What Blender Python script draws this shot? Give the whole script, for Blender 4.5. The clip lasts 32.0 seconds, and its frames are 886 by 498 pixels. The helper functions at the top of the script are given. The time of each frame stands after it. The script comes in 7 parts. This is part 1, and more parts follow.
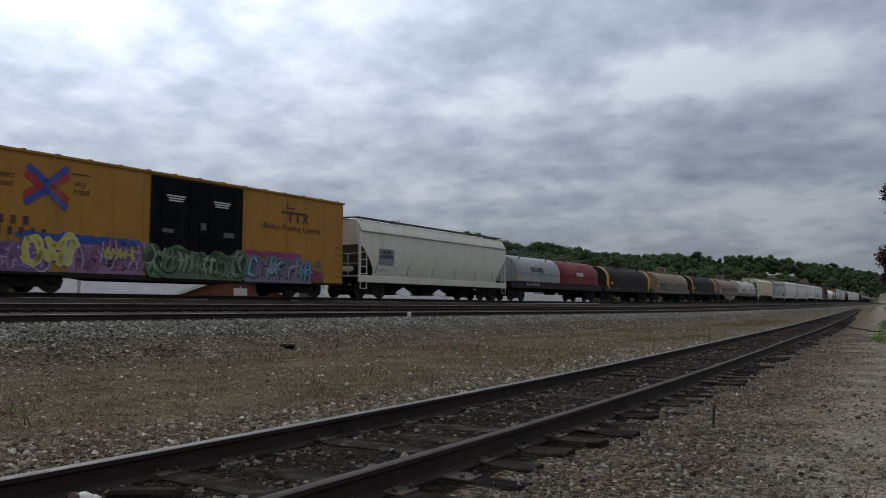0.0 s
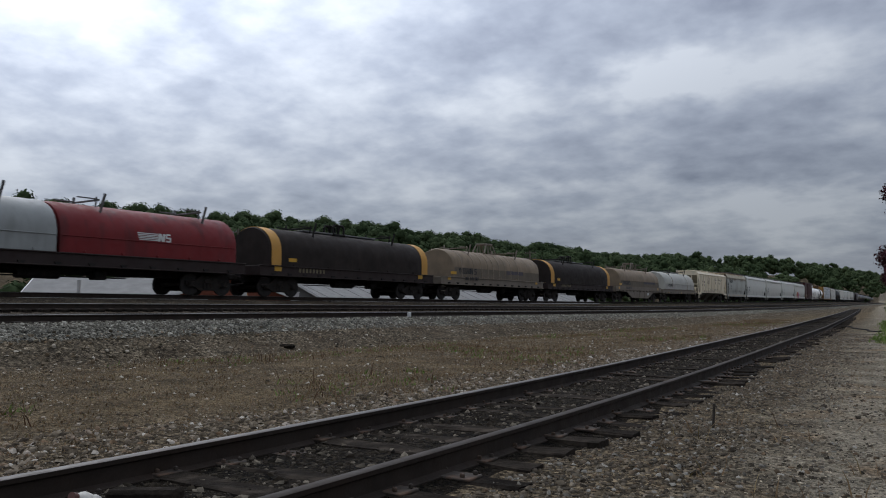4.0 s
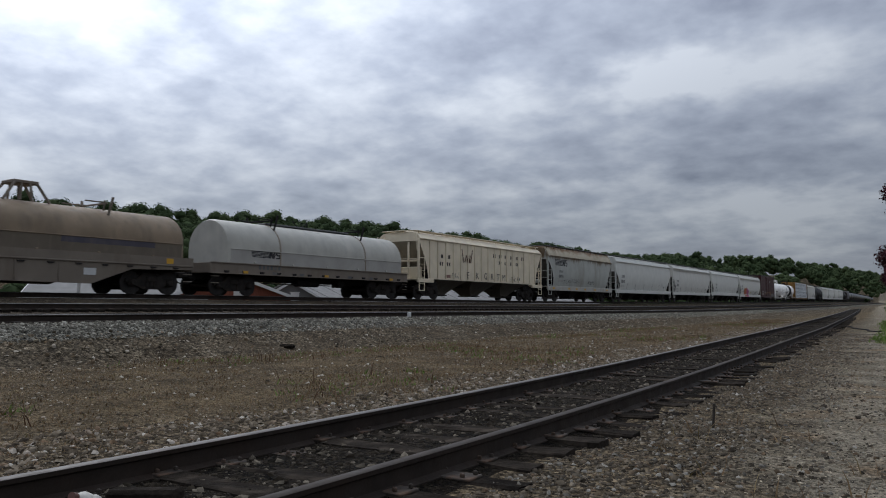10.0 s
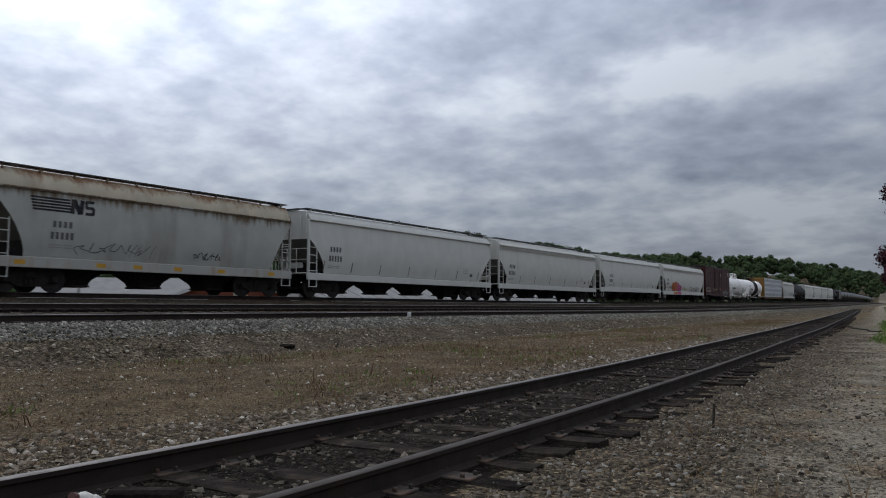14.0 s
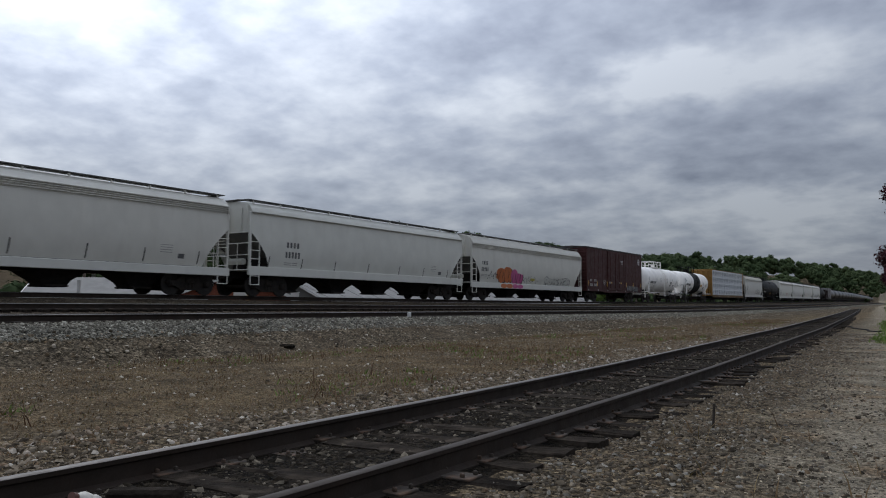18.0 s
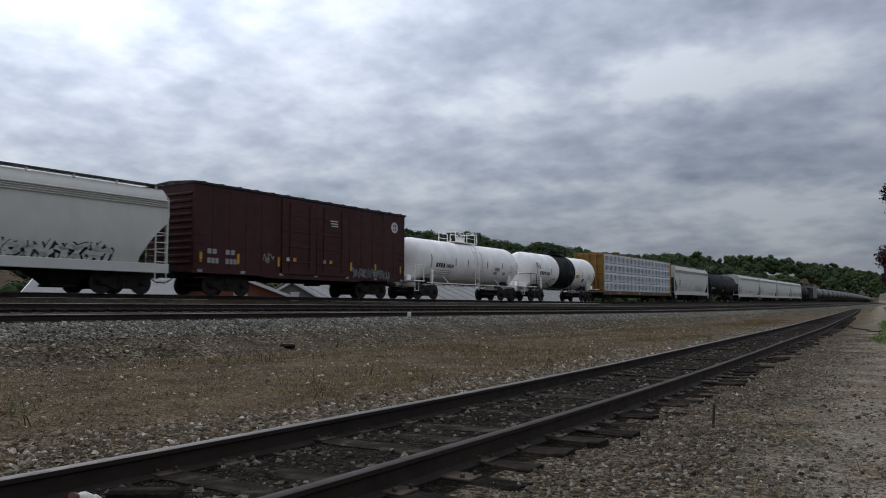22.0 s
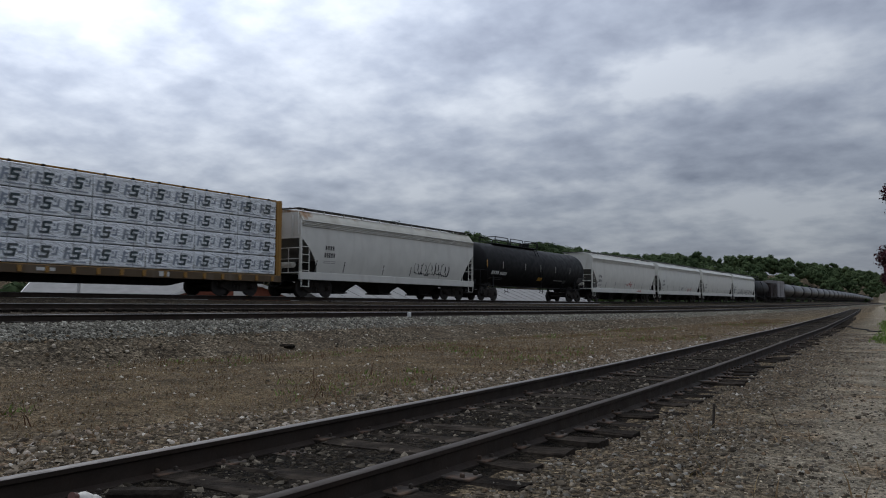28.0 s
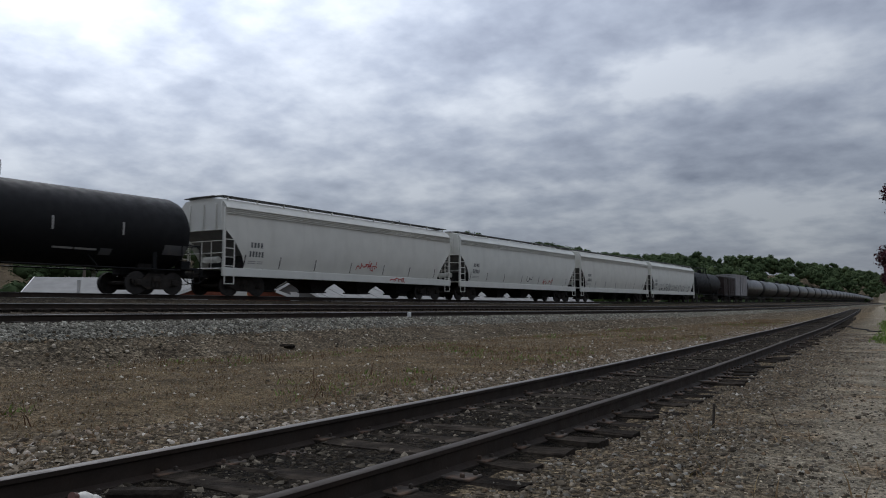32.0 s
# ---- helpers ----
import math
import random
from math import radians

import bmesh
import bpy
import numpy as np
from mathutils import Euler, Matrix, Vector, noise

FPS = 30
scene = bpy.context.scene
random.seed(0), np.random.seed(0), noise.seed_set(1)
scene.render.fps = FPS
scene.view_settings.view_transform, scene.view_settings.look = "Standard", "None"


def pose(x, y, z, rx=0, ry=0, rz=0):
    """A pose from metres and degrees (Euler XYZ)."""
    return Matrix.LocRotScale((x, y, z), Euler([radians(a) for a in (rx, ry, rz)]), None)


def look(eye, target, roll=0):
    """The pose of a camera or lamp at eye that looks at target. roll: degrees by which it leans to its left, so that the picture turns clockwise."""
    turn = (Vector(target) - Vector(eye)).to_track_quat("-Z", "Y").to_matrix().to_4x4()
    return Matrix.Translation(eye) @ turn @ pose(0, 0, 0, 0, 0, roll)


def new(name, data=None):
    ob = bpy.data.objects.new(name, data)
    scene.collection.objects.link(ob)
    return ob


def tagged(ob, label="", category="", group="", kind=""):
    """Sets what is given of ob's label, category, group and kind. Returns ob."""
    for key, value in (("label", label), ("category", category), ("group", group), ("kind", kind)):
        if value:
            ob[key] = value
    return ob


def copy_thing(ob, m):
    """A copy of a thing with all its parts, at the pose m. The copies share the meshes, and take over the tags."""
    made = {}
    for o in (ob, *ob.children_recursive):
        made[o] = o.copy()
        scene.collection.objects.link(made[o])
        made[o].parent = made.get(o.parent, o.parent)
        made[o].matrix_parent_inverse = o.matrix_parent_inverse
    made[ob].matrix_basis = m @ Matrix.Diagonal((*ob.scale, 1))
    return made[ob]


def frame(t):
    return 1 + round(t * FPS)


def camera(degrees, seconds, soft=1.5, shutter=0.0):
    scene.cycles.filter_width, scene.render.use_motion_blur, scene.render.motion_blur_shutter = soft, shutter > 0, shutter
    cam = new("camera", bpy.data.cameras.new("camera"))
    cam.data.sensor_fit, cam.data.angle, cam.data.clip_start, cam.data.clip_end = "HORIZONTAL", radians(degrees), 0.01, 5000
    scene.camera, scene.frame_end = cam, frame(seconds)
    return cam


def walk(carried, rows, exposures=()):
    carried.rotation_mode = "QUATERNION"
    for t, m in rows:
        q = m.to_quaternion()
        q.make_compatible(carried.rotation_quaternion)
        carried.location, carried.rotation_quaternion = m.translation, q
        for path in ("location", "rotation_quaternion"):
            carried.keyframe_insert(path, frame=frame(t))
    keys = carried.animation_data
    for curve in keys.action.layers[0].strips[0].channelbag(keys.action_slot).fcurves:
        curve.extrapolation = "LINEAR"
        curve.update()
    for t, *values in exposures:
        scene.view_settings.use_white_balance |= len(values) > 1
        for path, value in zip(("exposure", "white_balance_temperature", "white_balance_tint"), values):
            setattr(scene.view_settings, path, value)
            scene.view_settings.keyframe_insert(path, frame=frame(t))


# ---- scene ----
# One straight yard, seen from a tripod: x to the right of the tracks' way, y along them, z up.
# ---------------------------------------------------------------- camera
EYE = 1.15
cam = camera(59.25, 32.0, soft=1.0, shutter=0.2)
HEADING, PITCH = radians(34.29), radians(3.96)
eye = Vector((0.0, 0.0, EYE))
aim = eye + Vector((-math.sin(HEADING) * math.cos(PITCH), math.cos(HEADING) * math.cos(PITCH), math.sin(PITCH))) * 50
stand = look(eye, aim, 0.16)
walk(cam, [(0.0, stand), (32.0, stand)])

# ---------------------------------------------------------------- plan of the tracks
KNOTS = np.array([-60, 0, 60, 150, 300, 1600.0])
BENDS = np.array([3.99, 3.99, 5.10, 0.23, 0.40, 0.32]) * 1e-4
RAIL_S = np.array([-90, 20, 60, 150, 400, 1600.0])
RAIL_Z = np.array([0.72, 0.33, 0.14, 0.30, 1.10, 1.30]) + EYE
S = np.arange(-90, 1600, 2.0)
_th = np.cumsum(np.interp(S, KNOTS, BENDS)) * 2.0
_th -= np.interp(0, S, _th)
_x, _y = np.cumsum(-np.sin(_th)) * 2.0, np.cumsum(np.cos(_th)) * 2.0
_x -= np.interp(0, S, _x) + 29.10
_y -= np.interp(0, S, _y)
_z = np.convolve(np.pad(np.interp(S, RAIL_S, RAIL_Z), 7, "edge"), np.ones(15) / 15, "valid")


def main_line(s, off=0.0):
    """Point and heading of the main line at s metres; off: metres to its right."""
    th = float(np.interp(s, S, _th))
    return (float(np.interp(s, S, _x)) + off * math.cos(th), float(np.interp(s, S, _y)) + off * math.sin(th),
            float(np.interp(s, S, _z)), th)


SIDE_Y = np.array([-60, 3, 8, 14.5, 23, 35, 60, 100, 142, 220, 330, 500.0])
SIDE_X = np.array([-3.62, -3.68, -3.84, -4.30, -5.00, -5.92, -8.25, -12.1, -16.3, -24.6, -38.0, -60.0])
_sy = np.arange(-60, 500, 1.0)
_sx = np.convolve(np.pad(np.interp(_sy, SIDE_Y, SIDE_X), 4, "reflect", reflect_type="odd"), np.ones(9) / 9, "valid")


def siding_x(y):
    return float(np.interp(y, _sy, _sx))


def near_rise(y):
    """Height of the near ground: level, then rising gently far along the line."""
    return max(0.0, (y - 140) * 0.0035) if y < 420 else 0.98 + (y - 420) * 0.0005


# ---------------------------------------------------------------- world and sun
SUN_AZ, SUN_ELEV = radians(68), radians(46)  # to the left of the tracks' way, behind the train
SUN_DIR = Vector((-math.sin(SUN_AZ) * math.cos(SUN_ELEV), math.cos(SUN_AZ) * math.cos(SUN_ELEV), math.sin(SUN_ELEV)))
SUN_ROT = math.atan2(SUN_DIR.x, SUN_DIR.y)
world = bpy.data.worlds.new("world")
scene.world = world
world.use_nodes = True
wn, wl = world.node_tree.nodes, world.node_tree.links
wn.clear()


def wnode(kind, **props):
    n = wn.new(kind)
    for k, v in props.items():
        n.inputs[k].default_value = v
    return n


def wmath(op, a, b=None):
    n = wn.new("ShaderNodeMath")
    n.operation = op
    for i, v in enumerate((a, b)):
        if v is None:
            continue
        if isinstance(v, (int, float)):
            n.inputs[i].default_value = v
        else:
            wl.new(v, n.inputs[i])
    return n.outputs[0]


sky = wn.new("ShaderNodeTexSky")
sky.sky_type, sky.sun_disc, sky.sun_elevation, sky.sun_rotation = "NISHITA", False, SUN_ELEV, SUN_ROT
coord = wn.new("ShaderNodeTexCoord")
sep = wn.new("ShaderNodeSeparateXYZ")
wl.new(coord.outputs["Generated"], sep.inputs[0])
up = wmath("MAXIMUM", sep.outputs[2], 0.0)
over = wmath("ADD", up, 0.25)
flat = wn.new("ShaderNodeCombineXYZ")
wl.new(wmath("DIVIDE", sep.outputs[0], over), flat.inputs[0])
wl.new(wmath("DIVIDE", sep.outputs[1], over), flat.inputs[1])


def cloud_noise(scale, detail, rough, distort, off, out=0):
    m = wn.new("ShaderNodeMapping")
    m.inputs["Location"].default_value = off
    wl.new(flat.outputs[0], m.inputs[0])
    n = wnode("ShaderNodeTexNoise", Scale=scale, Detail=detail, Roughness=rough, Distortion=distort)
    wl.new(m.outputs[0], n.inputs["Vector"])
    return n.outputs[out]


big = cloud_noise(0.8, 3, 0.45, 0.0, (0.7, 3.1, 0))
mid = cloud_noise(3.1, 7, 0.5, 0.15, (5.2, 1.3, 0))
fine_c = cloud_noise(9.0, 6, 0.52, 0.1, (2.2, 7.3, 0))
tone = wmath("ADD", wmath("ADD", wmath("MULTIPLY", big, 0.20), wmath("MULTIPLY", mid, 0.33)), wmath("ADD", wmath("MULTIPLY", fine_c, 0.22), 0.145))
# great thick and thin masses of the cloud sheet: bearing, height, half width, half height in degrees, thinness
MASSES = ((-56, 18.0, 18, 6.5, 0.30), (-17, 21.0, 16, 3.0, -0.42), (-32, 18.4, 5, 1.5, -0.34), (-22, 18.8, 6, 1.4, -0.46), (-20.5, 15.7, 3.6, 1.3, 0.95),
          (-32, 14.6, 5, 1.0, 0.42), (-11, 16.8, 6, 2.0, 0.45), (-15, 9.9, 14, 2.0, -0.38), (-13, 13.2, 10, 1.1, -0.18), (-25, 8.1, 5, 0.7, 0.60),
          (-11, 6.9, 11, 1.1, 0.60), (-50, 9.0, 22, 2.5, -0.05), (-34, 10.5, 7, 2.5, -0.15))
warp = wn.new("ShaderNodeSeparateColor")
wl.new(cloud_noise(1.9, 5, 0.6, 0.0, (9.1, 4.4, 0), 1), warp.inputs[0])
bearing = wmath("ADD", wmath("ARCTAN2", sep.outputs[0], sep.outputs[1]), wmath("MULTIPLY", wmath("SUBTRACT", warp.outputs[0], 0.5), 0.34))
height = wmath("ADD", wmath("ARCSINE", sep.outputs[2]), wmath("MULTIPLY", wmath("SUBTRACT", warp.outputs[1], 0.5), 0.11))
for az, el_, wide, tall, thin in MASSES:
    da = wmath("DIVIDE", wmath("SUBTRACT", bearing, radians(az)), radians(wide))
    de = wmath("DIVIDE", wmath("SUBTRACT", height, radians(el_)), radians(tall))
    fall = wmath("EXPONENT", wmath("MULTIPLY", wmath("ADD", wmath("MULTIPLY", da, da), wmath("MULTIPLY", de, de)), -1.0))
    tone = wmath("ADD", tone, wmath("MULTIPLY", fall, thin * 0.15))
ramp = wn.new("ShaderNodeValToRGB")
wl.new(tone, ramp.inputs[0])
r = ramp.color_ramp
r.elements[0].position, r.elements[0].color = 0.385, (0.295, 0.336, 0.44, 1)
r.elements[1].position, r.elements[1].color = 0.615, (0.76, 0.82, 0.92, 1)
e = r.elements.new(0.50)
e.color = (0.487, 0.545, 0.665, 1)
# the sun behind the cloud brightens the sky round it; the cloud is thick overhead
dot = wn.new("ShaderNodeVectorMath")
dot.operation = "DOT_PRODUCT"
wl.new(coord.outputs["Generated"], dot.inputs[0])
dot.inputs[1].default_value = SUN_DIR
glow = wmath("POWER", wmath("MAXIMUM", dot.outputs["Value"], 0.0), 5.0)
thick = wn.new("ShaderNodeMapRange")
thick.interpolation_type = "SMOOTHSTEP"
for i, v in zip((1, 2, 3, 4), (0.38, 0.85, 1.0, 1.45)):
    thick.inputs[i].default_value = v
wl.new(sep.outputs[2], thick.inputs[0])
low = wn.new("ShaderNodeMapRange")
low.interpolation_type = "SMOOTHSTEP"
for i, v in zip((1, 2, 3, 4), (0.04, 0.37, 0.60, 1.10)):
    low.inputs[i].default_value = v
wl.new(sep.outputs[2], low.inputs[0])
power = wmath("MULTIPLY", low.outputs[0], wmath("MULTIPLY", wmath("ADD", wmath("MULTIPLY", glow, 1.40), 0.70), thick.outputs[0]))
clear = wnode("ShaderNodeBackground", Strength=0.10)
wl.new(sky.outputs[0], clear.inputs[0])
cloud = wnode("ShaderNodeBackground", Strength=0.9)
wl.new(ramp.outputs[0], cloud.inputs[0])
wl.new(power, cloud.inputs[1])
mixw = wnode("ShaderNodeMixShader", Fac=0.93)
wl.new(clear.outputs[0], mixw.inputs[1])
wl.new(cloud.outputs[0], mixw.inputs[2])
wout = wn.new("ShaderNodeOutputWorld")
wl.new(mixw.outputs[0], wout.inputs[0])

sun_data = bpy.data.lights.new("sun", "SUN")
sun_data.energy, sun_data.angle, sun_data.color = 0.7, radians(40), (1.0, 0.96, 0.9)
sun = new("sun", sun_data)
sun.matrix_world = look(tuple(SUN_DIR * 300), (0, 0, 0))

# ---------------------------------------------------------------- materials


def material(name, color, rough=0.7, metal=0.0, vary=0.25, scale=4.0, dirt=None, dirt_amt=0.5, dirt_scale=1.2,
             streak=0.0, bump=0.15, fine=60.0, per_object=0.0, spec=0.5):
    """Grain and stains at two scales. dirt: stain colour; streak: how far stains run down the wall."""
    m = bpy.data.materials.new(name)
    m.use_nodes = True
    n, l = m.node_tree.nodes, m.node_tree.links
    bsdf = n["Principled BSDF"]
    tc = n.new("ShaderNodeTexCoord")

    def noise_at(sc, detail, stretch=(1, 1, 1)):
        mp = n.new("ShaderNodeMapping")
        mp.inputs["Scale"].default_value = stretch
        l.new(tc.outputs["Object"], mp.inputs[0])
        t = n.new("ShaderNodeTexNoise")
        t.inputs["Scale"].default_value, t.inputs["Detail"].default_value = sc, detail
        l.new(mp.outputs[0], t.inputs["Vector"])
        return t.outputs[0]

    def mix(fac, a, b, kind="MIX"):
        x = n.new("ShaderNodeMix")
        x.data_type, x.blend_type = "RGBA", kind
        for sock, v in ((x.inputs[0], fac), (x.inputs[6], a), (x.inputs[7], b)):
            if isinstance(v, (int, float)):
                sock.default_value = v
            elif isinstance(v, tuple):
                sock.default_value = (*v, 1)
            else:
                l.new(v, sock)
        return x.outputs[2]

    def span(v, lo, hi, to0=0.0, to1=1.0):
        x = n.new("ShaderNodeMapRange")
        x.inputs[1].default_value, x.inputs[2].default_value = lo, hi
        x.inputs[3].default_value, x.inputs[4].default_value = to0, to1
        l.new(v, x.inputs[0])
        return x.outputs[0]

    dark = tuple(c * (1 - vary) for c in color)
    light = tuple(min(1, c * (1 + vary)) for c in color)
    col = mix(span(noise_at(scale, 6), 0.3, 0.7), dark, light)
    col = mix(span(noise_at(fine, 3), 0.3, 0.7, 0.0, vary), col, tuple(c * 0.6 for c in color))
    if dirt:
        stretch = (1, 1, 1 - 0.9 * streak) if streak else (1, 1, 1)
        col = mix(span(noise_at(dirt_scale * 2, 5, stretch), 0.52, 0.75, 0, dirt_amt), col, dirt)
    if per_object:
        info = n.new("ShaderNodeObjectInfo")
        hs = n.new("ShaderNodeHueSaturation")
        l.new(span(info.outputs["Random"], 0, 1, 1 - per_object, 1 + per_object), hs.inputs["Value"])
        l.new(col, hs.inputs["Color"])
        col = hs.outputs[0]
    l.new(col, bsdf.inputs["Base Color"])
    bsdf.inputs["Metallic"].default_value = metal
    bsdf.inputs["Specular IOR Level"].default_value = spec
    l.new(span(noise_at(scale * 2.5, 4), 0.3, 0.7, max(0.05, rough - 0.1), min(1, rough + 0.1)), bsdf.inputs["Roughness"])
    if bump:
        b = n.new("ShaderNodeBump")
        b.inputs["Strength"].default_value, b.inputs["Distance"].default_value = bump, 0.02
        l.new(noise_at(fine * 0.7, 5), b.inputs["Height"])
        l.new(b.outputs[0], bsdf.inputs["Normal"])
    return m


RUST = (0.16, 0.075, 0.035)
SOOT = (0.05, 0.045, 0.04)
DUST = (0.24, 0.20, 0.16)
M = {}
M["steel"] = material("rail_steel", (0.029, 0.021, 0.016), 0.8, 0.0, 0.3, 3, (0.033, 0.018, 0.010), 0.4, 1.0, spec=0.2)
M["rail_head"] = material("rail_head", (0.16, 0.155, 0.15), 0.60, 0.3, 0.12, 2, (0.3, 0.22, 0.17), 0.2, 0.8)
M["rail_worn"] = material("rail_worn", (0.100, 0.086, 0.076), 0.52, 0.30, 0.25, 2, (0.12, 0.085, 0.065), 0.35, 0.8)
M["rail_dull"] = material("rail_dull", (0.052, 0.043, 0.037), 0.75, 0.0, 0.25, 2, (0.06, 0.042, 0.033), 0.6, 0.8, spec=0.15)
M["tie"] = material("tie_wood", (0.024, 0.0195, 0.0155), 0.95, 0, 0.5, 6, (0.085, 0.068, 0.052), 0.45, 3, bump=0.8, fine=40, per_object=0.45, spec=0.03)
M["plate"] = material("tie_plate", (0.046, 0.035, 0.026), 0.85, 0.1, 0.3, 8, RUST, 0.5, 4)


def gravel(name, tones, cell, big_tone=None, big_scale=0.25, band=None, depth=0.03, lo=0.45, hi=0.62, pale=None):
    """Loose stones: cells of mixed tone and relief; big_tone: patches of another colour, kept to the band of x if given."""
    m = bpy.data.materials.new(name)
    m.use_nodes = True
    n, l = m.node_tree.nodes, m.node_tree.links
    bsdf = n["Principled BSDF"]
    tc = n.new("ShaderNodeTexCoord")
    heights = []
    ramp_ = n.new("ShaderNodeValToRGB")
    el = ramp_.color_ramp.elements
    el[0].position, el[0].color = 0.1, (*tones[0], 1)
    el[1].position, el[1].color = 0.95, (*tones[2], 1)
    mid_ = el.new(0.55)
    mid_.color = (*tones[1], 1)
    for k, size in enumerate((cell, cell * 2.6)):
        v = n.new("ShaderNodeTexVoronoi")
        v.inputs["Scale"].default_value = size
        l.new(tc.outputs["Object"], v.inputs["Vector"])
        heights.append(v.outputs["Distance"])
        if k == 0:
            sp = n.new("ShaderNodeSeparateColor")
            l.new(v.outputs["Color"], sp.inputs[0])
            l.new(sp.outputs[0], ramp_.inputs[0])
    col = ramp_.outputs[0]
    nb = n.new("ShaderNodeTexNoise")
    nb.inputs["Scale"].default_value, nb.inputs["Detail"].default_value, nb.inputs["Roughness"].default_value = big_scale, 9, 0.65
    l.new(tc.outputs["Object"], nb.inputs["Vector"])
    if big_tone:
        mr = n.new("ShaderNodeMapRange")
        mr.inputs[1].default_value, mr.inputs[2].default_value = lo, hi
        l.new(nb.outputs[0], mr.inputs[0])
        fac = mr.outputs[0]
        if band:
            sx = n.new("ShaderNodeSeparateXYZ")
            l.new(tc.outputs["Object"], sx.inputs[0])
            for a_, b_ in ((band[0], band[0] + 2.0), (band[1], band[1] - 1.2)):
                w = n.new("ShaderNodeMapRange")
                w.inputs[1].default_value, w.inputs[2].default_value = a_, b_
                l.new(sx.outputs[0], w.inputs[0])
                mu = n.new("ShaderNodeMath")
                mu.operation = "MULTIPLY"
                l.new(fac, mu.inputs[0])
                l.new(w.outputs[0], mu.inputs[1])
                fac = mu.outputs[0]
        mx = n.new("ShaderNodeMix")
        mx.data_type = "RGBA"
        l.new(fac, mx.inputs[0])
        l.new(col, mx.inputs[6])
        mx.inputs[7].default_value = (*big_tone, 1)
        col = mx.outputs[2]
    if pale:
        # a wheel track of crushed pale grit that runs beside the siding, ragged at its edge
        def calc(op, p, q):
            c = n.new("ShaderNodeMath")
            c.operation = op
            for i, v in enumerate((p, q)):
                if isinstance(v, (int, float)):
                    c.inputs[i].default_value = v
                else:
                    l.new(v, c.inputs[i])
            return c.outputs[0]

        px = n.new("ShaderNodeSeparateXYZ")
        l.new(tc.outputs["Object"], px.inputs[0])
        rag = n.new("ShaderNodeTexNoise")
        rag.inputs["Scale"].default_value, rag.inputs["Detail"].default_value, rag.inputs["Roughness"].default_value = 0.9, 9, 0.68
        l.new(tc.outputs["Object"], rag.inputs["Vector"])
        u = calc("ADD", calc("ADD", px.outputs[0], calc("MULTIPLY", px.outputs[1], 0.088)), calc("MULTIPLY", rag.outputs[0], 3.2))
        wide_ = n.new("ShaderNodeMapRange")
        wide_.inputs[1].default_value, wide_.inputs[2].default_value, wide_.inputs[4].default_value = 0.25, 1.45, 0.92
        l.new(u, wide_.inputs[0])
        tan_n = n.new("ShaderNodeTexNoise")
        tan_n.inputs["Scale"].default_value, tan_n.inputs["Detail"].default_value = 1.1, 6
        l.new(tc.outputs["Object"], tan_n.inputs["Vector"])
        tan_r = n.new("ShaderNodeMapRange")
        tan_r.inputs[1].default_value, tan_r.inputs[2].default_value, tan_r.inputs[4].default_value = 0.54, 0.66, 0.7
        l.new(tan_n.outputs[0], tan_r.inputs[0])
        grit = n.new("ShaderNodeMix")
        grit.data_type = "RGBA"
        l.new(tan_r.outputs[0], grit.inputs[0])
        grit.inputs[6].default_value, grit.inputs[7].default_value = (*pale[0], 1), (*pale[1], 1)
        over_ = n.new("ShaderNodeMix")
        over_.data_type = "RGBA"
        l.new(wide_.outputs[0], over_.inputs[0])
        l.new(col, over_.inputs[6])
        l.new(grit.outputs[2], over_.inputs[7])
        col = over_.outputs[2]
    n2 = n.new("ShaderNodeTexNoise")
    n2.inputs["Scale"].default_value, n2.inputs["Detail"].default_value = 1.3, 8
    l.new(tc.outputs["Object"], n2.inputs["Vector"])
    hs = n.new("ShaderNodeHueSaturation")
    mv = n.new("ShaderNodeMapRange")
    for i, v in zip((1, 2, 3, 4), (0.3, 0.7, 0.65, 1.35)):
        mv.inputs[i].default_value = v
    l.new(n2.outputs[0], mv.inputs[0])
    grain = n.new("ShaderNodeTexVoronoi")
    grain.inputs["Scale"].default_value = cell * 1.7
    l.new(tc.outputs["Object"], grain.inputs["Vector"])
    gsep = n.new("ShaderNodeSeparateColor")
    l.new(grain.outputs["Color"], gsep.inputs[0])
    gmap = n.new("ShaderNodeMapRange")
    gmap.inputs[3].default_value, gmap.inputs[4].default_value = 0.42, 1.58
    l.new(gsep.outputs[1], gmap.inputs[0])
    gm = n.new("ShaderNodeMath")
    gm.operation = "MULTIPLY"
    l.new(mv.outputs[0], gm.inputs[0])
    l.new(gmap.outputs[0], gm.inputs[1])
    l.new(gm.outputs[0], hs.inputs["Value"])
    l.new(col, hs.inputs["Color"])
    l.new(hs.outputs[0], bsdf.inputs["Base Color"])
    bsdf.inputs["Roughness"].default_value = 0.95
    bsdf.inputs["Specular IOR Level"].default_value = 0.06
    bp = n.new("ShaderNodeBump")
    bp.invert = True
    bp.inputs["Strength"].default_value, bp.inputs["Distance"].default_value = 1.0, depth
    ad = n.new("ShaderNodeMath")
    ad.operation = "ADD"
    l.new(heights[0], ad.inputs[0])
    l.new(heights[1], ad.inputs[1])
    l.new(ad.outputs[0], bp.inputs["Height"])
    l.new(bp.outputs[0], bsdf.inputs["Normal"])
    return m


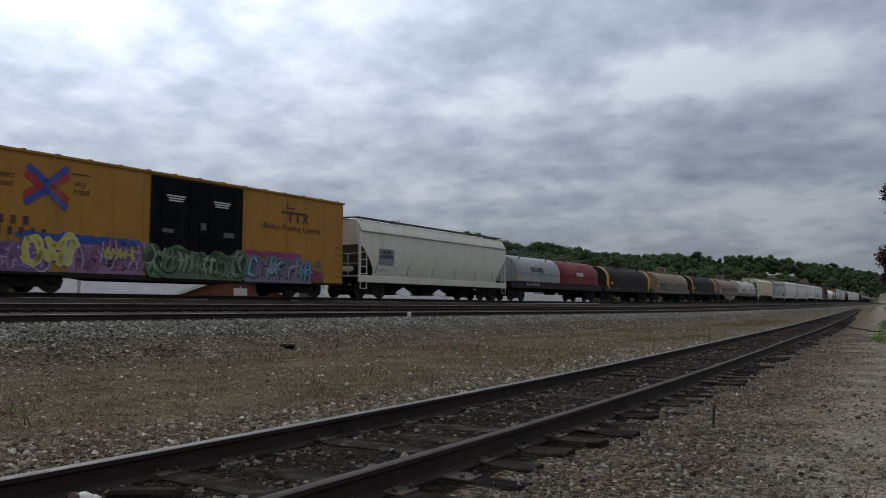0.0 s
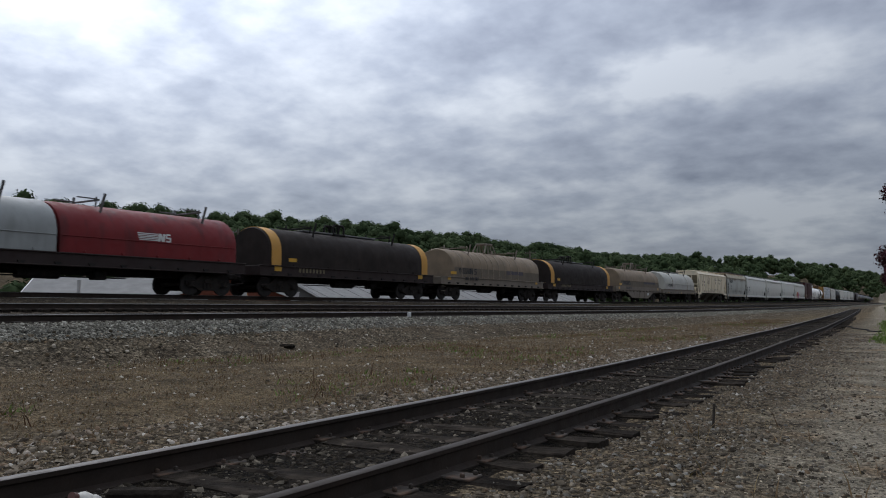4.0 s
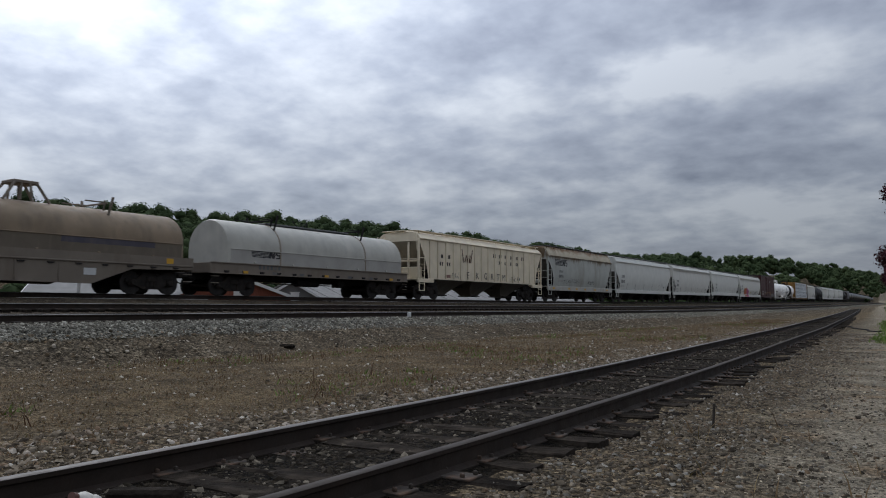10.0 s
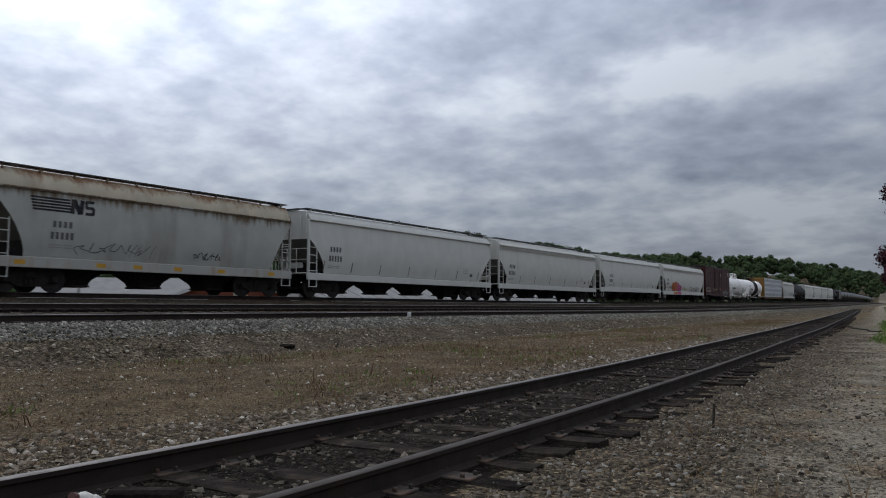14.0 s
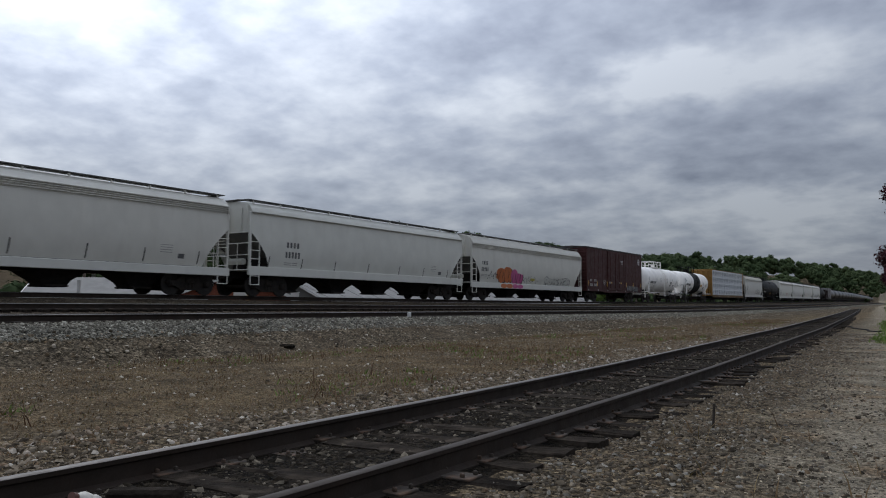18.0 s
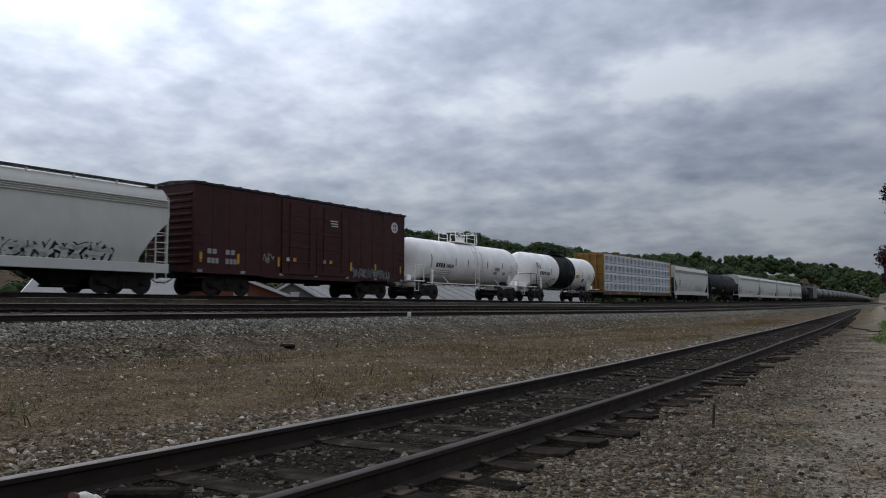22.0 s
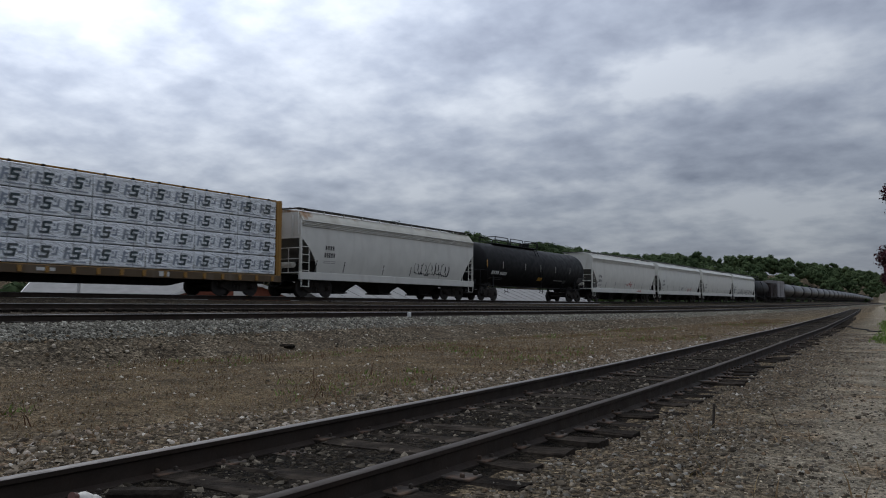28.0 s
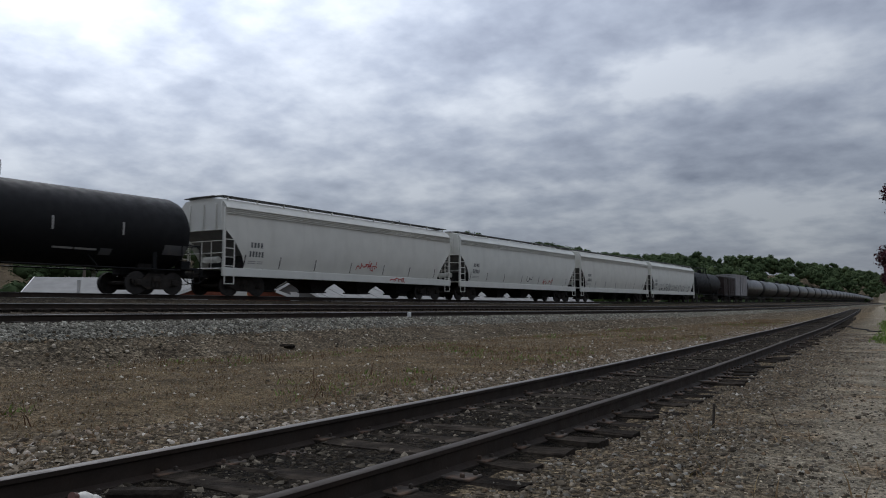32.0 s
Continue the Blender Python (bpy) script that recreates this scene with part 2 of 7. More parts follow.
def island_tint(name, tones, rough=0.9, patch=0.0, spec=0.08):
    """Many small pieces in one mesh, each with its own tone."""
    m = bpy.data.materials.new(name)
    m.use_nodes = True
    n, l = m.node_tree.nodes, m.node_tree.links
    bsdf = n["Principled BSDF"]
    geo = n.new("ShaderNodeNewGeometry")
    rp = n.new("ShaderNodeValToRGB")
    el = rp.color_ramp.elements
    el[0].position, el[0].color = 0.0, (*tones[0], 1)
    el[1].position, el[1].color = 1.0, (*tones[-1], 1)
    for i, c in enumerate(tones[1:-1]):
        x = el.new((i + 1) / (len(tones) - 1) * (0.94 if i < len(tones) - 2 else 1))
        x.color = (*c, 1)
    l.new(geo.outputs["Random Per Island"], rp.inputs[0])
    tc = n.new("ShaderNodeTexCoord")
    nz = n.new("ShaderNodeTexNoise")
    nz.inputs["Scale"].default_value, nz.inputs["Detail"].default_value = 30, 4
    l.new(tc.outputs["Object"], nz.inputs["Vector"])
    hs = n.new("ShaderNodeHueSaturation")
    mv = n.new("ShaderNodeMapRange")
    for i, v in zip((1, 2, 3, 4), (0.3, 0.7, 0.7, 1.3)):
        mv.inputs[i].default_value = v
    l.new(nz.outputs[0], mv.inputs[0])
    l.new(mv.outputs[0], hs.inputs["Value"])
    l.new(rp.outputs[0], hs.inputs["Color"])
    col = hs.outputs[0]
    if patch:
        wide = n.new("ShaderNodeTexNoise")
        wide.inputs["Scale"].default_value, wide.inputs["Detail"].default_value = patch, 3
        l.new(tc.outputs["Object"], wide.inputs["Vector"])
        hp = n.new("ShaderNodeHueSaturation")
        for sock, lo_, hi_ in (("Value", 0.72, 1.45), ("Hue", 0.51, 0.48)):
            wr = n.new("ShaderNodeMapRange")
            for i, v in zip((1, 2, 3, 4), (0.32, 0.68, lo_, hi_)):
                wr.inputs[i].default_value = v
            l.new(wide.outputs[0], wr.inputs[0])
            l.new(wr.outputs[0], hp.inputs[sock])
        l.new(col, hp.inputs["Color"])
        col = hp.outputs[0]
    l.new(col, bsdf.inputs["Base Color"])
    bsdf.inputs["Roughness"].default_value = rough
    bsdf.inputs["Specular IOR Level"].default_value = spec
    return m




def rust_run(name, color, soot, top, depth, rust=(0.20, 0.10, 0.045), reach=1.0, ends=None):
    """Old wagon paint: soot in upright streaks, and rust that runs down from the edge at height top."""
    m = material(name, color, 0.6, 0, 0.08, 1.2, soot, 0.55, 0.5, 0.92, bump=0.06, spec=0.3)
    n, l = m.node_tree.nodes, m.node_tree.links
    bsdf = n["Principled BSDF"]
    base = bsdf.inputs["Base Color"].links[0].from_socket
    tc = n.new("ShaderNodeTexCoord")

    def streaks(scale, detail, stretch):
        mp = n.new("ShaderNodeMapping")
        mp.inputs["Scale"].default_value = stretch
        l.new(tc.outputs["Object"], mp.inputs[0])
        t = n.new("ShaderNodeTexNoise")
        t.inputs["Scale"].default_value, t.inputs["Detail"].default_value, t.inputs["Roughness"].default_value = scale, detail, 0.65
        l.new(mp.outputs[0], t.inputs["Vector"])
        return t.outputs[0]

    def calc(op, p, q):
        c = n.new("ShaderNodeMath")
        c.operation = op
        for i, v in enumerate((p, q)):
            if isinstance(v, (int, float)):
                c.inputs[i].default_value = v
            else:
                l.new(v, c.inputs[i])
        return c.outputs[0]

    xyz = n.new("ShaderNodeSeparateXYZ")
    l.new(tc.outputs["Object"], xyz.inputs[0])
    near = n.new("ShaderNodeMapRange")
    near.inputs[1].default_value, near.inputs[2].default_value = top - depth, top
    l.new(xyz.outputs[2], near.inputs[0])
    amount = calc("ADD", calc("MULTIPLY", near.outputs[0], 0.42 * reach), calc("ADD", calc("MULTIPLY", streaks(5.0, 6, (1, 1, 0.12)), 0.55), calc("MULTIPLY", streaks(0.7, 3, (1, 1, 0.3)), 0.55)))
    if ends:
        at = n.new("ShaderNodeMapRange")
        at.inputs[1].default_value, at.inputs[2].default_value = ends
        l.new(xyz.outputs[1], at.inputs[0])
        amount = calc("ADD", amount, calc("MULTIPLY", at.outputs[0], 0.12))
    mask = n.new("ShaderNodeMapRange")
    mask.inputs[1].default_value, mask.inputs[2].default_value = 0.80, 0.96
    l.new(amount, mask.inputs[0])
    mx = n.new("ShaderNodeMix")
    mx.data_type = "RGBA"
    l.new(mask.outputs[0], mx.inputs[0])
    l.new(base, mx.inputs[6])
    mx.inputs[7].default_value = (*rust, 1)
    l.new(mx.outputs[2], bsdf.inputs["Base Color"])
    return m


M["worn_grey"] = rust_run("worn_grey", (0.41, 0.415, 0.375), (0.22, 0.195, 0.15), 3.72, 0.9, (0.13, 0.085, 0.045))
M["roof_rusty"] = rust_run("roof_rusty", (0.46, 0.40, 0.29), (0.25, 0.20, 0.14), 4.4, 0.9, (0.22, 0.115, 0.055), 0.9)
M["cream_rust"] = rust_run("cream_rust", (0.56, 0.54, 0.465), (0.36, 0.32, 0.25), 4.4, 0.9, (0.30, 0.17, 0.085), 0.55, (-5.0, -8.0))
M["ballast"] = gravel("ballast", ((0.040, 0.038, 0.031), (0.110, 0.104, 0.086), (0.22, 0.212, 0.178)), 16, (0.070, 0.058, 0.043), 0.5)
M["bank_dirt"] = gravel("bank_dirt", ((0.041, 0.033, 0.022), (0.100, 0.080, 0.054), (0.195, 0.158, 0.110)), 18, (0.082, 0.061, 0.039), 0.5)
M["track_dirt"] = gravel("track_dirt", ((0.023, 0.018, 0.012), (0.056, 0.045, 0.032), (0.113, 0.090, 0.063)), 18, (0.046, 0.034, 0.022), 0.5)
M["ground"] = gravel("ground", ((0.041, 0.031, 0.020), (0.102, 0.079, 0.051), (0.205, 0.158, 0.099)), 24, (0.142, 0.104, 0.060), 0.55, (-13.6, -5.8), lo=0.34, hi=0.58, pale=((0.240, 0.208, 0.156), (0.225, 0.152, 0.088)))
M["cinder"] = gravel("cinder", ((0.0063, 0.0056, 0.0042), (0.0161, 0.0126, 0.0084), (0.0371, 0.0301, 0.0210)), 26, (0.0168, 0.0119, 0.0077), 0.8)
M["stone"] = island_tint("stone", ((0.026, 0.021, 0.015), (0.066, 0.054, 0.039), (0.105, 0.085, 0.061), (0.149, 0.121, 0.088), (0.045, 0.037, 0.027), (0.189, 0.158, 0.119), (0.119, 0.078, 0.046), (0.080, 0.066, 0.050), (0.034, 0.028, 0.021), (0.300, 0.280, 0.240)))
M["shoulder_stone"] = island_tint("shoulder_stone", ((0.036, 0.028, 0.020), (0.085, 0.067, 0.047), (0.140, 0.111, 0.078), (0.196, 0.160, 0.118), (0.063, 0.049, 0.034), (0.236, 0.196, 0.147), (0.146, 0.094, 0.055), (0.460, 0.428, 0.370)))
M["field_stone"] = island_tint("field_stone", ((0.046, 0.036, 0.025), (0.102, 0.080, 0.054), (0.154, 0.121, 0.084), (0.210, 0.168, 0.118), (0.077, 0.061, 0.043), (0.154, 0.102, 0.059), (0.50, 0.46, 0.38)))
M["ballast_stone"] = island_tint("ballast_stone", ((0.044, 0.040, 0.032), (0.120, 0.111, 0.090), (0.185, 0.173, 0.142), (0.255, 0.240, 0.199), (0.135, 0.125, 0.101), (0.075, 0.068, 0.054), (0.42, 0.40, 0.335)))
M["bank_stone"] = island_tint("bank_stone", ((0.029, 0.023, 0.016), (0.080, 0.065, 0.044), (0.128, 0.104, 0.072), (0.179, 0.146, 0.101), (0.059, 0.047, 0.032), (0.133, 0.092, 0.054), (0.42, 0.38, 0.31)))
M["path_stone"] = island_tint("path_stone", ((0.112, 0.088, 0.059), (0.282, 0.234, 0.165), (0.424, 0.354, 0.255), (0.212, 0.165, 0.110), (0.633, 0.543, 0.399)))
M["cinder_stone"] = island_tint("cinder_stone", ((0.010, 0.009, 0.007), (0.023, 0.018, 0.013), (0.037, 0.030, 0.021), (0.018, 0.014, 0.010), (0.051, 0.042, 0.031), (0.174, 0.150, 0.115)))
M["weed_stalk"] = island_tint("weed_stalk", ((0.064, 0.036, 0.022), (0.116, 0.066, 0.038), (0.077, 0.042, 0.027)))
M["jug_white"] = material("jug_white", (0.46, 0.44, 0.39), 0.5, 0, 0.2, 9, (0.30, 0.24, 0.18), 0.5, 6)
M["jug_cap"] = material("jug_cap", (0.13, 0.05, 0.035), 0.6)
M["dry_grass"] = island_tint("dry_grass", ((0.120, 0.074, 0.040), (0.205, 0.138, 0.076), (0.150, 0.092, 0.050), (0.275, 0.195, 0.112), (0.125, 0.105, 0.045)))
M["green_grass"] = island_tint("green_grass", ((0.075, 0.138, 0.025), (0.125, 0.200, 0.037), (0.163, 0.213, 0.062)))
M["truck"] = material("truck_iron", (0.031, 0.027, 0.024), 0.85, 0.0, 0.35, 5, (0.05, 0.033, 0.022), 0.5, 3, spec=0.15)
M["under"] = material("underframe", (0.024, 0.022, 0.021), 0.85, 0.0, 0.3, 4, (0.04, 0.03, 0.024), 0.5, 2, spec=0.15)
M["wheel"] = material("wheel_tread", (0.032, 0.029, 0.027), 0.7, 0.1, 0.3, 6, (0.06, 0.035, 0.02), 0.3, 4, spec=0.2)
M["leaf"] = island_tint("leaf", ((0.042, 0.062, 0.029), (0.048, 0.070, 0.033), (0.054, 0.077, 0.036), (0.046, 0.067, 0.032), (0.062, 0.086, 0.040)), 1.0, 0.11, 0.02)
M["leaf_light"] = island_tint("leaf_light", ((0.068, 0.113, 0.028), (0.095, 0.147, 0.040), (0.113, 0.163, 0.050)), 1.0, 0.0, 0.05)
M["leaf_purple"] = island_tint("leaf_purple", ((0.035, 0.012, 0.018), (0.06, 0.02, 0.028), (0.045, 0.018, 0.02), (0.08, 0.03, 0.035)))
M["bark"] = material("bark", (0.07, 0.055, 0.045), 0.9, 0, 0.35, 6, (0.04, 0.035, 0.03), 0.5, 4, bump=0.6, fine=25)


# ---------------------------------------------------------------- mesh building
class Shape:
    """Vertices and faces of one part."""

    def __init__(self):
        self.v, self.f = [], []

    def add(self, verts, faces):
        k = len(self.v)
        self.v.extend(tuple(p) for p in verts)
        self.f.extend(tuple(i + k for i in q) for q in faces)
        return self

    def box(self, c, s, ch=0.0, turn=None):
        """A box at c of size s, its edges cut by ch."""
        hx, hy, hz = (a / 2 for a in s)
        ch = min(ch, hx * 0.9, hy * 0.9, hz * 0.9)
        vs = []
        if ch <= 0:
            vs = [(x, y, z) for x in (-hx, hx) for y in (-hy, hy) for z in (-hz, hz)]
            fs = [(0, 1, 3, 2), (4, 6, 7, 5), (0, 4, 5, 1), (2, 3, 7, 6), (0, 2, 6, 4), (1, 5, 7, 3)]
        else:
            idx = {}
            for sx in (-1, 1):
                for sy in (-1, 1):
                    for sz in (-1, 1):
                        for a in range(3):
                            idx[sx, sy, sz, a] = len(vs)
                            vs.append((sx * (hx - (ch if a != 0 else 0)), sy * (hy - (ch if a != 1 else 0)), sz * (hz - (ch if a != 2 else 0))))
            fs = []
            ring = ((-1, -1), (1, -1), (1, 1), (-1, 1))
            for a in range(3):
                for sg in (-1, 1):
                    q = []
                    for p1, p2 in ring:
                        key = [0, 0, 0]
                        key[a], key[(a + 1) % 3], key[(a + 2) % 3] = sg, p1, p2
                        q.append(idx[(*key, a)])
                    fs.append(tuple(q if sg > 0 else q[::-1]))
            for a in range(3):
                b, c2 = (a + 1) % 3, (a + 2) % 3
                for s1 in (-1, 1):
                    for s2 in (-1, 1):
                        k0, k1 = [0, 0, 0], [0, 0, 0]
                        k0[a], k1[a] = -1, 1
                        k0[b] = k1[b] = s1
                        k0[c2] = k1[c2] = s2
                        q = (idx[(*k0, b)], idx[(*k1, b)], idx[(*k1, c2)], idx[(*k0, c2)])
                        fs.append(q if s1 * s2 < 0 else q[::-1])
            for sx in (-1, 1):
                for sy in (-1, 1):
                    for sz in (-1, 1):
                        q = tuple(idx[sx, sy, sz, a] for a in range(3))
                        fs.append(q if sx * sy * sz > 0 else q[::-1])
        if turn is not None:
            vs = [tuple(turn @ Vector(p)) for p in vs]
        return self.add([(p[0] + c[0], p[1] + c[1], p[2] + c[2]) for p in vs], fs)

    def rod(self, a, b, r, n=8, r2=None):
        a, b = Vector(a), Vector(b)
        d = (b - a).normalized()
        u = d.orthogonal().normalized()
        w = d.cross(u)
        r2 = r if r2 is None else r2
        vs = []
        for p, q in ((a, r), (b, r2)):
            vs += [p + (u * math.cos(2 * math.pi * i / n) + w * math.sin(2 * math.pi * i / n)) * q for i in range(n)]
        fs = [(i, (i + 1) % n, n + (i + 1) % n, n + i) for i in range(n)]
        fs += [tuple(range(n))[::-1], tuple(range(n, 2 * n))]
        return self.add(vs, fs)

    def pipe(self, pts, r, n=6):
        for a, b in zip(pts, pts[1:]):
            self.rod(a, b, r, n)
        return self

    def prism(self, outline, y0, y1):
        """Outline in (x, z), extruded along y."""
        n = len(outline)
        vs = [(x, y0, z) for x, z in outline] + [(x, y1, z) for x, z in outline]
        fs = [(i, n + i, n + (i + 1) % n, (i + 1) % n) for i in range(n)]
        fs += [tuple(range(n)), tuple(range(n, 2 * n))[::-1]]
        return self.add(vs, fs)

    def slab(self, outline, x0, x1):
        """Outline in (y, z), extruded along x."""
        n = len(outline)
        vs = [(x0, y, z) for y, z in outline] + [(x1, y, z) for y, z in outline]
        fs = [(i, (i + 1) % n, n + (i + 1) % n, n + i) for i in range(n)]
        fs += [tuple(range(n))[::-1], tuple(range(n, 2 * n))]
        return self.add(vs, fs)

    def loft(self, rings, closed=True, caps=True):
        n = len(rings[0])
        k = [p for q in rings for p in q]
        fs = []
        for j in range(len(rings) - 1):
            for i in range(n if closed else n - 1):
                a, b = j * n + i, j * n + (i + 1) % n
                fs.append((a, b, b + n, a + n))
        if caps:
            fs.append(tuple(range(n))[::-1])
            fs.append(tuple(range((len(rings) - 1) * n, len(rings) * n)))
        return self.add(k, fs)

    def mesh(self, name, mat, smooth=False):
        me = bpy.data.meshes.new(name)
        me.from_pydata(self.v, [], self.f)
        me.validate()
        if smooth:
            me.polygons.foreach_set("use_smooth", [True] * len(me.polygons))
            me.set_sharp_from_angle(angle=radians(38))
        me.materials.append(M[mat] if isinstance(mat, str) else mat)
        return me


def part(name, shape, mat, parent, label="", at=None, smooth=True):
    me = shape if isinstance(shape, bpy.types.Mesh) else shape.mesh(name, mat, smooth)
    ob = new(name, me)
    ob.parent = parent
    if at is not None:
        ob.matrix_basis = at
    if label:
        ob["label"] = label
    return ob


def thing(name, label, category, group="", kind="", at=None, shape=None, mat=None, smooth=True):
    ob = new(name, shape.mesh(name, mat, smooth) if shape is not None else None)
    if at is not None:
        ob.matrix_basis = at
    return tagged(ob, label, category, group, kind)


def fast_mesh(name, verts, tris, mat, smooth=False):
    """A mesh from arrays of vertices and triangles."""
    me = bpy.data.meshes.new(name)
    verts, tris = np.asarray(verts, np.float32), np.asarray(tris, np.int32)
    me.vertices.add(len(verts))
    me.vertices.foreach_set("co", verts.ravel())
    me.loops.add(tris.size)
    me.loops.foreach_set("vertex_index", tris.ravel())
    me.polygons.add(len(tris))
    me.polygons.foreach_set("loop_start", np.arange(0, tris.size, 3, dtype=np.int32))
    me.update(calc_edges=True)
    me.validate()
    if smooth:
        me.polygons.foreach_set("use_smooth", [True] * len(me.polygons))
    me.materials.append(M[mat])
    return me


def ico(level):
    bm = bmesh.new()
    bmesh.ops.create_icosphere(bm, subdivisions=level, radius=1.0)
    v = np.array([p.co[:] for p in bm.verts])
    f = np.array([[q.index for q in p.verts] for p in bm.faces])
    bm.free()
    return v, f


ICO1, ICO2 = ico(1), ico(2)
CHIP = (np.array([(1, 0.6, -1), (-0.7, 1, -1), (-1, -0.6, -1), (0.6, -1, -1), (0.62, 0.5, 1), (-0.5, 0.7, 1), (-0.75, -0.4, 1), (0.4, -0.65, 1)]),
        np.array([(4, 5, 6), (4, 6, 7), (0, 1, 5), (0, 5, 4), (1, 2, 6), (1, 6, 5), (2, 3, 7), (2, 7, 6), (3, 0, 4), (3, 4, 7)]))
# ---------------------------------------------------------------- ground and track beds


def bed_edges(s):
    """Cross-section of the main tracks' bed at s: pairs of offset and height."""
    z = main_line(s)[2]
    base = near_rise(main_line(s)[1])
    return [(-6.5, base - 0.9), (-2.6, z - 0.22), (1.6, z - 0.20), (5.2, z - 0.50), (9.0, z - 0.66), (10.0, z - 0.80),
            (13.0, z - 0.83), (13.5, z - 0.88), (14.1, z - 0.88 + (base - 0.02 - z + 0.88) * 0.333), (15.5, base - 0.02)]


def sheet(rows):
    sh = Shape()
    n = len(rows[0])
    sh.v = [p for r_ in rows for p in r_]
    sh.f = [(j * n + i, j * n + i + 1, (j + 1) * n + i + 1, (j + 1) * n + i) for j in range(len(rows) - 1) for i in range(n - 1)]
    return sh


def crest_at(y):
    """How far the wooded ridge lies to the left of the eye, along the line."""
    return float(np.interp(y, [100, 137, 394, 567, 812, 1400], [206, 200, 160, 122, 99, 84]))


def ground_z(x, y):
    cx, cy, cz, th = main_line(y)
    off = (x - cx) * math.cos(th)
    z = near_rise(y)
    if off < -5:
        z -= min(1.6, (-5 - off) * 0.25)
    lat = -x
    crest = crest_at(y)
    foot = crest * 0.42
    if lat > foot:
        k = min(1.0, (lat - foot) / (crest - foot))
        z += (16.6 + float(np.interp(y, [140, 170, 215, 300, 350, 394, 450, 520, 600, 900, 1400], [-0.8, 0.3, 1.2, -0.9, -1.8, -1.5, 1.2, 4.2, 5.6, 6.0, 5.0]))) * k * k * (3 - 2 * k) * min(1, max(0.0, (y + 250) / 150))
    return z


gx = sorted(set([-2600, -1500, -900, -600, -420, -340, -300, -270, -240, -220, -200, -185, -170, -155, -140, -128, -116, -105, -95, -85, -75, -68, -60, -54, -48, -43, -38, -34, -30] + list(range(-26, -10, 2)) + [x * 0.5 for x in range(-20, 21)] + [12, 15, 20, 30, 45, 70, 120, 200, 400, 900, 2600]))
gy = sorted(set([-2600, -900, -400, -200, -100, -50, -25, -12, -6] + [y * 0.5 for y in range(-4, 41)] + list(range(21, 60, 2)) + list(range(60, 200, 8)) + list(range(200, 900, 30)) + [1000, 1300, 1800, 2600, 3600]))
rows = [[(x, y, ground_z(x, y) + (0.025 * noise.noise((x * 0.9, y * 0.9, 0)) if -14 < x < 12 and y < 60 else 0)) for x in gx] for y in gy]
ground = thing("ground", "brown gravelly earth with dry weeds between the tracks", "ground", kind="structure", shape=sheet(rows), mat="ground")

bed_s = list(np.arange(-80, 120, 2.0)) + list(np.arange(120, 1500, 15.0))
bed = sheet([[(*main_line(s, o)[:2], z) for o, z in bed_edges(s)[:7]] for s in bed_s])
thing("ballast_bed", "oil-darkened stone bed under the main tracks", "ballast", kind="structure", shape=bed, mat="track_dirt")
bank = sheet([[(*main_line(s, o)[:2], z) for o, z in bed_edges(s)[6:9]] for s in bed_s])
thing("ballast_bank", "grey crushed stone bank beside the main tracks", "ballast", kind="structure", shape=bank, mat="ballast")
foot = sheet([[(*main_line(s, o + 0.25 * noise.noise((s * 0.5, o, 2.0)))[:2], z) for o, z in bed_edges(s)[8:]] for s in bed_s])
thing("bank_foot", "dirty dark gravel at the foot of the stone bank", "ballast", kind="structure", shape=foot, mat="bank_dirt")

RAIL = [(-0.07, 0), (0.07, 0), (0.07, 0.012), (0.012, 0.035), (0.010, 0.125), (0.036, 0.14), (0.037, 0.165), (0.030, 0.172),
        (-0.030, 0.172), (-0.037, 0.165), (-0.036, 0.14), (-0.010, 0.125), (-0.012, 0.035), (-0.07, 0.012)]


def rail_shapes(points, worn):
    """Foot-and-web and head of a rail whose top centre runs through the points (x, y, z, heading)."""
    body, head = Shape(), Shape()
    body.loft([[(x + a * math.cos(t), y + a * math.sin(t), z - 0.172 + b) for a, b in RAIL] for x, y, z, t in points])
    cap = [(-0.0385, 0.172 - worn), (0.0385, 0.172 - worn), (0.0385, 0.168), (0.028, 0.1745), (-0.028, 0.1745), (-0.0385, 0.168)]
    head.loft([[(x + a * math.cos(t), y + a * math.sin(t), z - 0.172 + b) for a, b in cap] for x, y, z, t in points])
    return body, head


def lay_track(name, label, centre, head_mats, worn=0.011):
    track = thing(name, label, "railway track", kind="structure")
    for side, head_mat in zip((-0.755, 0.755), head_mats):
        pts = [(x + side * math.cos(t), y + side * math.sin(t), z, t) for x, y, z, t in centre]
        b, h = rail_shapes(pts, worn)
        r_ = part("rail", b, "steel", track)
        part("rail_head", h, head_mat, r_, "worn bright running surface")
    return track


main_s = list(np.arange(-80, 160, 4.0)) + list(np.arange(160, 1500, 20.0))


def main_points(off, drop):
    out = []
    for s in main_s:
        x, y, z, t = main_line(s, off)
        out.append((x, y, z - drop, t))
    return out


lay_track("track_far", "rusty main line track carrying the goods train", main_points(0, 0.0), ("rail_dull", "rail_head"))
lay_track("track_middle", "worn main line track on grey ballast", main_points(7.35, 0.40), ("rail_dull", "rail_head"))
lay_track("track_near", "worn main line track on grey ballast", main_points(11.35, 0.65), ("rail_dull", "rail_head"))


def siding(y):
    x = siding_x(y)
    t = -math.atan((siding_x(y + 1) - siding_x(y - 1)) / 2)
    return (x, y, 0.18 + near_rise(y), t)


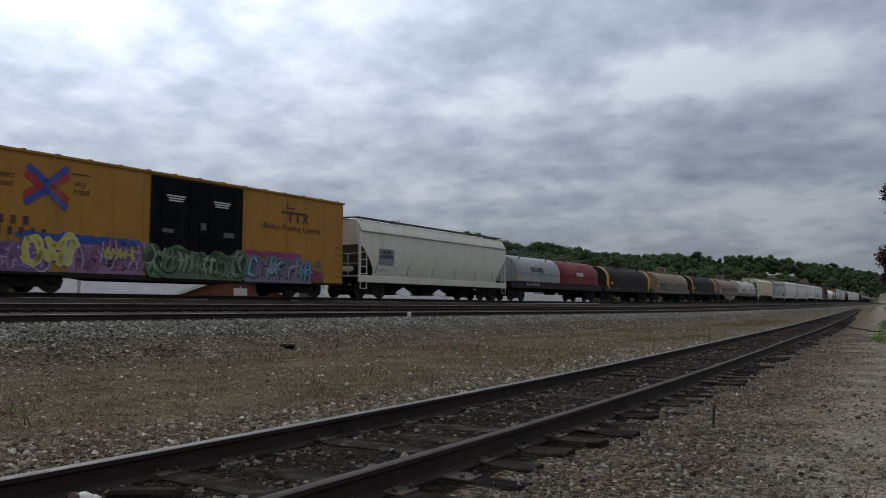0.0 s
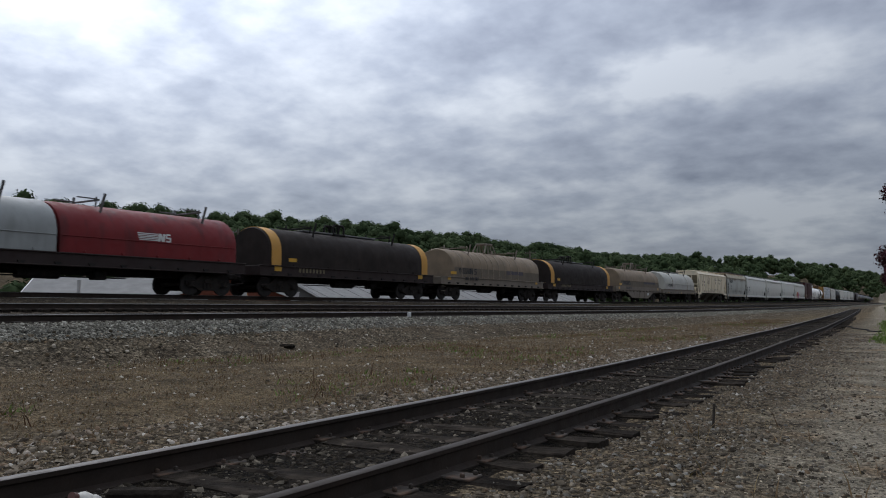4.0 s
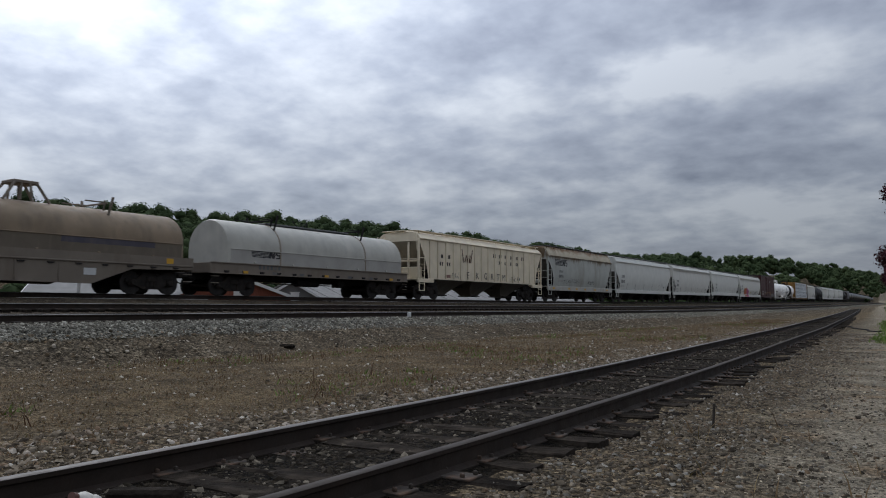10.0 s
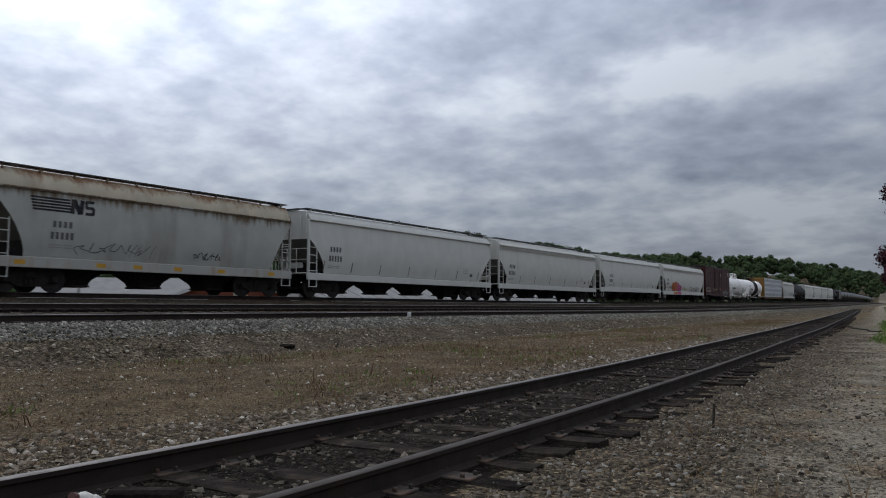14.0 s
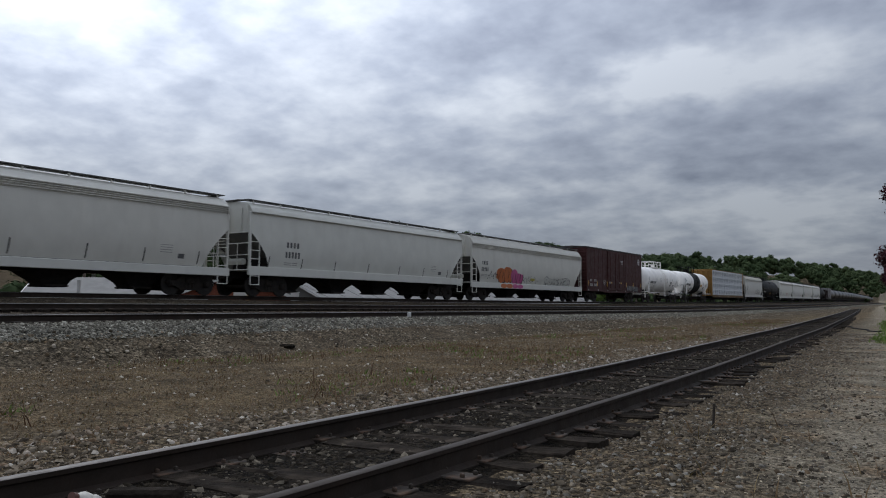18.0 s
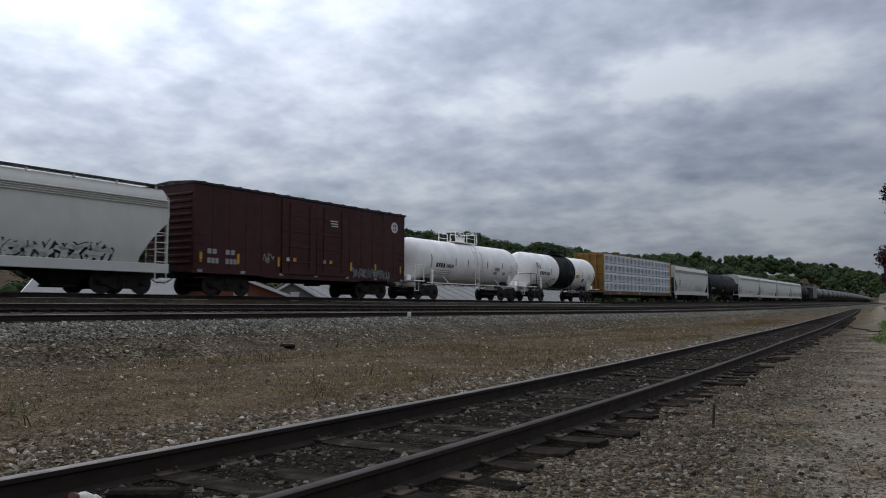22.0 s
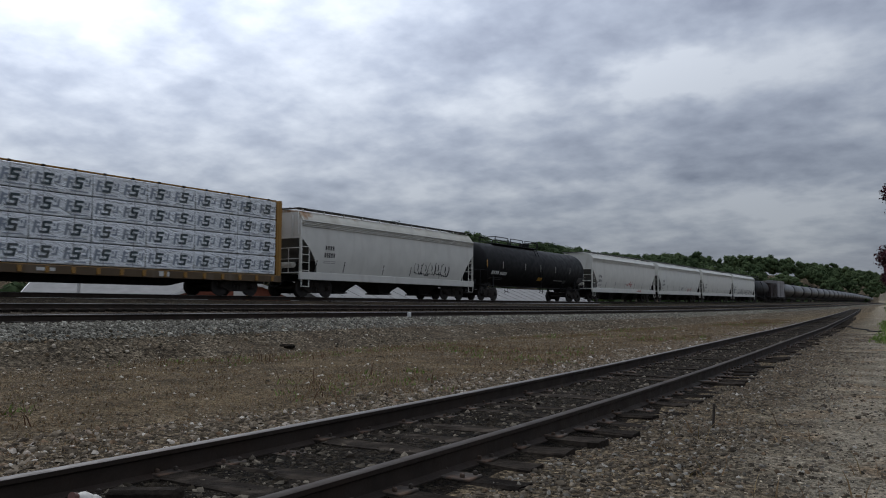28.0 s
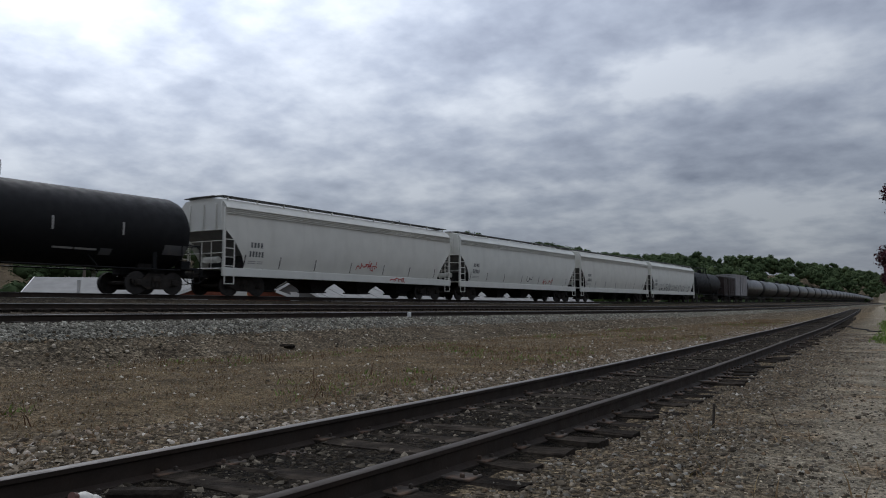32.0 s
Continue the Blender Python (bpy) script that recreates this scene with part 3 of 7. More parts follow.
side_track = lay_track("siding_track", "old siding with rusty rails and rotten ties", [siding(y) for y in list(np.arange(-30, 60, 1.5)) + list(np.arange(60, 330, 6))], ("rail_worn", "rail_dull"), 0.005)

# ---------------------------------------------------------------- rolling stock


def truck_shapes():
    bogie = Shape()
    for sx in (-1, 1):
        x = sx * 1.0
        outline = [(-1.15, 0.62), (-1.15, 0.46), (-0.78, 0.40), (-0.40, 0.20), (0.40, 0.20), (0.78, 0.40), (1.15, 0.46), (1.15, 0.62),
                   (0.62, 0.66), (0.34, 0.86), (-0.34, 0.86), (-0.62, 0.66)]
        bogie.slab(outline, x - 0.07, x + 0.07)
        for y in (-0.89, 0.89):
            bogie.box((x + sx * 0.06, y, 0.47), (0.20, 0.30, 0.26), 0.03)
            bogie.rod((x + sx * 0.14, y, 0.47), (x + sx * 0.20, y, 0.47), 0.10, 10)
        for y in (-0.18, 0, 0.18):
            bogie.rod((x + sx * 0.05, y, 0.28), (x + sx * 0.05, y, 0.56), 0.07, 8)
    bogie.box((0, 0, 0.62), (2.3, 0.42, 0.26), 0.04)
    wheel = Shape()
    prof = [(0.0, 0.10), (-0.02, 0.20), (-0.02, 0.40), (0.0, 0.457), (0.10, 0.462), (0.12, 0.485), (0.14, 0.44), (0.09, 0.20), (0.11, 0.10)]
    n = 18
    wheel.loft([[(x, r_ * math.cos(2 * math.pi * i / n), r_ * math.sin(2 * math.pi * i / n)) for i in range(n)] for x, r_ in prof])
    axle = Shape().rod((-0.95, 0, 0), (0.95, 0, 0), 0.085, 10)
    return bogie.mesh("truck", "truck", True), wheel.mesh("wheel", "wheel", True), axle.mesh("axle", "truck", True)


TRUCK, WHEEL, AXLE = truck_shapes()


def add_trucks(car, spread):
    for y in (-spread, spread):
        t = part("truck", TRUCK, None, car, at=pose(0, y, 0))
        for a in (-0.89, 0.89):
            part("axle", AXLE, None, t, at=pose(0, a, 0.457))
            part("wheel", WHEEL, None, t, at=pose(-0.86, a, 0.457, 0, 0, 180))
            part("wheel", WHEEL, None, t, at=pose(0.86, a, 0.457))


def coupler(car, half):
    for sg in (-1, 1):
        sh = Shape().box((0, sg * (half - 0.45), 0.88), (0.20, 0.9, 0.20), 0.03)
        sh.box((0, sg * (half - 0.08), 0.88), (0.34, 0.26, 0.28), 0.05)
        part("coupler", sh, "truck", car)
        hose = Shape().pipe([(0.35, sg * (half - 0.7), 0.85), (0.36, sg * (half - 0.45), 0.62), (0.33, sg * (half - 0.2), 0.5), (0.28, sg * (half - 0.02), 0.52)], 0.025)
        part("brake_hose", hose, "under", car)


def hopper_side(z):
    """Half width of a round-sided hopper at height z."""
    return float(np.interp(z, [1.2, 1.5, 1.9, 2.5, 3.1, 3.7, 4.0], [1.41, 1.50, 1.575, 1.615, 1.60, 1.555, 1.53]))


def flat_side(x):
    return lambda z: x


def hopper_car(label, length, body_mat, sill_mat, bays=3, cut=1.25, z_cut=2.95, grooves=False, eave=3.72, top=4.33, ribs=0, straps=(), board_mat="galvanised", slope_mat="slope", roof_mat=None, sill=(0.86, 1.25)):
    """Covered hopper. cut: how far the slope sheets bare the ends; ribs: upright side posts; straps: stations of the dark slits."""
    car = thing("hopper_car", label, "railway wagon", "goods train")
    half = length / 2 - 0.55
    end = half - 0.12
    side = flat_side(1.56) if ribs else hopper_side
    z_low = 1.24

    def reach(z):
        if z >= z_cut:
            return end
        k = (z_cut - z) / (z_cut - z_low)
        return end - cut * (1 - (1 - k) ** 1.6)

    zs = [z_low, 1.5, 1.9, 2.3, 2.65, z_cut] + [z for z in (3.2, 3.45) if z > z_cut + 0.1] + [eave]
    body = Shape()
    for sx in (-1, 1):
        body.loft([[(sx * side(z), k * reach(z), z) for z in zs] for k in (-1, -0.5, 0, 0.5, 1)], closed=False, caps=False)
    for sg in (-1, 1):
        e_ = sg * end
        body.add([(-side(z_cut), e_, z_cut), (side(z_cut), e_, z_cut), (1.58, e_, eave), (1.22, e_, top - 0.06), (-1.22, e_, top - 0.06), (-1.58, e_, eave)], [(0, 1, 2, 3, 4, 5)])
    part("body", body, body_mat, car)
    # slope sheets take a darker colour: the shade in the open ends, painted
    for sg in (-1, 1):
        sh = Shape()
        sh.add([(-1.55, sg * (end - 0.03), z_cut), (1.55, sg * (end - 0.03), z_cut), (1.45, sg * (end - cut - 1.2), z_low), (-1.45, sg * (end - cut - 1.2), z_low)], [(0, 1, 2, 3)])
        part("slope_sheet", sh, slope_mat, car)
        if not ribs:
            part("end_panel_ridge", Shape().box((0, sg * (end + 0.02), z_cut + 0.02), (3.1, 0.06, 0.06), 0.01), body_mat, car)
    roof = Shape()
    rp = [(-1.61, eave - 0.05), (-1.61, eave + 0.03), (-1.44, eave + 0.6 * (top - eave)), (-1.24, top), (-0.55, top + 0.08), (0.55, top + 0.08), (1.24, top), (1.44, eave + 0.6 * (top - eave)), (1.61, eave + 0.03), (1.61, eave - 0.05)]
    roof.prism(rp, -half + 0.16, half - 0.16)
    part("roof", roof, roof_mat or body_mat, car)
    for sx in (-1, 1):
        part("eave_lip", Shape().box((sx * 1.625, 0, eave - 0.005), (0.05, 2 * end, 0.06), 0.015), body_mat, car)
    if grooves:
        for k in range(3):
            for sx in (-1, 1):
                part("roof_bead", Shape().box((sx * 1.612, 0, eave - 0.09 - 0.085 * k), (0.05, 2 * end, 0.030), 0.01), body_mat, car)
    for sx in (-0.98, 0.98):
        part("running_board", Shape().box((sx * 1.08, 0, top + 0.15), (0.56, 2 * half - 0.25, 0.045), 0.01), board_mat, car, "grated walkway along the roof")
    nb = 11
    for sx in (-1.27, 1.27):
        for i in range(nb):
            y = -half + 0.5 + i * (2 * half - 1.0) / (nb - 1)
            part("walkway_bracket", Shape().box((sx, y, top + 0.02), (0.06, 0.08, 0.22), 0.01), body_mat, car)
    for i in range(4):
        n_ = (2 * half - 2.0) / 4
        part("hatch_cover", Shape().box((0, -half + 1.0 + n_ * (i + 0.5), top + 0.14), (0.6, n_ - 0.08, 0.14), 0.05), body_mat, car)
    for sx in (-1, 1):
        if ribs:
            for sg in (-1, 1):
                part("side_sill", Shape().box((sx * 1.55, sg * (half - 0.85), 1.13), (0.12, 1.7, 0.24), 0.02), sill_mat, car)
        else:
            part("side_sill", Shape().box((sx * 1.55, 0, (sill[0] + sill[1]) / 2), (0.12, 2 * half, sill[1] - sill[0]), 0.02), sill_mat, car)
        for i in range(ribs):
            y = -end + 1.15 + i * (2 * end - 2.3) / (ribs - 1)
            part("side_post", Shape().box((sx * 1.59, y, (1.3 + eave) / 2), (0.07, 0.10, eave - 1.3), 0.02), body_mat, car)
        for y in straps:
            sl = Shape()
            decal(sl, hopper_side, y, 1.60, 0.06, 0.56, -3, 0.008)
            if sx < 0:
                sl.v = [(-p[0], p[1], p[2]) for p in sl.v]
            part("side_slit", sl, "slit", car)
    part("centre_sill", Shape().box((0, 0, 0.98), (0.6, 2 * half + 0.1, 0.34), 0.03), "under", car)
    reachy = end - cut - (0.55 if bays == 4 else 0.95)
    w = 2 * reachy / bays
    for i in range(bays):
        y = -reachy + w * (i + 0.5)
        rings = []
        for z, hx, hy in ((0.22, 0.42, 0.46), (0.34, 0.46, 0.50), (0.50, 0.54, w * 0.17), (0.86, 0.86, w * 0.30), (1.26, 1.42, w * 0.44)):
            rings.append([(-hx, y - hy, z), (hx, y - hy, z), (hx, y + hy, z), (-hx, y + hy, z)])
        bay = part("hopper_bay", Shape().loft(rings), "bay_dust" if ribs else "under", car)
        part("outlet_gate", Shape().box((0, y, 0.27), (1.3, 0.9, 0.08), 0.02), "truck", bay)
    for sg in (-1, 1):
        part("end_platform", Shape().box((0, sg * (half - 0.9), 1.20), (3.0, 1.8, 0.06), 0.02), sill_mat, car)
        part("bolster", Shape().slab([(sg * (half - 2.6), 0.85), (sg * (half - 1.5), 0.85), (sg * (half - 1.7), 1.9), (sg * (half - 2.4), 1.9)], -1.25, 1.25), "under", car)
        for sx in (-1, 1):
            part("corner_post", Shape().box((sx * 1.53, sg * (half - 0.10), (eave + 1.25) / 2), (0.13, 0.10, eave - 1.25), 0.02), body_mat, car)
            lad = part("ladder", Shape().rod((sx * 1.59, sg * (half - 0.12), 0.50), (sx * 1.59, sg * (half - 0.12), 3.0), 0.028, 6).rod((sx * 1.59, sg * (half - 0.66), 0.50), (sx * 1.59, sg * (half - 0.66), 2.6), 0.028, 6), body_mat, car)
            for k in range(6):
                z = 0.52 + k * 0.40
                part("rung", Shape().rod((sx * 1.59, sg * (half - 0.12), z), (sx * 1.59, sg * (half - 0.66), z), 0.02, 6), body_mat, lad)
        if ribs:
            lad = part("end_ladder", Shape().rod((-1.56, sg * (half - 0.03), 0.5), (-1.56, sg * (half - 0.03), eave + 0.2), 0.03, 6).rod((-1.08, sg * (half - 0.03), 0.5), (-1.08, sg * (half - 0.03), eave + 0.2), 0.03, 6), body_mat, car)
            for k in range(9):
                part("rung", Shape().rod((-1.56, sg * (half - 0.03), 0.6 + 0.38 * k), (-1.08, sg * (half - 0.03), 0.6 + 0.38 * k), 0.02, 6), body_mat, lad)
            part("end_post", Shape().box((0.70, sg * (half - 0.22), (z_cut + 1.25) / 2), (0.12, 0.10, z_cut - 1.25), 0.02), body_mat, car)
            part("end_beam", Shape().box((0, sg * (half - 0.22), 2.34), (3.0, 0.09, 0.12), 0.02), body_mat, car)
            part("end_shelf", Shape().box((0, sg * (half - 0.9), 1.62), (2.2, 0.5, 0.75), 0.04), body_mat, car)
        if not ribs:
            for x in (-0.85, 0.1, 0.95):
                part("end_rib", Shape().box((x, sg * (end + 0.035), (z_cut + top - 0.2) / 2), (0.10, 0.07, top - 0.2 - z_cut), 0.015), body_mat, car)
            part("brake_wheel", Shape().pipe([(-0.75 + 0.24 * math.cos(a * 0.785), sg * (half + 0.03), 2.15 + 0.24 * math.sin(a * 0.785)) for a in range(9)], 0.022), "slope", car)
        part("end_crosswalk", Shape().box((0, sg * (half - 0.22), top + 0.15), (1.7, 0.42, 0.045), 0.01), board_mat, car)
        for z in (1.9, 2.45):
            part("end_rail", Shape().rod((-1.5, sg * (half - 0.06), z), (1.5, sg * (half - 0.06), z), 0.02, 6), body_mat, car)
        for x in (-0.7, 0.1, 0.75):
            part("end_rail_post", Shape().rod((x, sg * (half - 0.06), 1.2), (x, sg * (half - 0.06), 2.45), 0.02, 6), body_mat, car)
        part("brake_cylinder", Shape().rod((-0.5, sg * (half - 0.75), 1.65), (0.45, sg * (half - 0.75), 1.65), 0.15, 14), body_mat if sg < 0 else "under", car)
        part("roof_grab_rail", Shape().pipe([(1.25, sg * (half - 0.2), top), (1.45, sg * (half + 0.02), eave + 0.1), (1.5, sg * (half + 0.02), eave - 0.7)], 0.02), body_mat, car)
    add_trucks(car, half - 1.75)
    coupler(car, length / 2)
    return car


COIL_W = 1.42


def coil_outline(top, grow=0.0):
    w = COIL_W + grow
    pts = [(w, 1.50), (w, 2.15)]
    for i in range(1, 16):
        a = math.pi * i / 16
        pts.append((w * math.cos(a), 2.15 + (top - 2.15 + grow) * math.sin(a) ** 0.92))
    return pts + [(-w, 2.15), (-w, 1.50)]


def coil_side(top):
    def f(z):
        if z <= 2.15:
            return COIL_W
        k = min(0.999, ((z - 2.15) / (top - 2.15)) ** (1 / 0.92))
        return COIL_W * math.sqrt(1 - k * k)
    return f


def coil_car(label, length, hood_mat, sill_mat, bands=None, two=None, belly=False, top=3.40, lift=(-3.15, 3.6), yoke=(-0.35,), yoke_mat="under", welts=(), seam=False, ridge=None, inset=0.5, skirt=None, split=-0.22, style="frame"):
    """Coil car. lift: stations of the lifting brackets; yoke: of the middle lifting frames; welts: of the hood's rounded seams."""
    car = thing("coil_car", label, "railway wagon", "goods train")
    half = length / 2 - 0.45
    for sx in (-1, 1):
        if belly:
            o = [(-half, 1.05), (-4.2, 1.02), (-2.6, 0.40), (2.7, 0.36), (4.4, 0.98), (half, 1.05), (half, 1.55), (-half, 1.55)]
            sill = part("side_sill", Shape().slab(o, sx * 1.47 - 0.05, sx * 1.47 + 0.05), sill_mat, car)
            part("sill_flange", Shape().box((sx * 1.54, 0, 1.20), (0.06, 2 * half, 0.06), 0.01), sill_mat, sill)
            for y in (-2.0, -0.2, 1.4):
                part("sill_rib", Shape().box((sx * 1.53, y, 0.80), (0.03, 0.05, 0.76), 0.008), sill_mat, sill)
        else:
            sill = part("side_sill", Shape().box((sx * 1.47, 0, 1.22), (0.10, 2 * half, 0.50), 0.02), sill_mat, car)
            part("sill_flange", Shape().box((sx * 1.53, 0, 1.46), (0.10, 2 * half, 0.05), 0.012), sill_mat, sill)
            part("sill_flange", Shape().box((sx * 1.53, 0, 0.99), (0.10, 2 * half, 0.05), 0.012), sill_mat, sill)
        for i in range(13):
            y = -half + 0.9 + i * (2 * half - 1.8) / 12
            part("stake_pocket", Shape().slab([(y - 0.14, 1.12), (y + 0.14, 1.12), (y + 0.09, 1.02 if not belly else 1.06), (y - 0.09, 1.02 if not belly else 1.06)], sx * 1.51, sx * 1.57), "under", car)
    part("deck", Shape().box((0, 0, 1.36), (2.8, 2 * half, 0.16), 0.03), "under", car)
    part("centre_sill", Shape().box((0, 0, 0.92), (0.55, 2 * half + 0.2, 0.42), 0.03), "under", car)

    def hood(y0, y1, mat):
        o = coil_outline(top)
        ins = [(x * 0.955, 1.50 + (z - 1.50) * 0.97) for x, z in o]
        ys = np.linspace(y0 + 0.12, y1 - 0.12, 6)
        rings = [[(x, y0, z) for x, z in ins]] + [[(x, y, z) for x, z in o] for y in ys] + [[(x, y1, z) for x, z in ins]]
        return part("hood", Shape().loft(rings), mat, car)

    h0, h1 = -half + inset, half - 0.42
    if two:
        hoods = [hood(h0, split - 0.06, hood_mat), hood(split + 0.06, h1, two)]
        spans = [(h0, split), (split, h1)]
    else:
        hoods = [hood(h0, h1, hood_mat)]
        spans = [(h0, h1)]
    if bands:
        for y in (h0 + 0.10, h1 - 0.72):
            o = coil_outline(top, 0.012)
            part("hood_band", Shape().loft([[(x, y, z) for x, z in o], [(x, y + 0.62, z) for x, z in o]]), bands, hoods[0])
    for y in welts:
        o = coil_outline(top, 0.02)
        part("hood_welt", Shape().loft([[(x, y - 0.035, z) for x, z in o], [(x, y + 0.035, z) for x, z in o]]), "welt_pale", hoods[0])
    for (a, b), hd in zip(spans, hoods):
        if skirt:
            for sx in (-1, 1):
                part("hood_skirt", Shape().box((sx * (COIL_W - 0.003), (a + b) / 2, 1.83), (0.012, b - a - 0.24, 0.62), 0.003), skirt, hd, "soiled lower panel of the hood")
        if seam or two:
            for sx in (-1, 1):
                part("hood_seam", Shape().box((sx * (COIL_W + 0.01), (a + b) / 2, 2.13), (0.04, b - a - 0.3, 0.04), 0.01), two if two and hd is hoods[1] else hood_mat, hd)
        for sx in (-1, 1):
            for i in range(5):
                part("hood_foot", Shape().box((sx * (COIL_W + 0.02), a + (b - a) * (0.12 + 0.19 * i), 1.55), (0.06, 0.10, 0.10), 0.015), two if two and hd is hoods[1] else hood_mat, hd)
    for y in lift:
        hd = hoods[0] if (not two or y < split) else hoods[1]
        br = part("lifting_bracket", Shape().box((0, y, top + 0.16), (1.9, 0.07, 0.07), 0.012), yoke_mat, hd)
        for sx in (-1, 1):
            part("bracket_leg", Shape().box((sx * 0.99, y + 0.10, top - 0.06), (0.08, 0.09, 0.98), 0.012, pose(0, 0, 0, -7, sx * 12, 0).to_3x3()), yoke_mat, br)
            part("bracket_leg", Shape().box((sx * 0.93, y - 0.12, top + 0.06), (0.06, 0.06, 0.42), 0.012, pose(0, 0, 0, 0, sx * 8, 0).to_3x3()), yoke_mat, br)
            part("bracket_arm", Shape().box((sx * 0.80, y - 0.42, top + 0.20), (0.05, 0.85, 0.05), 0.01), yoke_mat, br)
    if ridge:
        part("ridge_walk", Shape().box((0, (ridge[0] + ridge[1]) / 2, top + 0.05), (0.7, ridge[1] - ridge[0], 0.09), 0.02), "galvanised", hoods[0])
    for y in yoke if style != "frame" else ():
        hd = hoods[0] if (not two or y < split) else hoods[1]
        if style == "arch":
            fr = part("lifting_frame", Shape().box((0, y, top + 0.02), (0.9, 0.9, 0.10), 0.02), yoke_mat, hd)
            for sx in (-0.32, 0.32):
                part("lifting_eye", Shape().pipe([(sx, y - 0.42, top), (sx, y - 0.46, top + 0.40), (sx, y - 0.34, top + 0.56), (sx, y - 0.10, top + 0.52), (sx, y - 0.04, top + 0.34), (sx, y, top + 0.05)], 0.065, 8), yoke_mat, fr)
                part("lifting_eye", Shape().pipe([(sx, y + 0.42, top), (sx, y + 0.46, top + 0.40), (sx, y + 0.34, top + 0.56), (sx, y + 0.10, top + 0.52), (sx, y + 0.04, top + 0.34), (sx, y, top + 0.05)], 0.065, 8), yoke_mat, fr)
            part("frame_bar", Shape().box((0, y, top + 0.54), (0.9, 0.5, 0.06), 0.015), yoke_mat, fr)
        elif style == "trestle":
            fr = part("lifting_frame", Shape().box((0, y, top + 0.66), (0.9, 0.95, 0.13), 0.03), yoke_mat, hd)
            for sx in (-0.42, 0.42):
                for sg in (-1, 1):
                    part("frame_leg", Shape().pipe([(sx, y + sg * 0.40, top + 0.64), (sx * 1.25, y + sg * 0.86, top - 0.06)], 0.055, 8), yoke_mat, fr)
                    part("frame_leg", Shape().pipe([(sx, y + sg * 0.16, top + 0.62), (sx * 1.1, y + sg * 0.22, top - 0.02)], 0.045, 8), yoke_mat, fr)
        elif style == "rail":
            fr = part("lifting_frame", Shape().pipe([(-0.45, y - 0.5, top), (-0.45, y - 0.5, top + 0.5), (-0.45, y + 0.45, top + 0.5), (-0.45, y + 0.45, top)], 0.035, 7), yoke_mat, hd)
            part("frame_rail", Shape().pipe([(0.45, y - 0.5, top), (0.45, y - 0.5, top + 0.5), (0.45, y + 0.45, top + 0.5), (0.45, y + 0.45, top)], 0.035, 7), yoke_mat, fr)
            part("frame_rail", Shape().box((0, y + 0.6, top + 0.05), (0.5, 2.2, 0.06), 0.01), yoke_mat, fr)
        else:
            fr = part("lifting_frame", Shape().rod((-0.3, y, top + 0.02), (0.3, y, top + 0.02), 0.05, 8), yoke_mat, hd)
            for sg in (-1, 1):
                part("frame_leg", Shape().rod((0, y, top), (0, y + sg * 0.55, top + 0.40), 0.028, 6), yoke_mat, fr)
                part("frame_leg", Shape().rod((0.3, y + sg * 0.2, top - 0.02), (0.3, y + sg * 0.2, top + 0.34), 0.03, 6), yoke_mat, fr)
    for y in yoke if style == "frame" else ():
        hd = hoods[0] if (not two or y < split) else hoods[1]
        fr = part("lifting_frame", Shape().box((0, y, top + 0.58), (0.95, 0.58, 0.13), 0.03), yoke_mat, hd)
        for sx in (-1, 1):
            for sg in (-1, 1):
                part("frame_leg", Shape().pipe([(sx * 0.45, y + sg * 0.25, top + 0.56), (sx * 0.52, y + sg * 0.56, top - 0.06)], 0.05, 8), yoke_mat, fr)
                part("frame_leg", Shape().pipe([(sx * 0.45, y + sg * 0.06, top + 0.54), (sx * 0.52, y + sg * 0.18, top - 0.06)], 0.035, 8), yoke_mat, fr)
    part("air_tank", Shape().rod((0.5, -1.0, 0.72), (0.5, 0.6, 0.72), 0.2, 14), "under", car)
    part("brake_valve", Shape().box((0.55, 2.2, 0.70), (0.5, 0.5, 0.34), 0.04), "under", car)
    part("brake_rod", Shape().rod((0.6, -3.4, 0.62), (0.6, 3.4, 0.62), 0.025), "under", car)
    for sg in (-1, 1):
        for sx in (-1, 1):
            for k in range(4):
                part("grab_iron", Shape().rod((sx * 1.5, sg * (half - 0.06), 0.55 + 0.3 * k), (sx * 1.5, sg * (half - 0.5), 0.55 + 0.3 * k), 0.018, 6), sill_mat, car)
        part("end_sill", Shape().box((0, sg * (half - 0.05), 1.22), (2.9, 0.12, 0.46), 0.02), sill_mat, car)
    add_trucks(car, half - 1.75)
    coupler(car, length / 2)
    return car


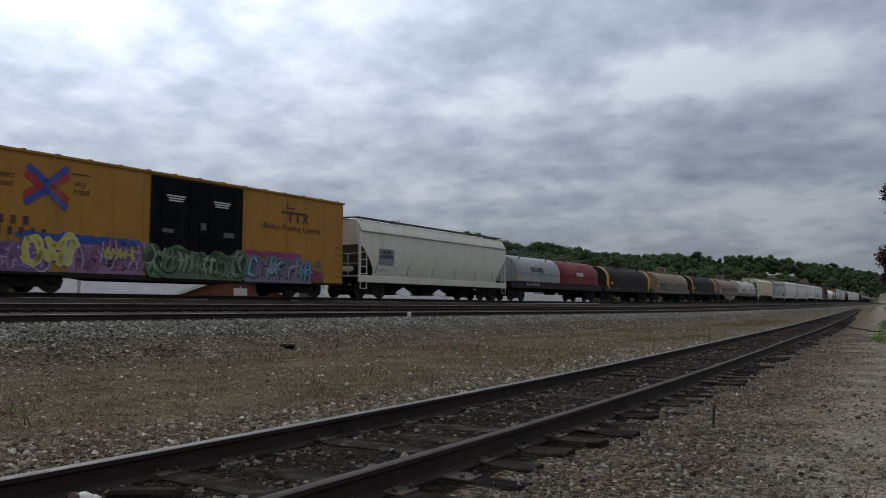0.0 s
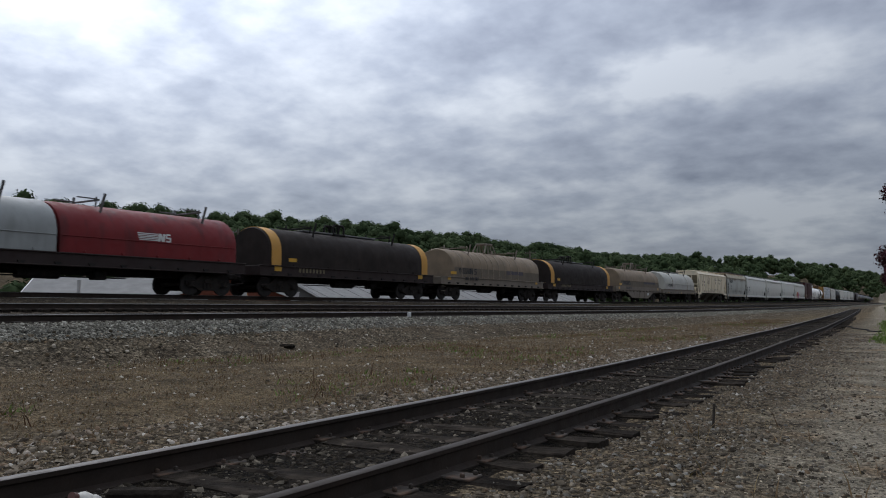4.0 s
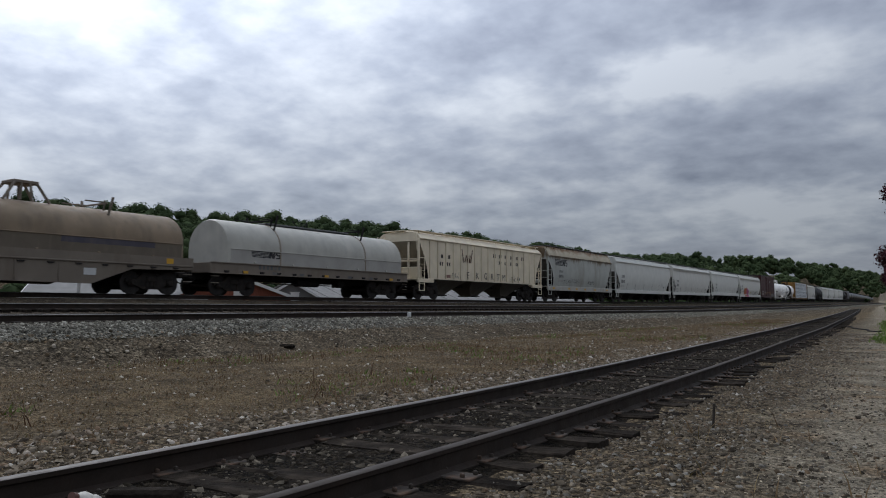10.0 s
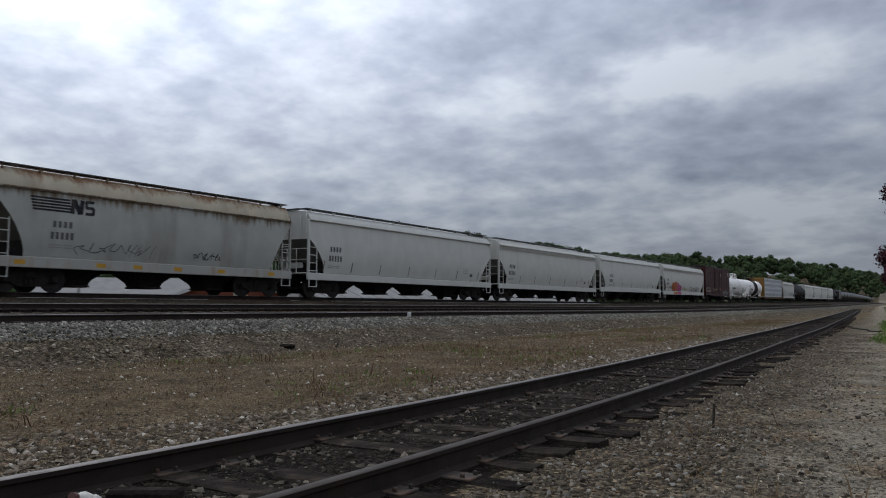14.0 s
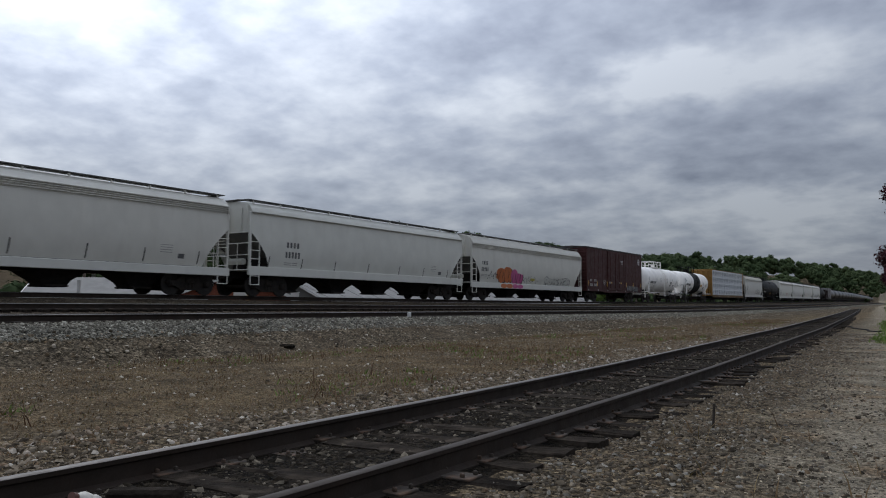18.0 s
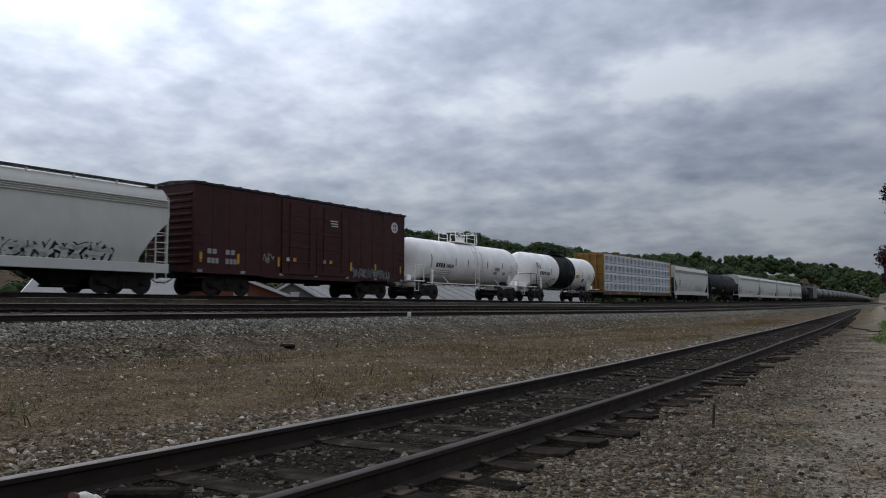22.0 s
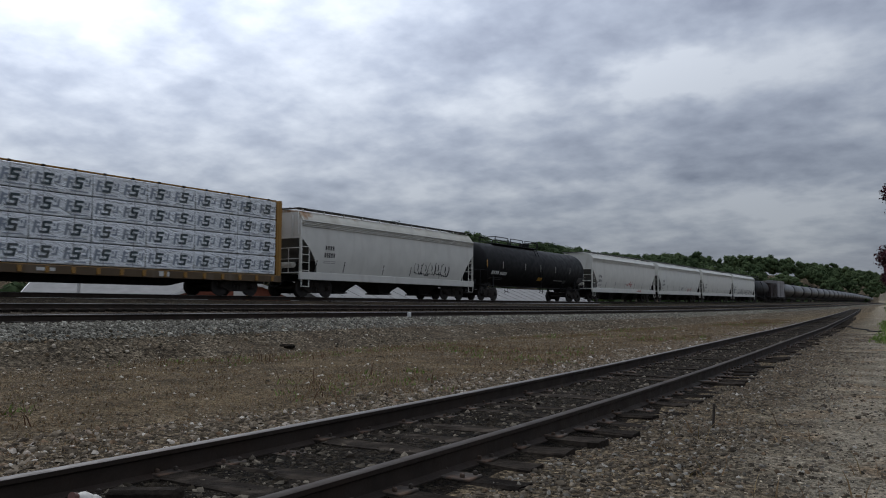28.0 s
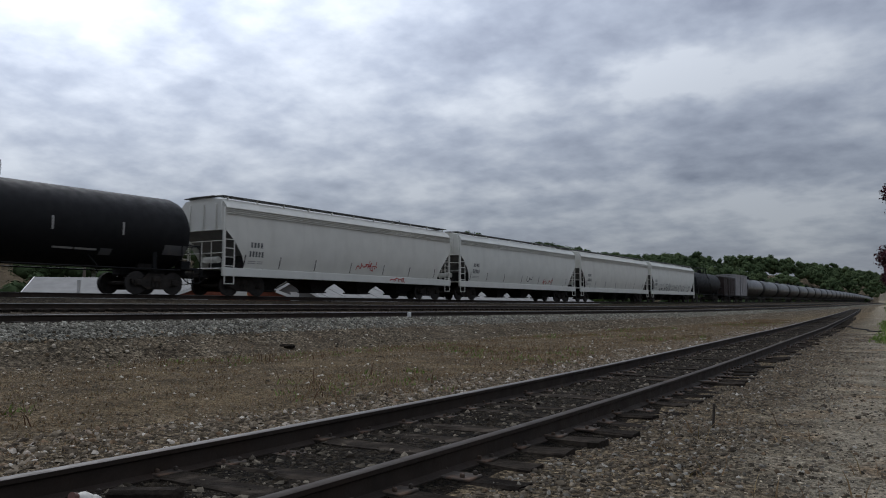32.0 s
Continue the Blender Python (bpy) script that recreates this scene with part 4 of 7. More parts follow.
def box_car(label, length, body_len, wall_mat, door_mat, roof_mat, eave=5.0, door=4.88, ribs=True, floor=0.98):
    car = thing("box_car", label, "railway wagon", "goods train")
    half = body_len / 2
    body = Shape().box((0, 0, (floor + eave) / 2), (3.10, body_len, eave - floor), 0.03)
    part("body", body, wall_mat, car)
    roof = Shape().prism([(-1.62, eave - 0.06), (1.62, eave - 0.06), (1.62, eave + 0.03), (0, eave + 0.14), (-1.62, eave + 0.03)], -half - 0.04, half + 0.04)
    part("roof", roof, roof_mat, car)
    for i in range(15):
        y = -half + 0.5 + i * (body_len - 1.0) / 14
        part("roof_rib", Shape().prism([(-1.64, eave + 0.02), (1.64, eave + 0.02), (1.64, eave + 0.06), (0, eave + 0.18), (-1.64, eave + 0.06)], y - 0.05, y + 0.05), roof_mat, car)
    for sx in (-1, 1):
        part("side_sill", Shape().slab([(-half, floor - 0.03), (-door / 2 - 1.5, floor - 0.03), (-door / 2 - 0.8, floor - 0.12), (door / 2 + 0.8, floor - 0.12), (door / 2 + 1.5, floor - 0.03), (half, floor - 0.03), (half, floor + 0.08), (-half, floor + 0.08)], sx * 1.50 - 0.06, sx * 1.50 + 0.06), wall_mat if not ribs else "under", car)
        for k in (-1, 1):
            d = part("door", Shape().box((sx * 1.58, k * door / 4, (floor + 0.10 + eave - 0.12) / 2), (0.08, door / 2 - 0.02, eave - floor - 0.22), 0.02), door_mat, car)
            for zz in (1.7, 2.45, 3.2, 4.0):
                part("door_rib", Shape().box((sx * 1.625, k * door / 4, zz), (0.03, door / 2 - 0.1, 0.07), 0.01), door_mat, d)
            for yy in (-0.7, 0.7):
                part("locking_bar", Shape().rod((sx * 1.65, k * door / 4 + yy, 1.3), (sx * 1.65, k * door / 4 + yy, eave - 0.3), 0.025, 6), door_mat, d)
        nrib = 6
        for sg in (-1, 1):
            for i in range(nrib):
                y = sg * (door / 2 + 0.25 + i * (half - door / 2 - 0.35) / (nrib - 1))
                part("side_post", Shape().box((sx * 1.552, y, (1.15 + eave - 0.1) / 2), (0.03, 0.10, eave - 1.30), 0.010), wall_mat, car)
    for sg in (-1, 1):
        for k in range(11):
            z = 1.4 + k * (eave - 1.9) / 10
            part("end_corrugation", Shape().box((0, sg * (half + 0.02), z), (2.9, 0.10, 0.16), 0.045), wall_mat, car)
        for sx in (-1, 1):
            for k in range(6):
                z = 0.75 + k * 0.38
                part("grab_iron", Shape().pipe([(sx * 1.55, sg * (half - 0.12), z), (sx * 1.62, sg * (half - 0.14), z), (sx * 1.62, sg * (half - 0.60), z), (sx * 1.55, sg * (half - 0.62), z)], 0.018), wall_mat, car)
    part("centre_sill", Shape().box((0, 0, 0.92), (0.5, length - 1.0, 0.36), 0.03), "under", car)
    part("brake_rigging", Shape().box((0.4, 1.0, 0.72), (0.4, 0.9, 0.26), 0.03).rod((0.5, -3, 0.7), (0.5, 3, 0.7), 0.03), "under", car)
    add_trucks(car, half - 2.4)
    coupler(car, length / 2)
    return car


def tank_car(label, length, tank_mat, frame_mat, radius=1.48, axis=2.45, band=None, tank_len=None, rail_mat=None, walk_len=(-1.45, 1.45), rail_h=0.68):
    car = thing("tank_car", label, "railway wagon", "goods train")
    half = length / 2
    tl = (tank_len or length - 1.35) / 2
    n = 40
    rings = []
    for y, k in ((-tl, 0.02), (-tl + 0.03, 0.30), (-tl + 0.12, 0.58), (-tl + 0.28, 0.80), (-tl + 0.52, 0.95), (-tl + 0.80, 1.0),
                 (tl - 0.80, 1.0), (tl - 0.52, 0.95), (tl - 0.28, 0.80), (tl - 0.12, 0.58), (tl - 0.03, 0.30), (tl, 0.02)):
        rings.append([(radius * k * math.cos(2 * math.pi * i / n), y, axis + radius * k * math.sin(2 * math.pi * i / n)) for i in range(n)])
    part("tank", Shape().loft(rings), tank_mat, car)
    if band:
        y0, y1, bm = band
        part("tank_band", Shape().loft([[((radius + 0.012) * math.cos(2 * math.pi * i / n), y, axis + (radius + 0.012) * math.sin(2 * math.pi * i / n)) for i in range(n)] for y in (y0, y1)]), bm, car)
    top = axis + radius
    rm = rail_mat or frame_mat
    w0, w1 = walk_len
    plat = part("platform", Shape().box((0, (w0 + w1) / 2, top + 0.02), (1.3, w1 - w0, 0.05), 0.01), rm, car)
    n_r = max(2, round((w1 - w0) / 2.7))
    step = (w1 - w0) / n_r
    for sx in (-0.68, 0.68):
        for i in range(n_r):
            a, b = w0 + i * step + 0.06, w0 + (i + 1) * step - 0.30
            part("platform_rail", Shape().pipe([(sx, a, top), (sx, a, top + rail_h), (sx, b - 0.12, top + rail_h), (sx, b, top + rail_h - 0.12), (sx, b, top)], 0.032), rm, plat)
            part("platform_rail", Shape().rod((sx, a, top + rail_h * 0.5), (sx, b, top + rail_h * 0.5), 0.022, 6), rm, plat)
    for y in (w0 + 0.05, w1 - 0.05):
        part("end_rail", Shape().pipe([(-0.68, y, top), (-0.68, y, top + rail_h), (0.68, y, top + rail_h), (0.68, y, top)], 0.032), rm, plat)
    part("manway", Shape().rod((0, 0.3, top), (0, 0.3, top + 0.35), 0.30, 16).rod((0, 0.3, top + 0.35), (0, 0.3, top + 0.42), 0.34, 16), rm, car)
    part("valve", Shape().rod((0, -0.6, top), (0, -0.6, top + 0.32), 0.12, 10), "under", car)
    for sx in (-1, 1):
        lad = Shape()
        for y in (-0.25, 0.25):
            lad.pipe([(sx * 1.55, y, 0.6), (sx * 1.60, y, 2.2), (sx * 1.35, y, 3.3), (sx * 0.95, y, top)], 0.022)
        for k in range(9):
            z = 0.75 + k * 0.36
            x = 1.56 if z < 2.2 else (1.60 - (z - 2.2) * 0.25 if z < 3.3 else 1.33 - (z - 3.3) * 0.6)
            lad.rod((sx * x, -0.25, z), (sx * x, 0.25, z), 0.016, 6)
        part("ladder", lad, rm, car)
        part("side_walk", Shape().rod((sx * 1.45, -tl + 0.9, 1.02), (sx * 1.45, tl - 0.9, 1.02), 0.03, 6), rm, car)
        for y in (-tl * 0.5, tl * 0.5):
            part("strut", Shape().rod((sx * 1.45, y, 1.02), (sx * 1.1, y - 0.25, 1.5), 0.025, 6), rm, car)
    for sg in (-1, 1):
        part("bolster", Shape().slab([(sg * (half - 3.2), 1.0), (sg * (half - 2.2), 1.0), (sg * (half - 2.4), 1.75), (sg * (half - 3.0), 1.75)], -0.8, 0.8), "under", car)
        for sx in (-1, 1):
            part("saddle_post", Shape().box((sx * 1.25, sg * (half - 2.7), 1.40), (0.10, 0.20, 0.95), 0.02), frame_mat, car)
        part("draft_sill", Shape().box((0, sg * (half - 2.0), 0.95), (0.6, 3.2, 0.36), 0.03), frame_mat, car)
        part("end_walkway", Shape().box((0, sg * (half - 1.0), 1.10), (3.0, 1.1, 0.07), 0.01), frame_mat, car)
        sh = Shape()
        for sx in (-1, 1):
            sh.pipe([(sx * 1.45, sg * (half - 1.5), 1.1), (sx * 1.45, sg * (half - 1.5), 2.1), (sx * 1.45, sg * (half - 0.55), 2.1), (sx * 1.45, sg * (half - 0.55), 0.5), (sx * 1.45, sg * (half - 0.95), 0.5), (sx * 1.45, sg * (half - 0.95), 1.1)], 0.025)
        sh.rod((-1.45, sg * (half - 0.55), 2.1), (1.45, sg * (half - 0.55), 2.1), 0.025, 6)
        part("hand_rail", sh, rm, car)
        part("brake_gear", Shape().box((0.6, sg * (half - 0.8), 1.3), (0.5, 0.5, 0.35), 0.05), frame_mat, car)
    add_trucks(car, half - 2.45)
    coupler(car, half)
    return car


def far_tank(length):
    """A black tank wagon of the long string at the train's end."""
    car = thing("tank_car", "black tank car in a long string", "railway wagon", "goods train")
    tl, n, r_, axis = length / 2 - 0.7, 24, 1.5, 2.55
    rings = [[(r_ * k * math.cos(2 * math.pi * i / n), y, axis + r_ * k * math.sin(2 * math.pi * i / n)) for i in range(n)]
             for y, k in ((-tl, 0.05), (-tl + 0.15, 0.62), (-tl + 0.5, 0.94), (-tl + 0.8, 1), (tl - 0.8, 1), (tl - 0.5, 0.94), (tl - 0.15, 0.62), (tl, 0.05))]
    part("tank", Shape().loft(rings), "tank_gloss", car)
    part("platform", Shape().box((0, 0, axis + r_ + 0.03), (1.8, 2.6, 0.06), 0.01), "tank_black", car)
    part("manway", Shape().rod((0, 0, axis + r_), (0, 0, axis + r_ + 0.4), 0.32, 12), "tank_black", car)
    part("draft_sill", Shape().box((0, 0, 0.98), (0.6, length - 0.4, 0.3), 0.02), "under", car)
    for y in (-length / 2 + 2.4, length / 2 - 2.4):
        t = part("truck", TRUCK, None, car, at=pose(0, y, 0))
        for a in (-0.89, 0.89):
            part("wheel", WHEEL, None, t, at=pose(0.86, a, 0.457))
            part("wheel", WHEEL, None, t, at=pose(-0.86, a, 0.457, 0, 0, 180))
    return car


def lumber_car(label, length):
    car = thing("lumber_car", label, "railway wagon", "goods train")
    half = length / 2 - 0.6
    part("deck", Shape().box((0, 0, 0.94), (2.9, 2 * half, 0.14), 0.02), "yellow", car)
    part("centre_sill", Shape().slab([(-half, 0.62), (-6.5, 0.60), (-5.6, 0.40), (5.6, 0.40), (6.5, 0.60), (half, 0.62), (half, 0.9), (-half, 0.9)], -0.28, 0.28), "under", car)
    for sx in (-1, 1):
        part("side_sill", Shape().box((sx * 1.46, 0, 0.83), (0.08, 2 * half, 0.32), 0.015), "brown_sill", car)
        for i in range(22):
            y = -half + 0.6 + i * (2 * half - 1.2) / 21
            part("stake_pocket", Shape().box((sx * 1.52, y, 0.83), (0.05, 0.16, 0.24), 0.012), "yellow", car)
    for sg in (-1, 1):
        part("bulkhead", Shape().box((0, sg * (half - 0.25), 2.80), (2.9, 0.12, 3.64), 0.02), "yellow", car)
        for x in (-1.4, -0.7, 0, 0.7, 1.4):
            part("bulkhead_post", Shape().box((x, sg * (half - 0.10), 2.80), (0.14, 0.22, 3.66), 0.02), "yellow", car)
        for z in (1.2, 1.9, 2.7, 3.5, 4.4):
            part("bulkhead_rail", Shape().box((0, sg * (half - 0.12), z), (2.8, 0.16, 0.10), 0.02), "yellow", car)
    for sx in (-1, 1):
        part("edge_board", Shape().box((sx * 1.40, 0, 4.60), (0.12, 2 * half - 0.8, 0.06), 0.012), "yellow", car)
        for i in range(17):
            part("strap_block", Shape().box((sx * 1.43, -9.3 + i * 1.22, 4.60), (0.10, 0.12, 0.09), 0.015), "under", car)
    part("top_beam", Shape().box((0, 0, 4.56), (0.35, 2 * half - 0.6, 0.10), 0.02), "yellow", car)
    l0, l1 = -half + 0.36, half - 0.36
    rng = random.Random(8)
    cols = 9
    pw = (l1 - l0) / cols
    for sx in (-1, 1):
        for j in range(4):
            for i in range(cols):
                y, z = l0 + pw * (i + 0.5), 1.02 + 0.885 * (j + 0.5)
                pack = part("lumber_pack", Shape().box((sx * 0.80 + rng.uniform(-0.012, 0.012), y, z), (1.30, pw - 0.02, 0.850), 0.03), "wrap", car)
                if sx > 0:
                    for q in (-0.25, 0.25):
                        yy = y + q * pw
                        xf = flat_side(1.462)
                        sh = Shape()
                        # printed trade mark, drawn as plain strokes: two pale ones and a dark one between
                        for dy, dz, w_, h_, an in ((-0.36, 0.0, 0.09, 0.36, -12), (-0.26, 0.12, 0.15, 0.05, 0), (-0.26, 0.0, 0.15, 0.05, 0), (-0.23, -0.08, 0.05, 0.16, 16),
                                                   (0.32, -0.05, 0.20, 0.05, 0), (0.40, 0.04, 0.06, 0.24, -12), (0.29, 0.10, 0.06, 0.08, 0), (0.05, -0.25, 0.6, 0.03, 0)):
                            decal(sh, xf, yy + dy * 1.12, z + dz * 1.25, w_ * 1.2, h_ * 1.25, an, 0.004)
                        part("pale_print", sh, "print_grey", pack)
                        sh = Shape()
                        for dy, dz, w_, h_, an in ((0.06, 0.15, 0.30, 0.07, 0), (-0.07, 0.09, 0.09, 0.14, -12), (0.02, 0.01, 0.28, 0.07, 0), (0.09, -0.07, 0.09, 0.14, -12), (-0.04, -0.14, 0.30, 0.07, 0)):
                            decal(sh, xf, yy + dy * 1.15, z + dz * 1.25, w_ * 1.2, h_ * 1.3, an, 0.006)
                        part("dark_print", sh, "print_dark", pack)
    for y in (-9.3, -8.1, -6.81, -5.5, -4.25, -3.13, -1.94, -0.73, 0.49, 1.71, 3.01, 4.06, 5.34, 6.48, 7.85, 9.05, 10.32):
        part("strap", Shape().box((1.468, y, 2.80), (0.006, 0.018, 3.56), 0.002), "panel_grey", car)
    add_trucks(car, half - 2.4)
    coupler(car, length / 2)
    return car


def decal(sh, xf, y, z, w, h, angle=0.0, lift=0.006):
    """A painted rectangle that lies on the side whose half width at height z is xf(z); turned by angle degrees."""
    c, s_ = math.cos(radians(angle)), math.sin(radians(angle))
    ny, nz = (1 if abs(angle) < 1 else min(4, 1 + int(w / 0.15))), min(5, 1 + int(h / 0.12))
    vs = []
    for i in range(ny + 1):
        for j in range(nz + 1):
            dy, dz = (i / ny - 0.5) * w, (j / nz - 0.5) * h
            yy, zz = y + dy * c - dz * s_, z + dy * s_ + dz * c
            vs.append((xf(zz) + lift, yy, zz))
    k = nz + 1
    sh.add(vs, [(i * k + j, (i + 1) * k + j, (i + 1) * k + j + 1, i * k + j + 1) for i in range(ny) for j in range(nz)])


def disc(sh, xf, y, z, ry, rz, lift=0.006, n_=18):
    """A painted ellipse that follows the side."""
    vs = [(xf(z) + lift, y, z)]
    for k in (0.5, 1.0):
        vs += [(xf(z + math.sin(2 * math.pi * i / n_) * rz * k) + lift, y + math.cos(2 * math.pi * i / n_) * ry * k, z + math.sin(2 * math.pi * i / n_) * rz * k) for i in range(n_)]
    fs = [(0, 1 + i, 1 + (i + 1) % n_) for i in range(n_)]
    fs += [(1 + i, 1 + n_ + i, 1 + n_ + (i + 1) % n_, 1 + (i + 1) % n_) for i in range(n_)]
    sh.add(vs, fs)


def bars(car, xf, y, z, widths, h, mat, gap=0.06, name="lettering", lift=0.006):
    """A line of lettering as plain bars, word by word, from y onwards."""
    for w in widths:
        sh = Shape()
        decal(sh, xf, y + w / 2, z, w, h, 0, lift)
        part(name, sh, mat, car)
        y += w + gap


def blocks(car, xf, y, z, n, w, h, pitch, mat, name="lettering"):
    return bars(car, xf, y, z, [w] * n, h, mat, pitch - w, name)


def stripes_mark(car, xf, y0, y1, z0, z1, mat):
    """A railway's mark: five speed lines and two slanted blocks."""
    sh = Shape()
    h = (z1 - z0) / 5.0
    m_ = y0 + (y1 - y0) * 0.60
    for i in range(5):
        a = y0 + 0.02 * i
        decal(sh, xf, (a + m_) / 2, z1 - h * (i + 0.5), m_ - a, h * 0.62)
    w = (y1 - m_)
    for dy, dz, ww, hh, an in ((0.10, 0.5, 0.09, 1.0, -8), (0.27, 0.5, 0.09, 1.05, 24), (0.44, 0.5, 0.09, 1.0, -8)):
        decal(sh, xf, m_ + w * dy, z0 + (z1 - z0) * dz, w * ww * 2, (z1 - z0) * hh, an)
    for dz in (0.08, 0.5, 0.92):
        decal(sh, xf, m_ + w * 0.78, z0 + (z1 - z0) * dz, w * 0.36, (z1 - z0) * 0.2)
    decal(sh, xf, m_ + w * 0.64, z0 + (z1 - z0) * 0.7, w * 0.12, (z1 - z0) * 0.4)
    decal(sh, xf, m_ + w * 0.92, z0 + (z1 - z0) * 0.3, w * 0.12, (z1 - z0) * 0.4)
    part("railway_mark", sh, mat, car)


def ribbon(sh, xf, pts, width, lift, round_=True):
    """A brush stroke of that width through the points (y, z), lying on the side."""
    p = [Vector(q) for q in pts]
    path = []
    for i in range(len(p) - 1):
        a, b, c, d = p[max(0, i - 1)], p[i], p[i + 1], p[min(len(p) - 1, i + 2)]
        for k in range(5):
            t = k / 5
            path.append(0.5 * (2 * b + (c - a) * t + (2 * a - 5 * b + 4 * c - d) * t * t + (3 * b - a - 3 * c + d) * t ** 3))
    path.append(p[-1])
    n_ = len(path)
    vs = []
    for i, q in enumerate(path):
        d = (path[min(n_ - 1, i + 1)] - path[max(0, i - 1)])
        d = d.normalized() if d.length > 1e-6 else Vector((1, 0))
        w = width / 2
        if round_ and i in (0, n_ - 1):
            w *= 0.72
        nrm = Vector((-d.y, d.x)) * w
        for s_ in (1, 0, -1):
            r_ = q + nrm * s_
            vs.append((xf(r_.y) + lift, r_.x, r_.y))
    fs = []
    for i in range(n_ - 1):
        for j in (0, 1):
            fs.append((3 * i + j, 3 * i + j + 1, 3 * i + j + 4, 3 * i + j + 3))
    sh.add(vs, fs)


def spray_forms(rng, fat):
    """Strokes of one tangled spray-can form in a unit square: leaning legs, kinks and hooks, none of them a letter."""
    out = []
    if fat:
        u = rng.uniform(0.2, 0.4)
        out.append([(u, 0.12), (u - 0.16, 0.55), (u + 0.05, 0.95)])
        out.append([(u + 0.35, 0.08), (u + 0.48, 0.5), (u + 0.32, 0.9)])
        out.append([(u - 0.1, 0.3), (u + 0.2, 0.42), (u + 0.5, 0.3)])
        return out
    for u in (0.08, 0.5, 0.9):
        k = rng.uniform(-0.22, 0.22)
        out.append([(u + rng.uniform(-0.1, 0.1), rng.uniform(-0.1, 0.15)), (u + k, rng.uniform(0.35, 0.6)), (u - k * rng.uniform(0.2, 1.0), rng.uniform(0.8, 1.1))])
    v = rng.uniform(0.15, 0.85)
    out.append([(-0.15, v), (0.3, v + rng.uniform(-0.25, 0.25)), (0.75, v + rng.uniform(-0.3, 0.3)), (1.15, v + rng.uniform(-0.4, 0.4))])
    if rng.random() < 0.6:
        out.append([(0.1, 1.0 - v), (0.45, 1.1 - v), (0.6, 0.75 - v)])
    return out


def graffiti(car, xf, y0, y1, z0, z1, fills, n, seed, shadow="ink", halo=None, lift=0.008, name="graffiti", rim=0.10, weight=0.21, shine=None, lean=0.12):
    """A spray-painted piece: n interlocking forms, each laid over the last with its own edge, shade and glint, on a cloud of paint."""
    rng = random.Random(seed)
    hgt, cell = z1 - z0, (y1 - y0) / n
    cloud_, forms = Shape(), []
    for i in range(n):
        wide, tall = cell * rng.uniform(0.95, 1.2), hgt * rng.uniform(0.86, 1.04)
        a, b = y0 + cell * i + cell * 0.02, z0 + hgt * rng.uniform(-0.02, 0.08)
        sl = lean + rng.uniform(-0.16, 0.16)
        w = weight * min(cell * 1.1, hgt) * rng.uniform(0.85, 1.15)
        strokes = [[(a + (u + sl * (v - 0.5) + rng.uniform(-0.05, 0.05)) * wide * 0.92, b + (0.12 + 0.76 * v + rng.uniform(-0.04, 0.04)) * tall) for u, v in st] for st in spray_forms(rng, weight > 0.36)]
        forms.append((strokes, w))
        for _ in range(4 if halo else 0):
            disc(cloud_, xf, a + wide * rng.uniform(0.1, 0.9), b + tall * rng.uniform(0.35, 0.75), wide * rng.uniform(0.4, 0.7), tall * rng.uniform(0.22, 0.45), lift, 14)
    if halo and weight <= 0.36:
        k = max(3, int((y1 - y0) / 0.5))
        for i in range(k):
            a, tall = y0 + (y1 - y0) * (i + 0.5) / k, hgt * rng.uniform(0.72, 0.95)
            decal(cloud_, xf, a, z0 + tall / 2 - 0.03, (y1 - y0) / k * 1.04, tall, rng.uniform(-1.5, 1.5), lift - 0.001)
    root = part(name, cloud_, halo, car) if halo else None
    for i, (strokes, w) in enumerate(forms):
        up_ = lift + 0.004 + 0.007 * (i % 3)
        edge, fill, shade, glint = Shape(), Shape(), Shape(), Shape()
        for pts in strokes:
            ribbon(edge, xf, [(p + rim * 0.2, q - rim * 0.2) for p, q in pts], w + rim, up_)
            ribbon(fill, xf, pts, w, up_ + 0.002)
            ribbon(shade, xf, [(p, q - w * 0.16) for p, q in pts[-3:]], w * 0.5, up_ + 0.0035)
            ribbon(glint, xf, [(p - w * 0.24, q + w * 0.2) for p, q in pts[:3]], w * 0.14, up_ + 0.005, False)
        if weight > 0.36:
            # a fat form is one full body with a dark crease
            my, mz = sum(p for st in strokes for p, q in st) / 9, sum(q for st in strokes for p, q in st) / 9
            disc(fill, xf, my, mz, cell * 0.36, hgt * 0.36, up_ + 0.003)
            crease = Shape()
            ribbon(crease, xf, [(my - 0.02, mz - hgt * 0.12), (my + 0.03, mz + hgt * 0.1), (my - 0.02, mz + hgt * 0.34)], rim * 0.5, up_ + 0.006, False)
            ribbon(crease, xf, [(my + cell * 0.12, mz - hgt * 0.34), (my + cell * 0.2, mz - hgt * 0.18)], rim * 0.5, up_ + 0.006, False)
        if root is None:
            root = part(name, edge, shadow, car)
        else:
            part("spray_edge", edge, shadow, root)
        if weight > 0.36:
            part("spray_crease", crease, shadow, root)
        f, f2 = fills[rng.randrange(len(fills))], fills[rng.randrange(len(fills))]
        part("spray_fill", fill, f, root)
        if f2 != f:
            part("spray_shade", shade, f2, root)
        if shine and i % 2 == 0:
            part("spray_glint", glint, shine, root)
    return root


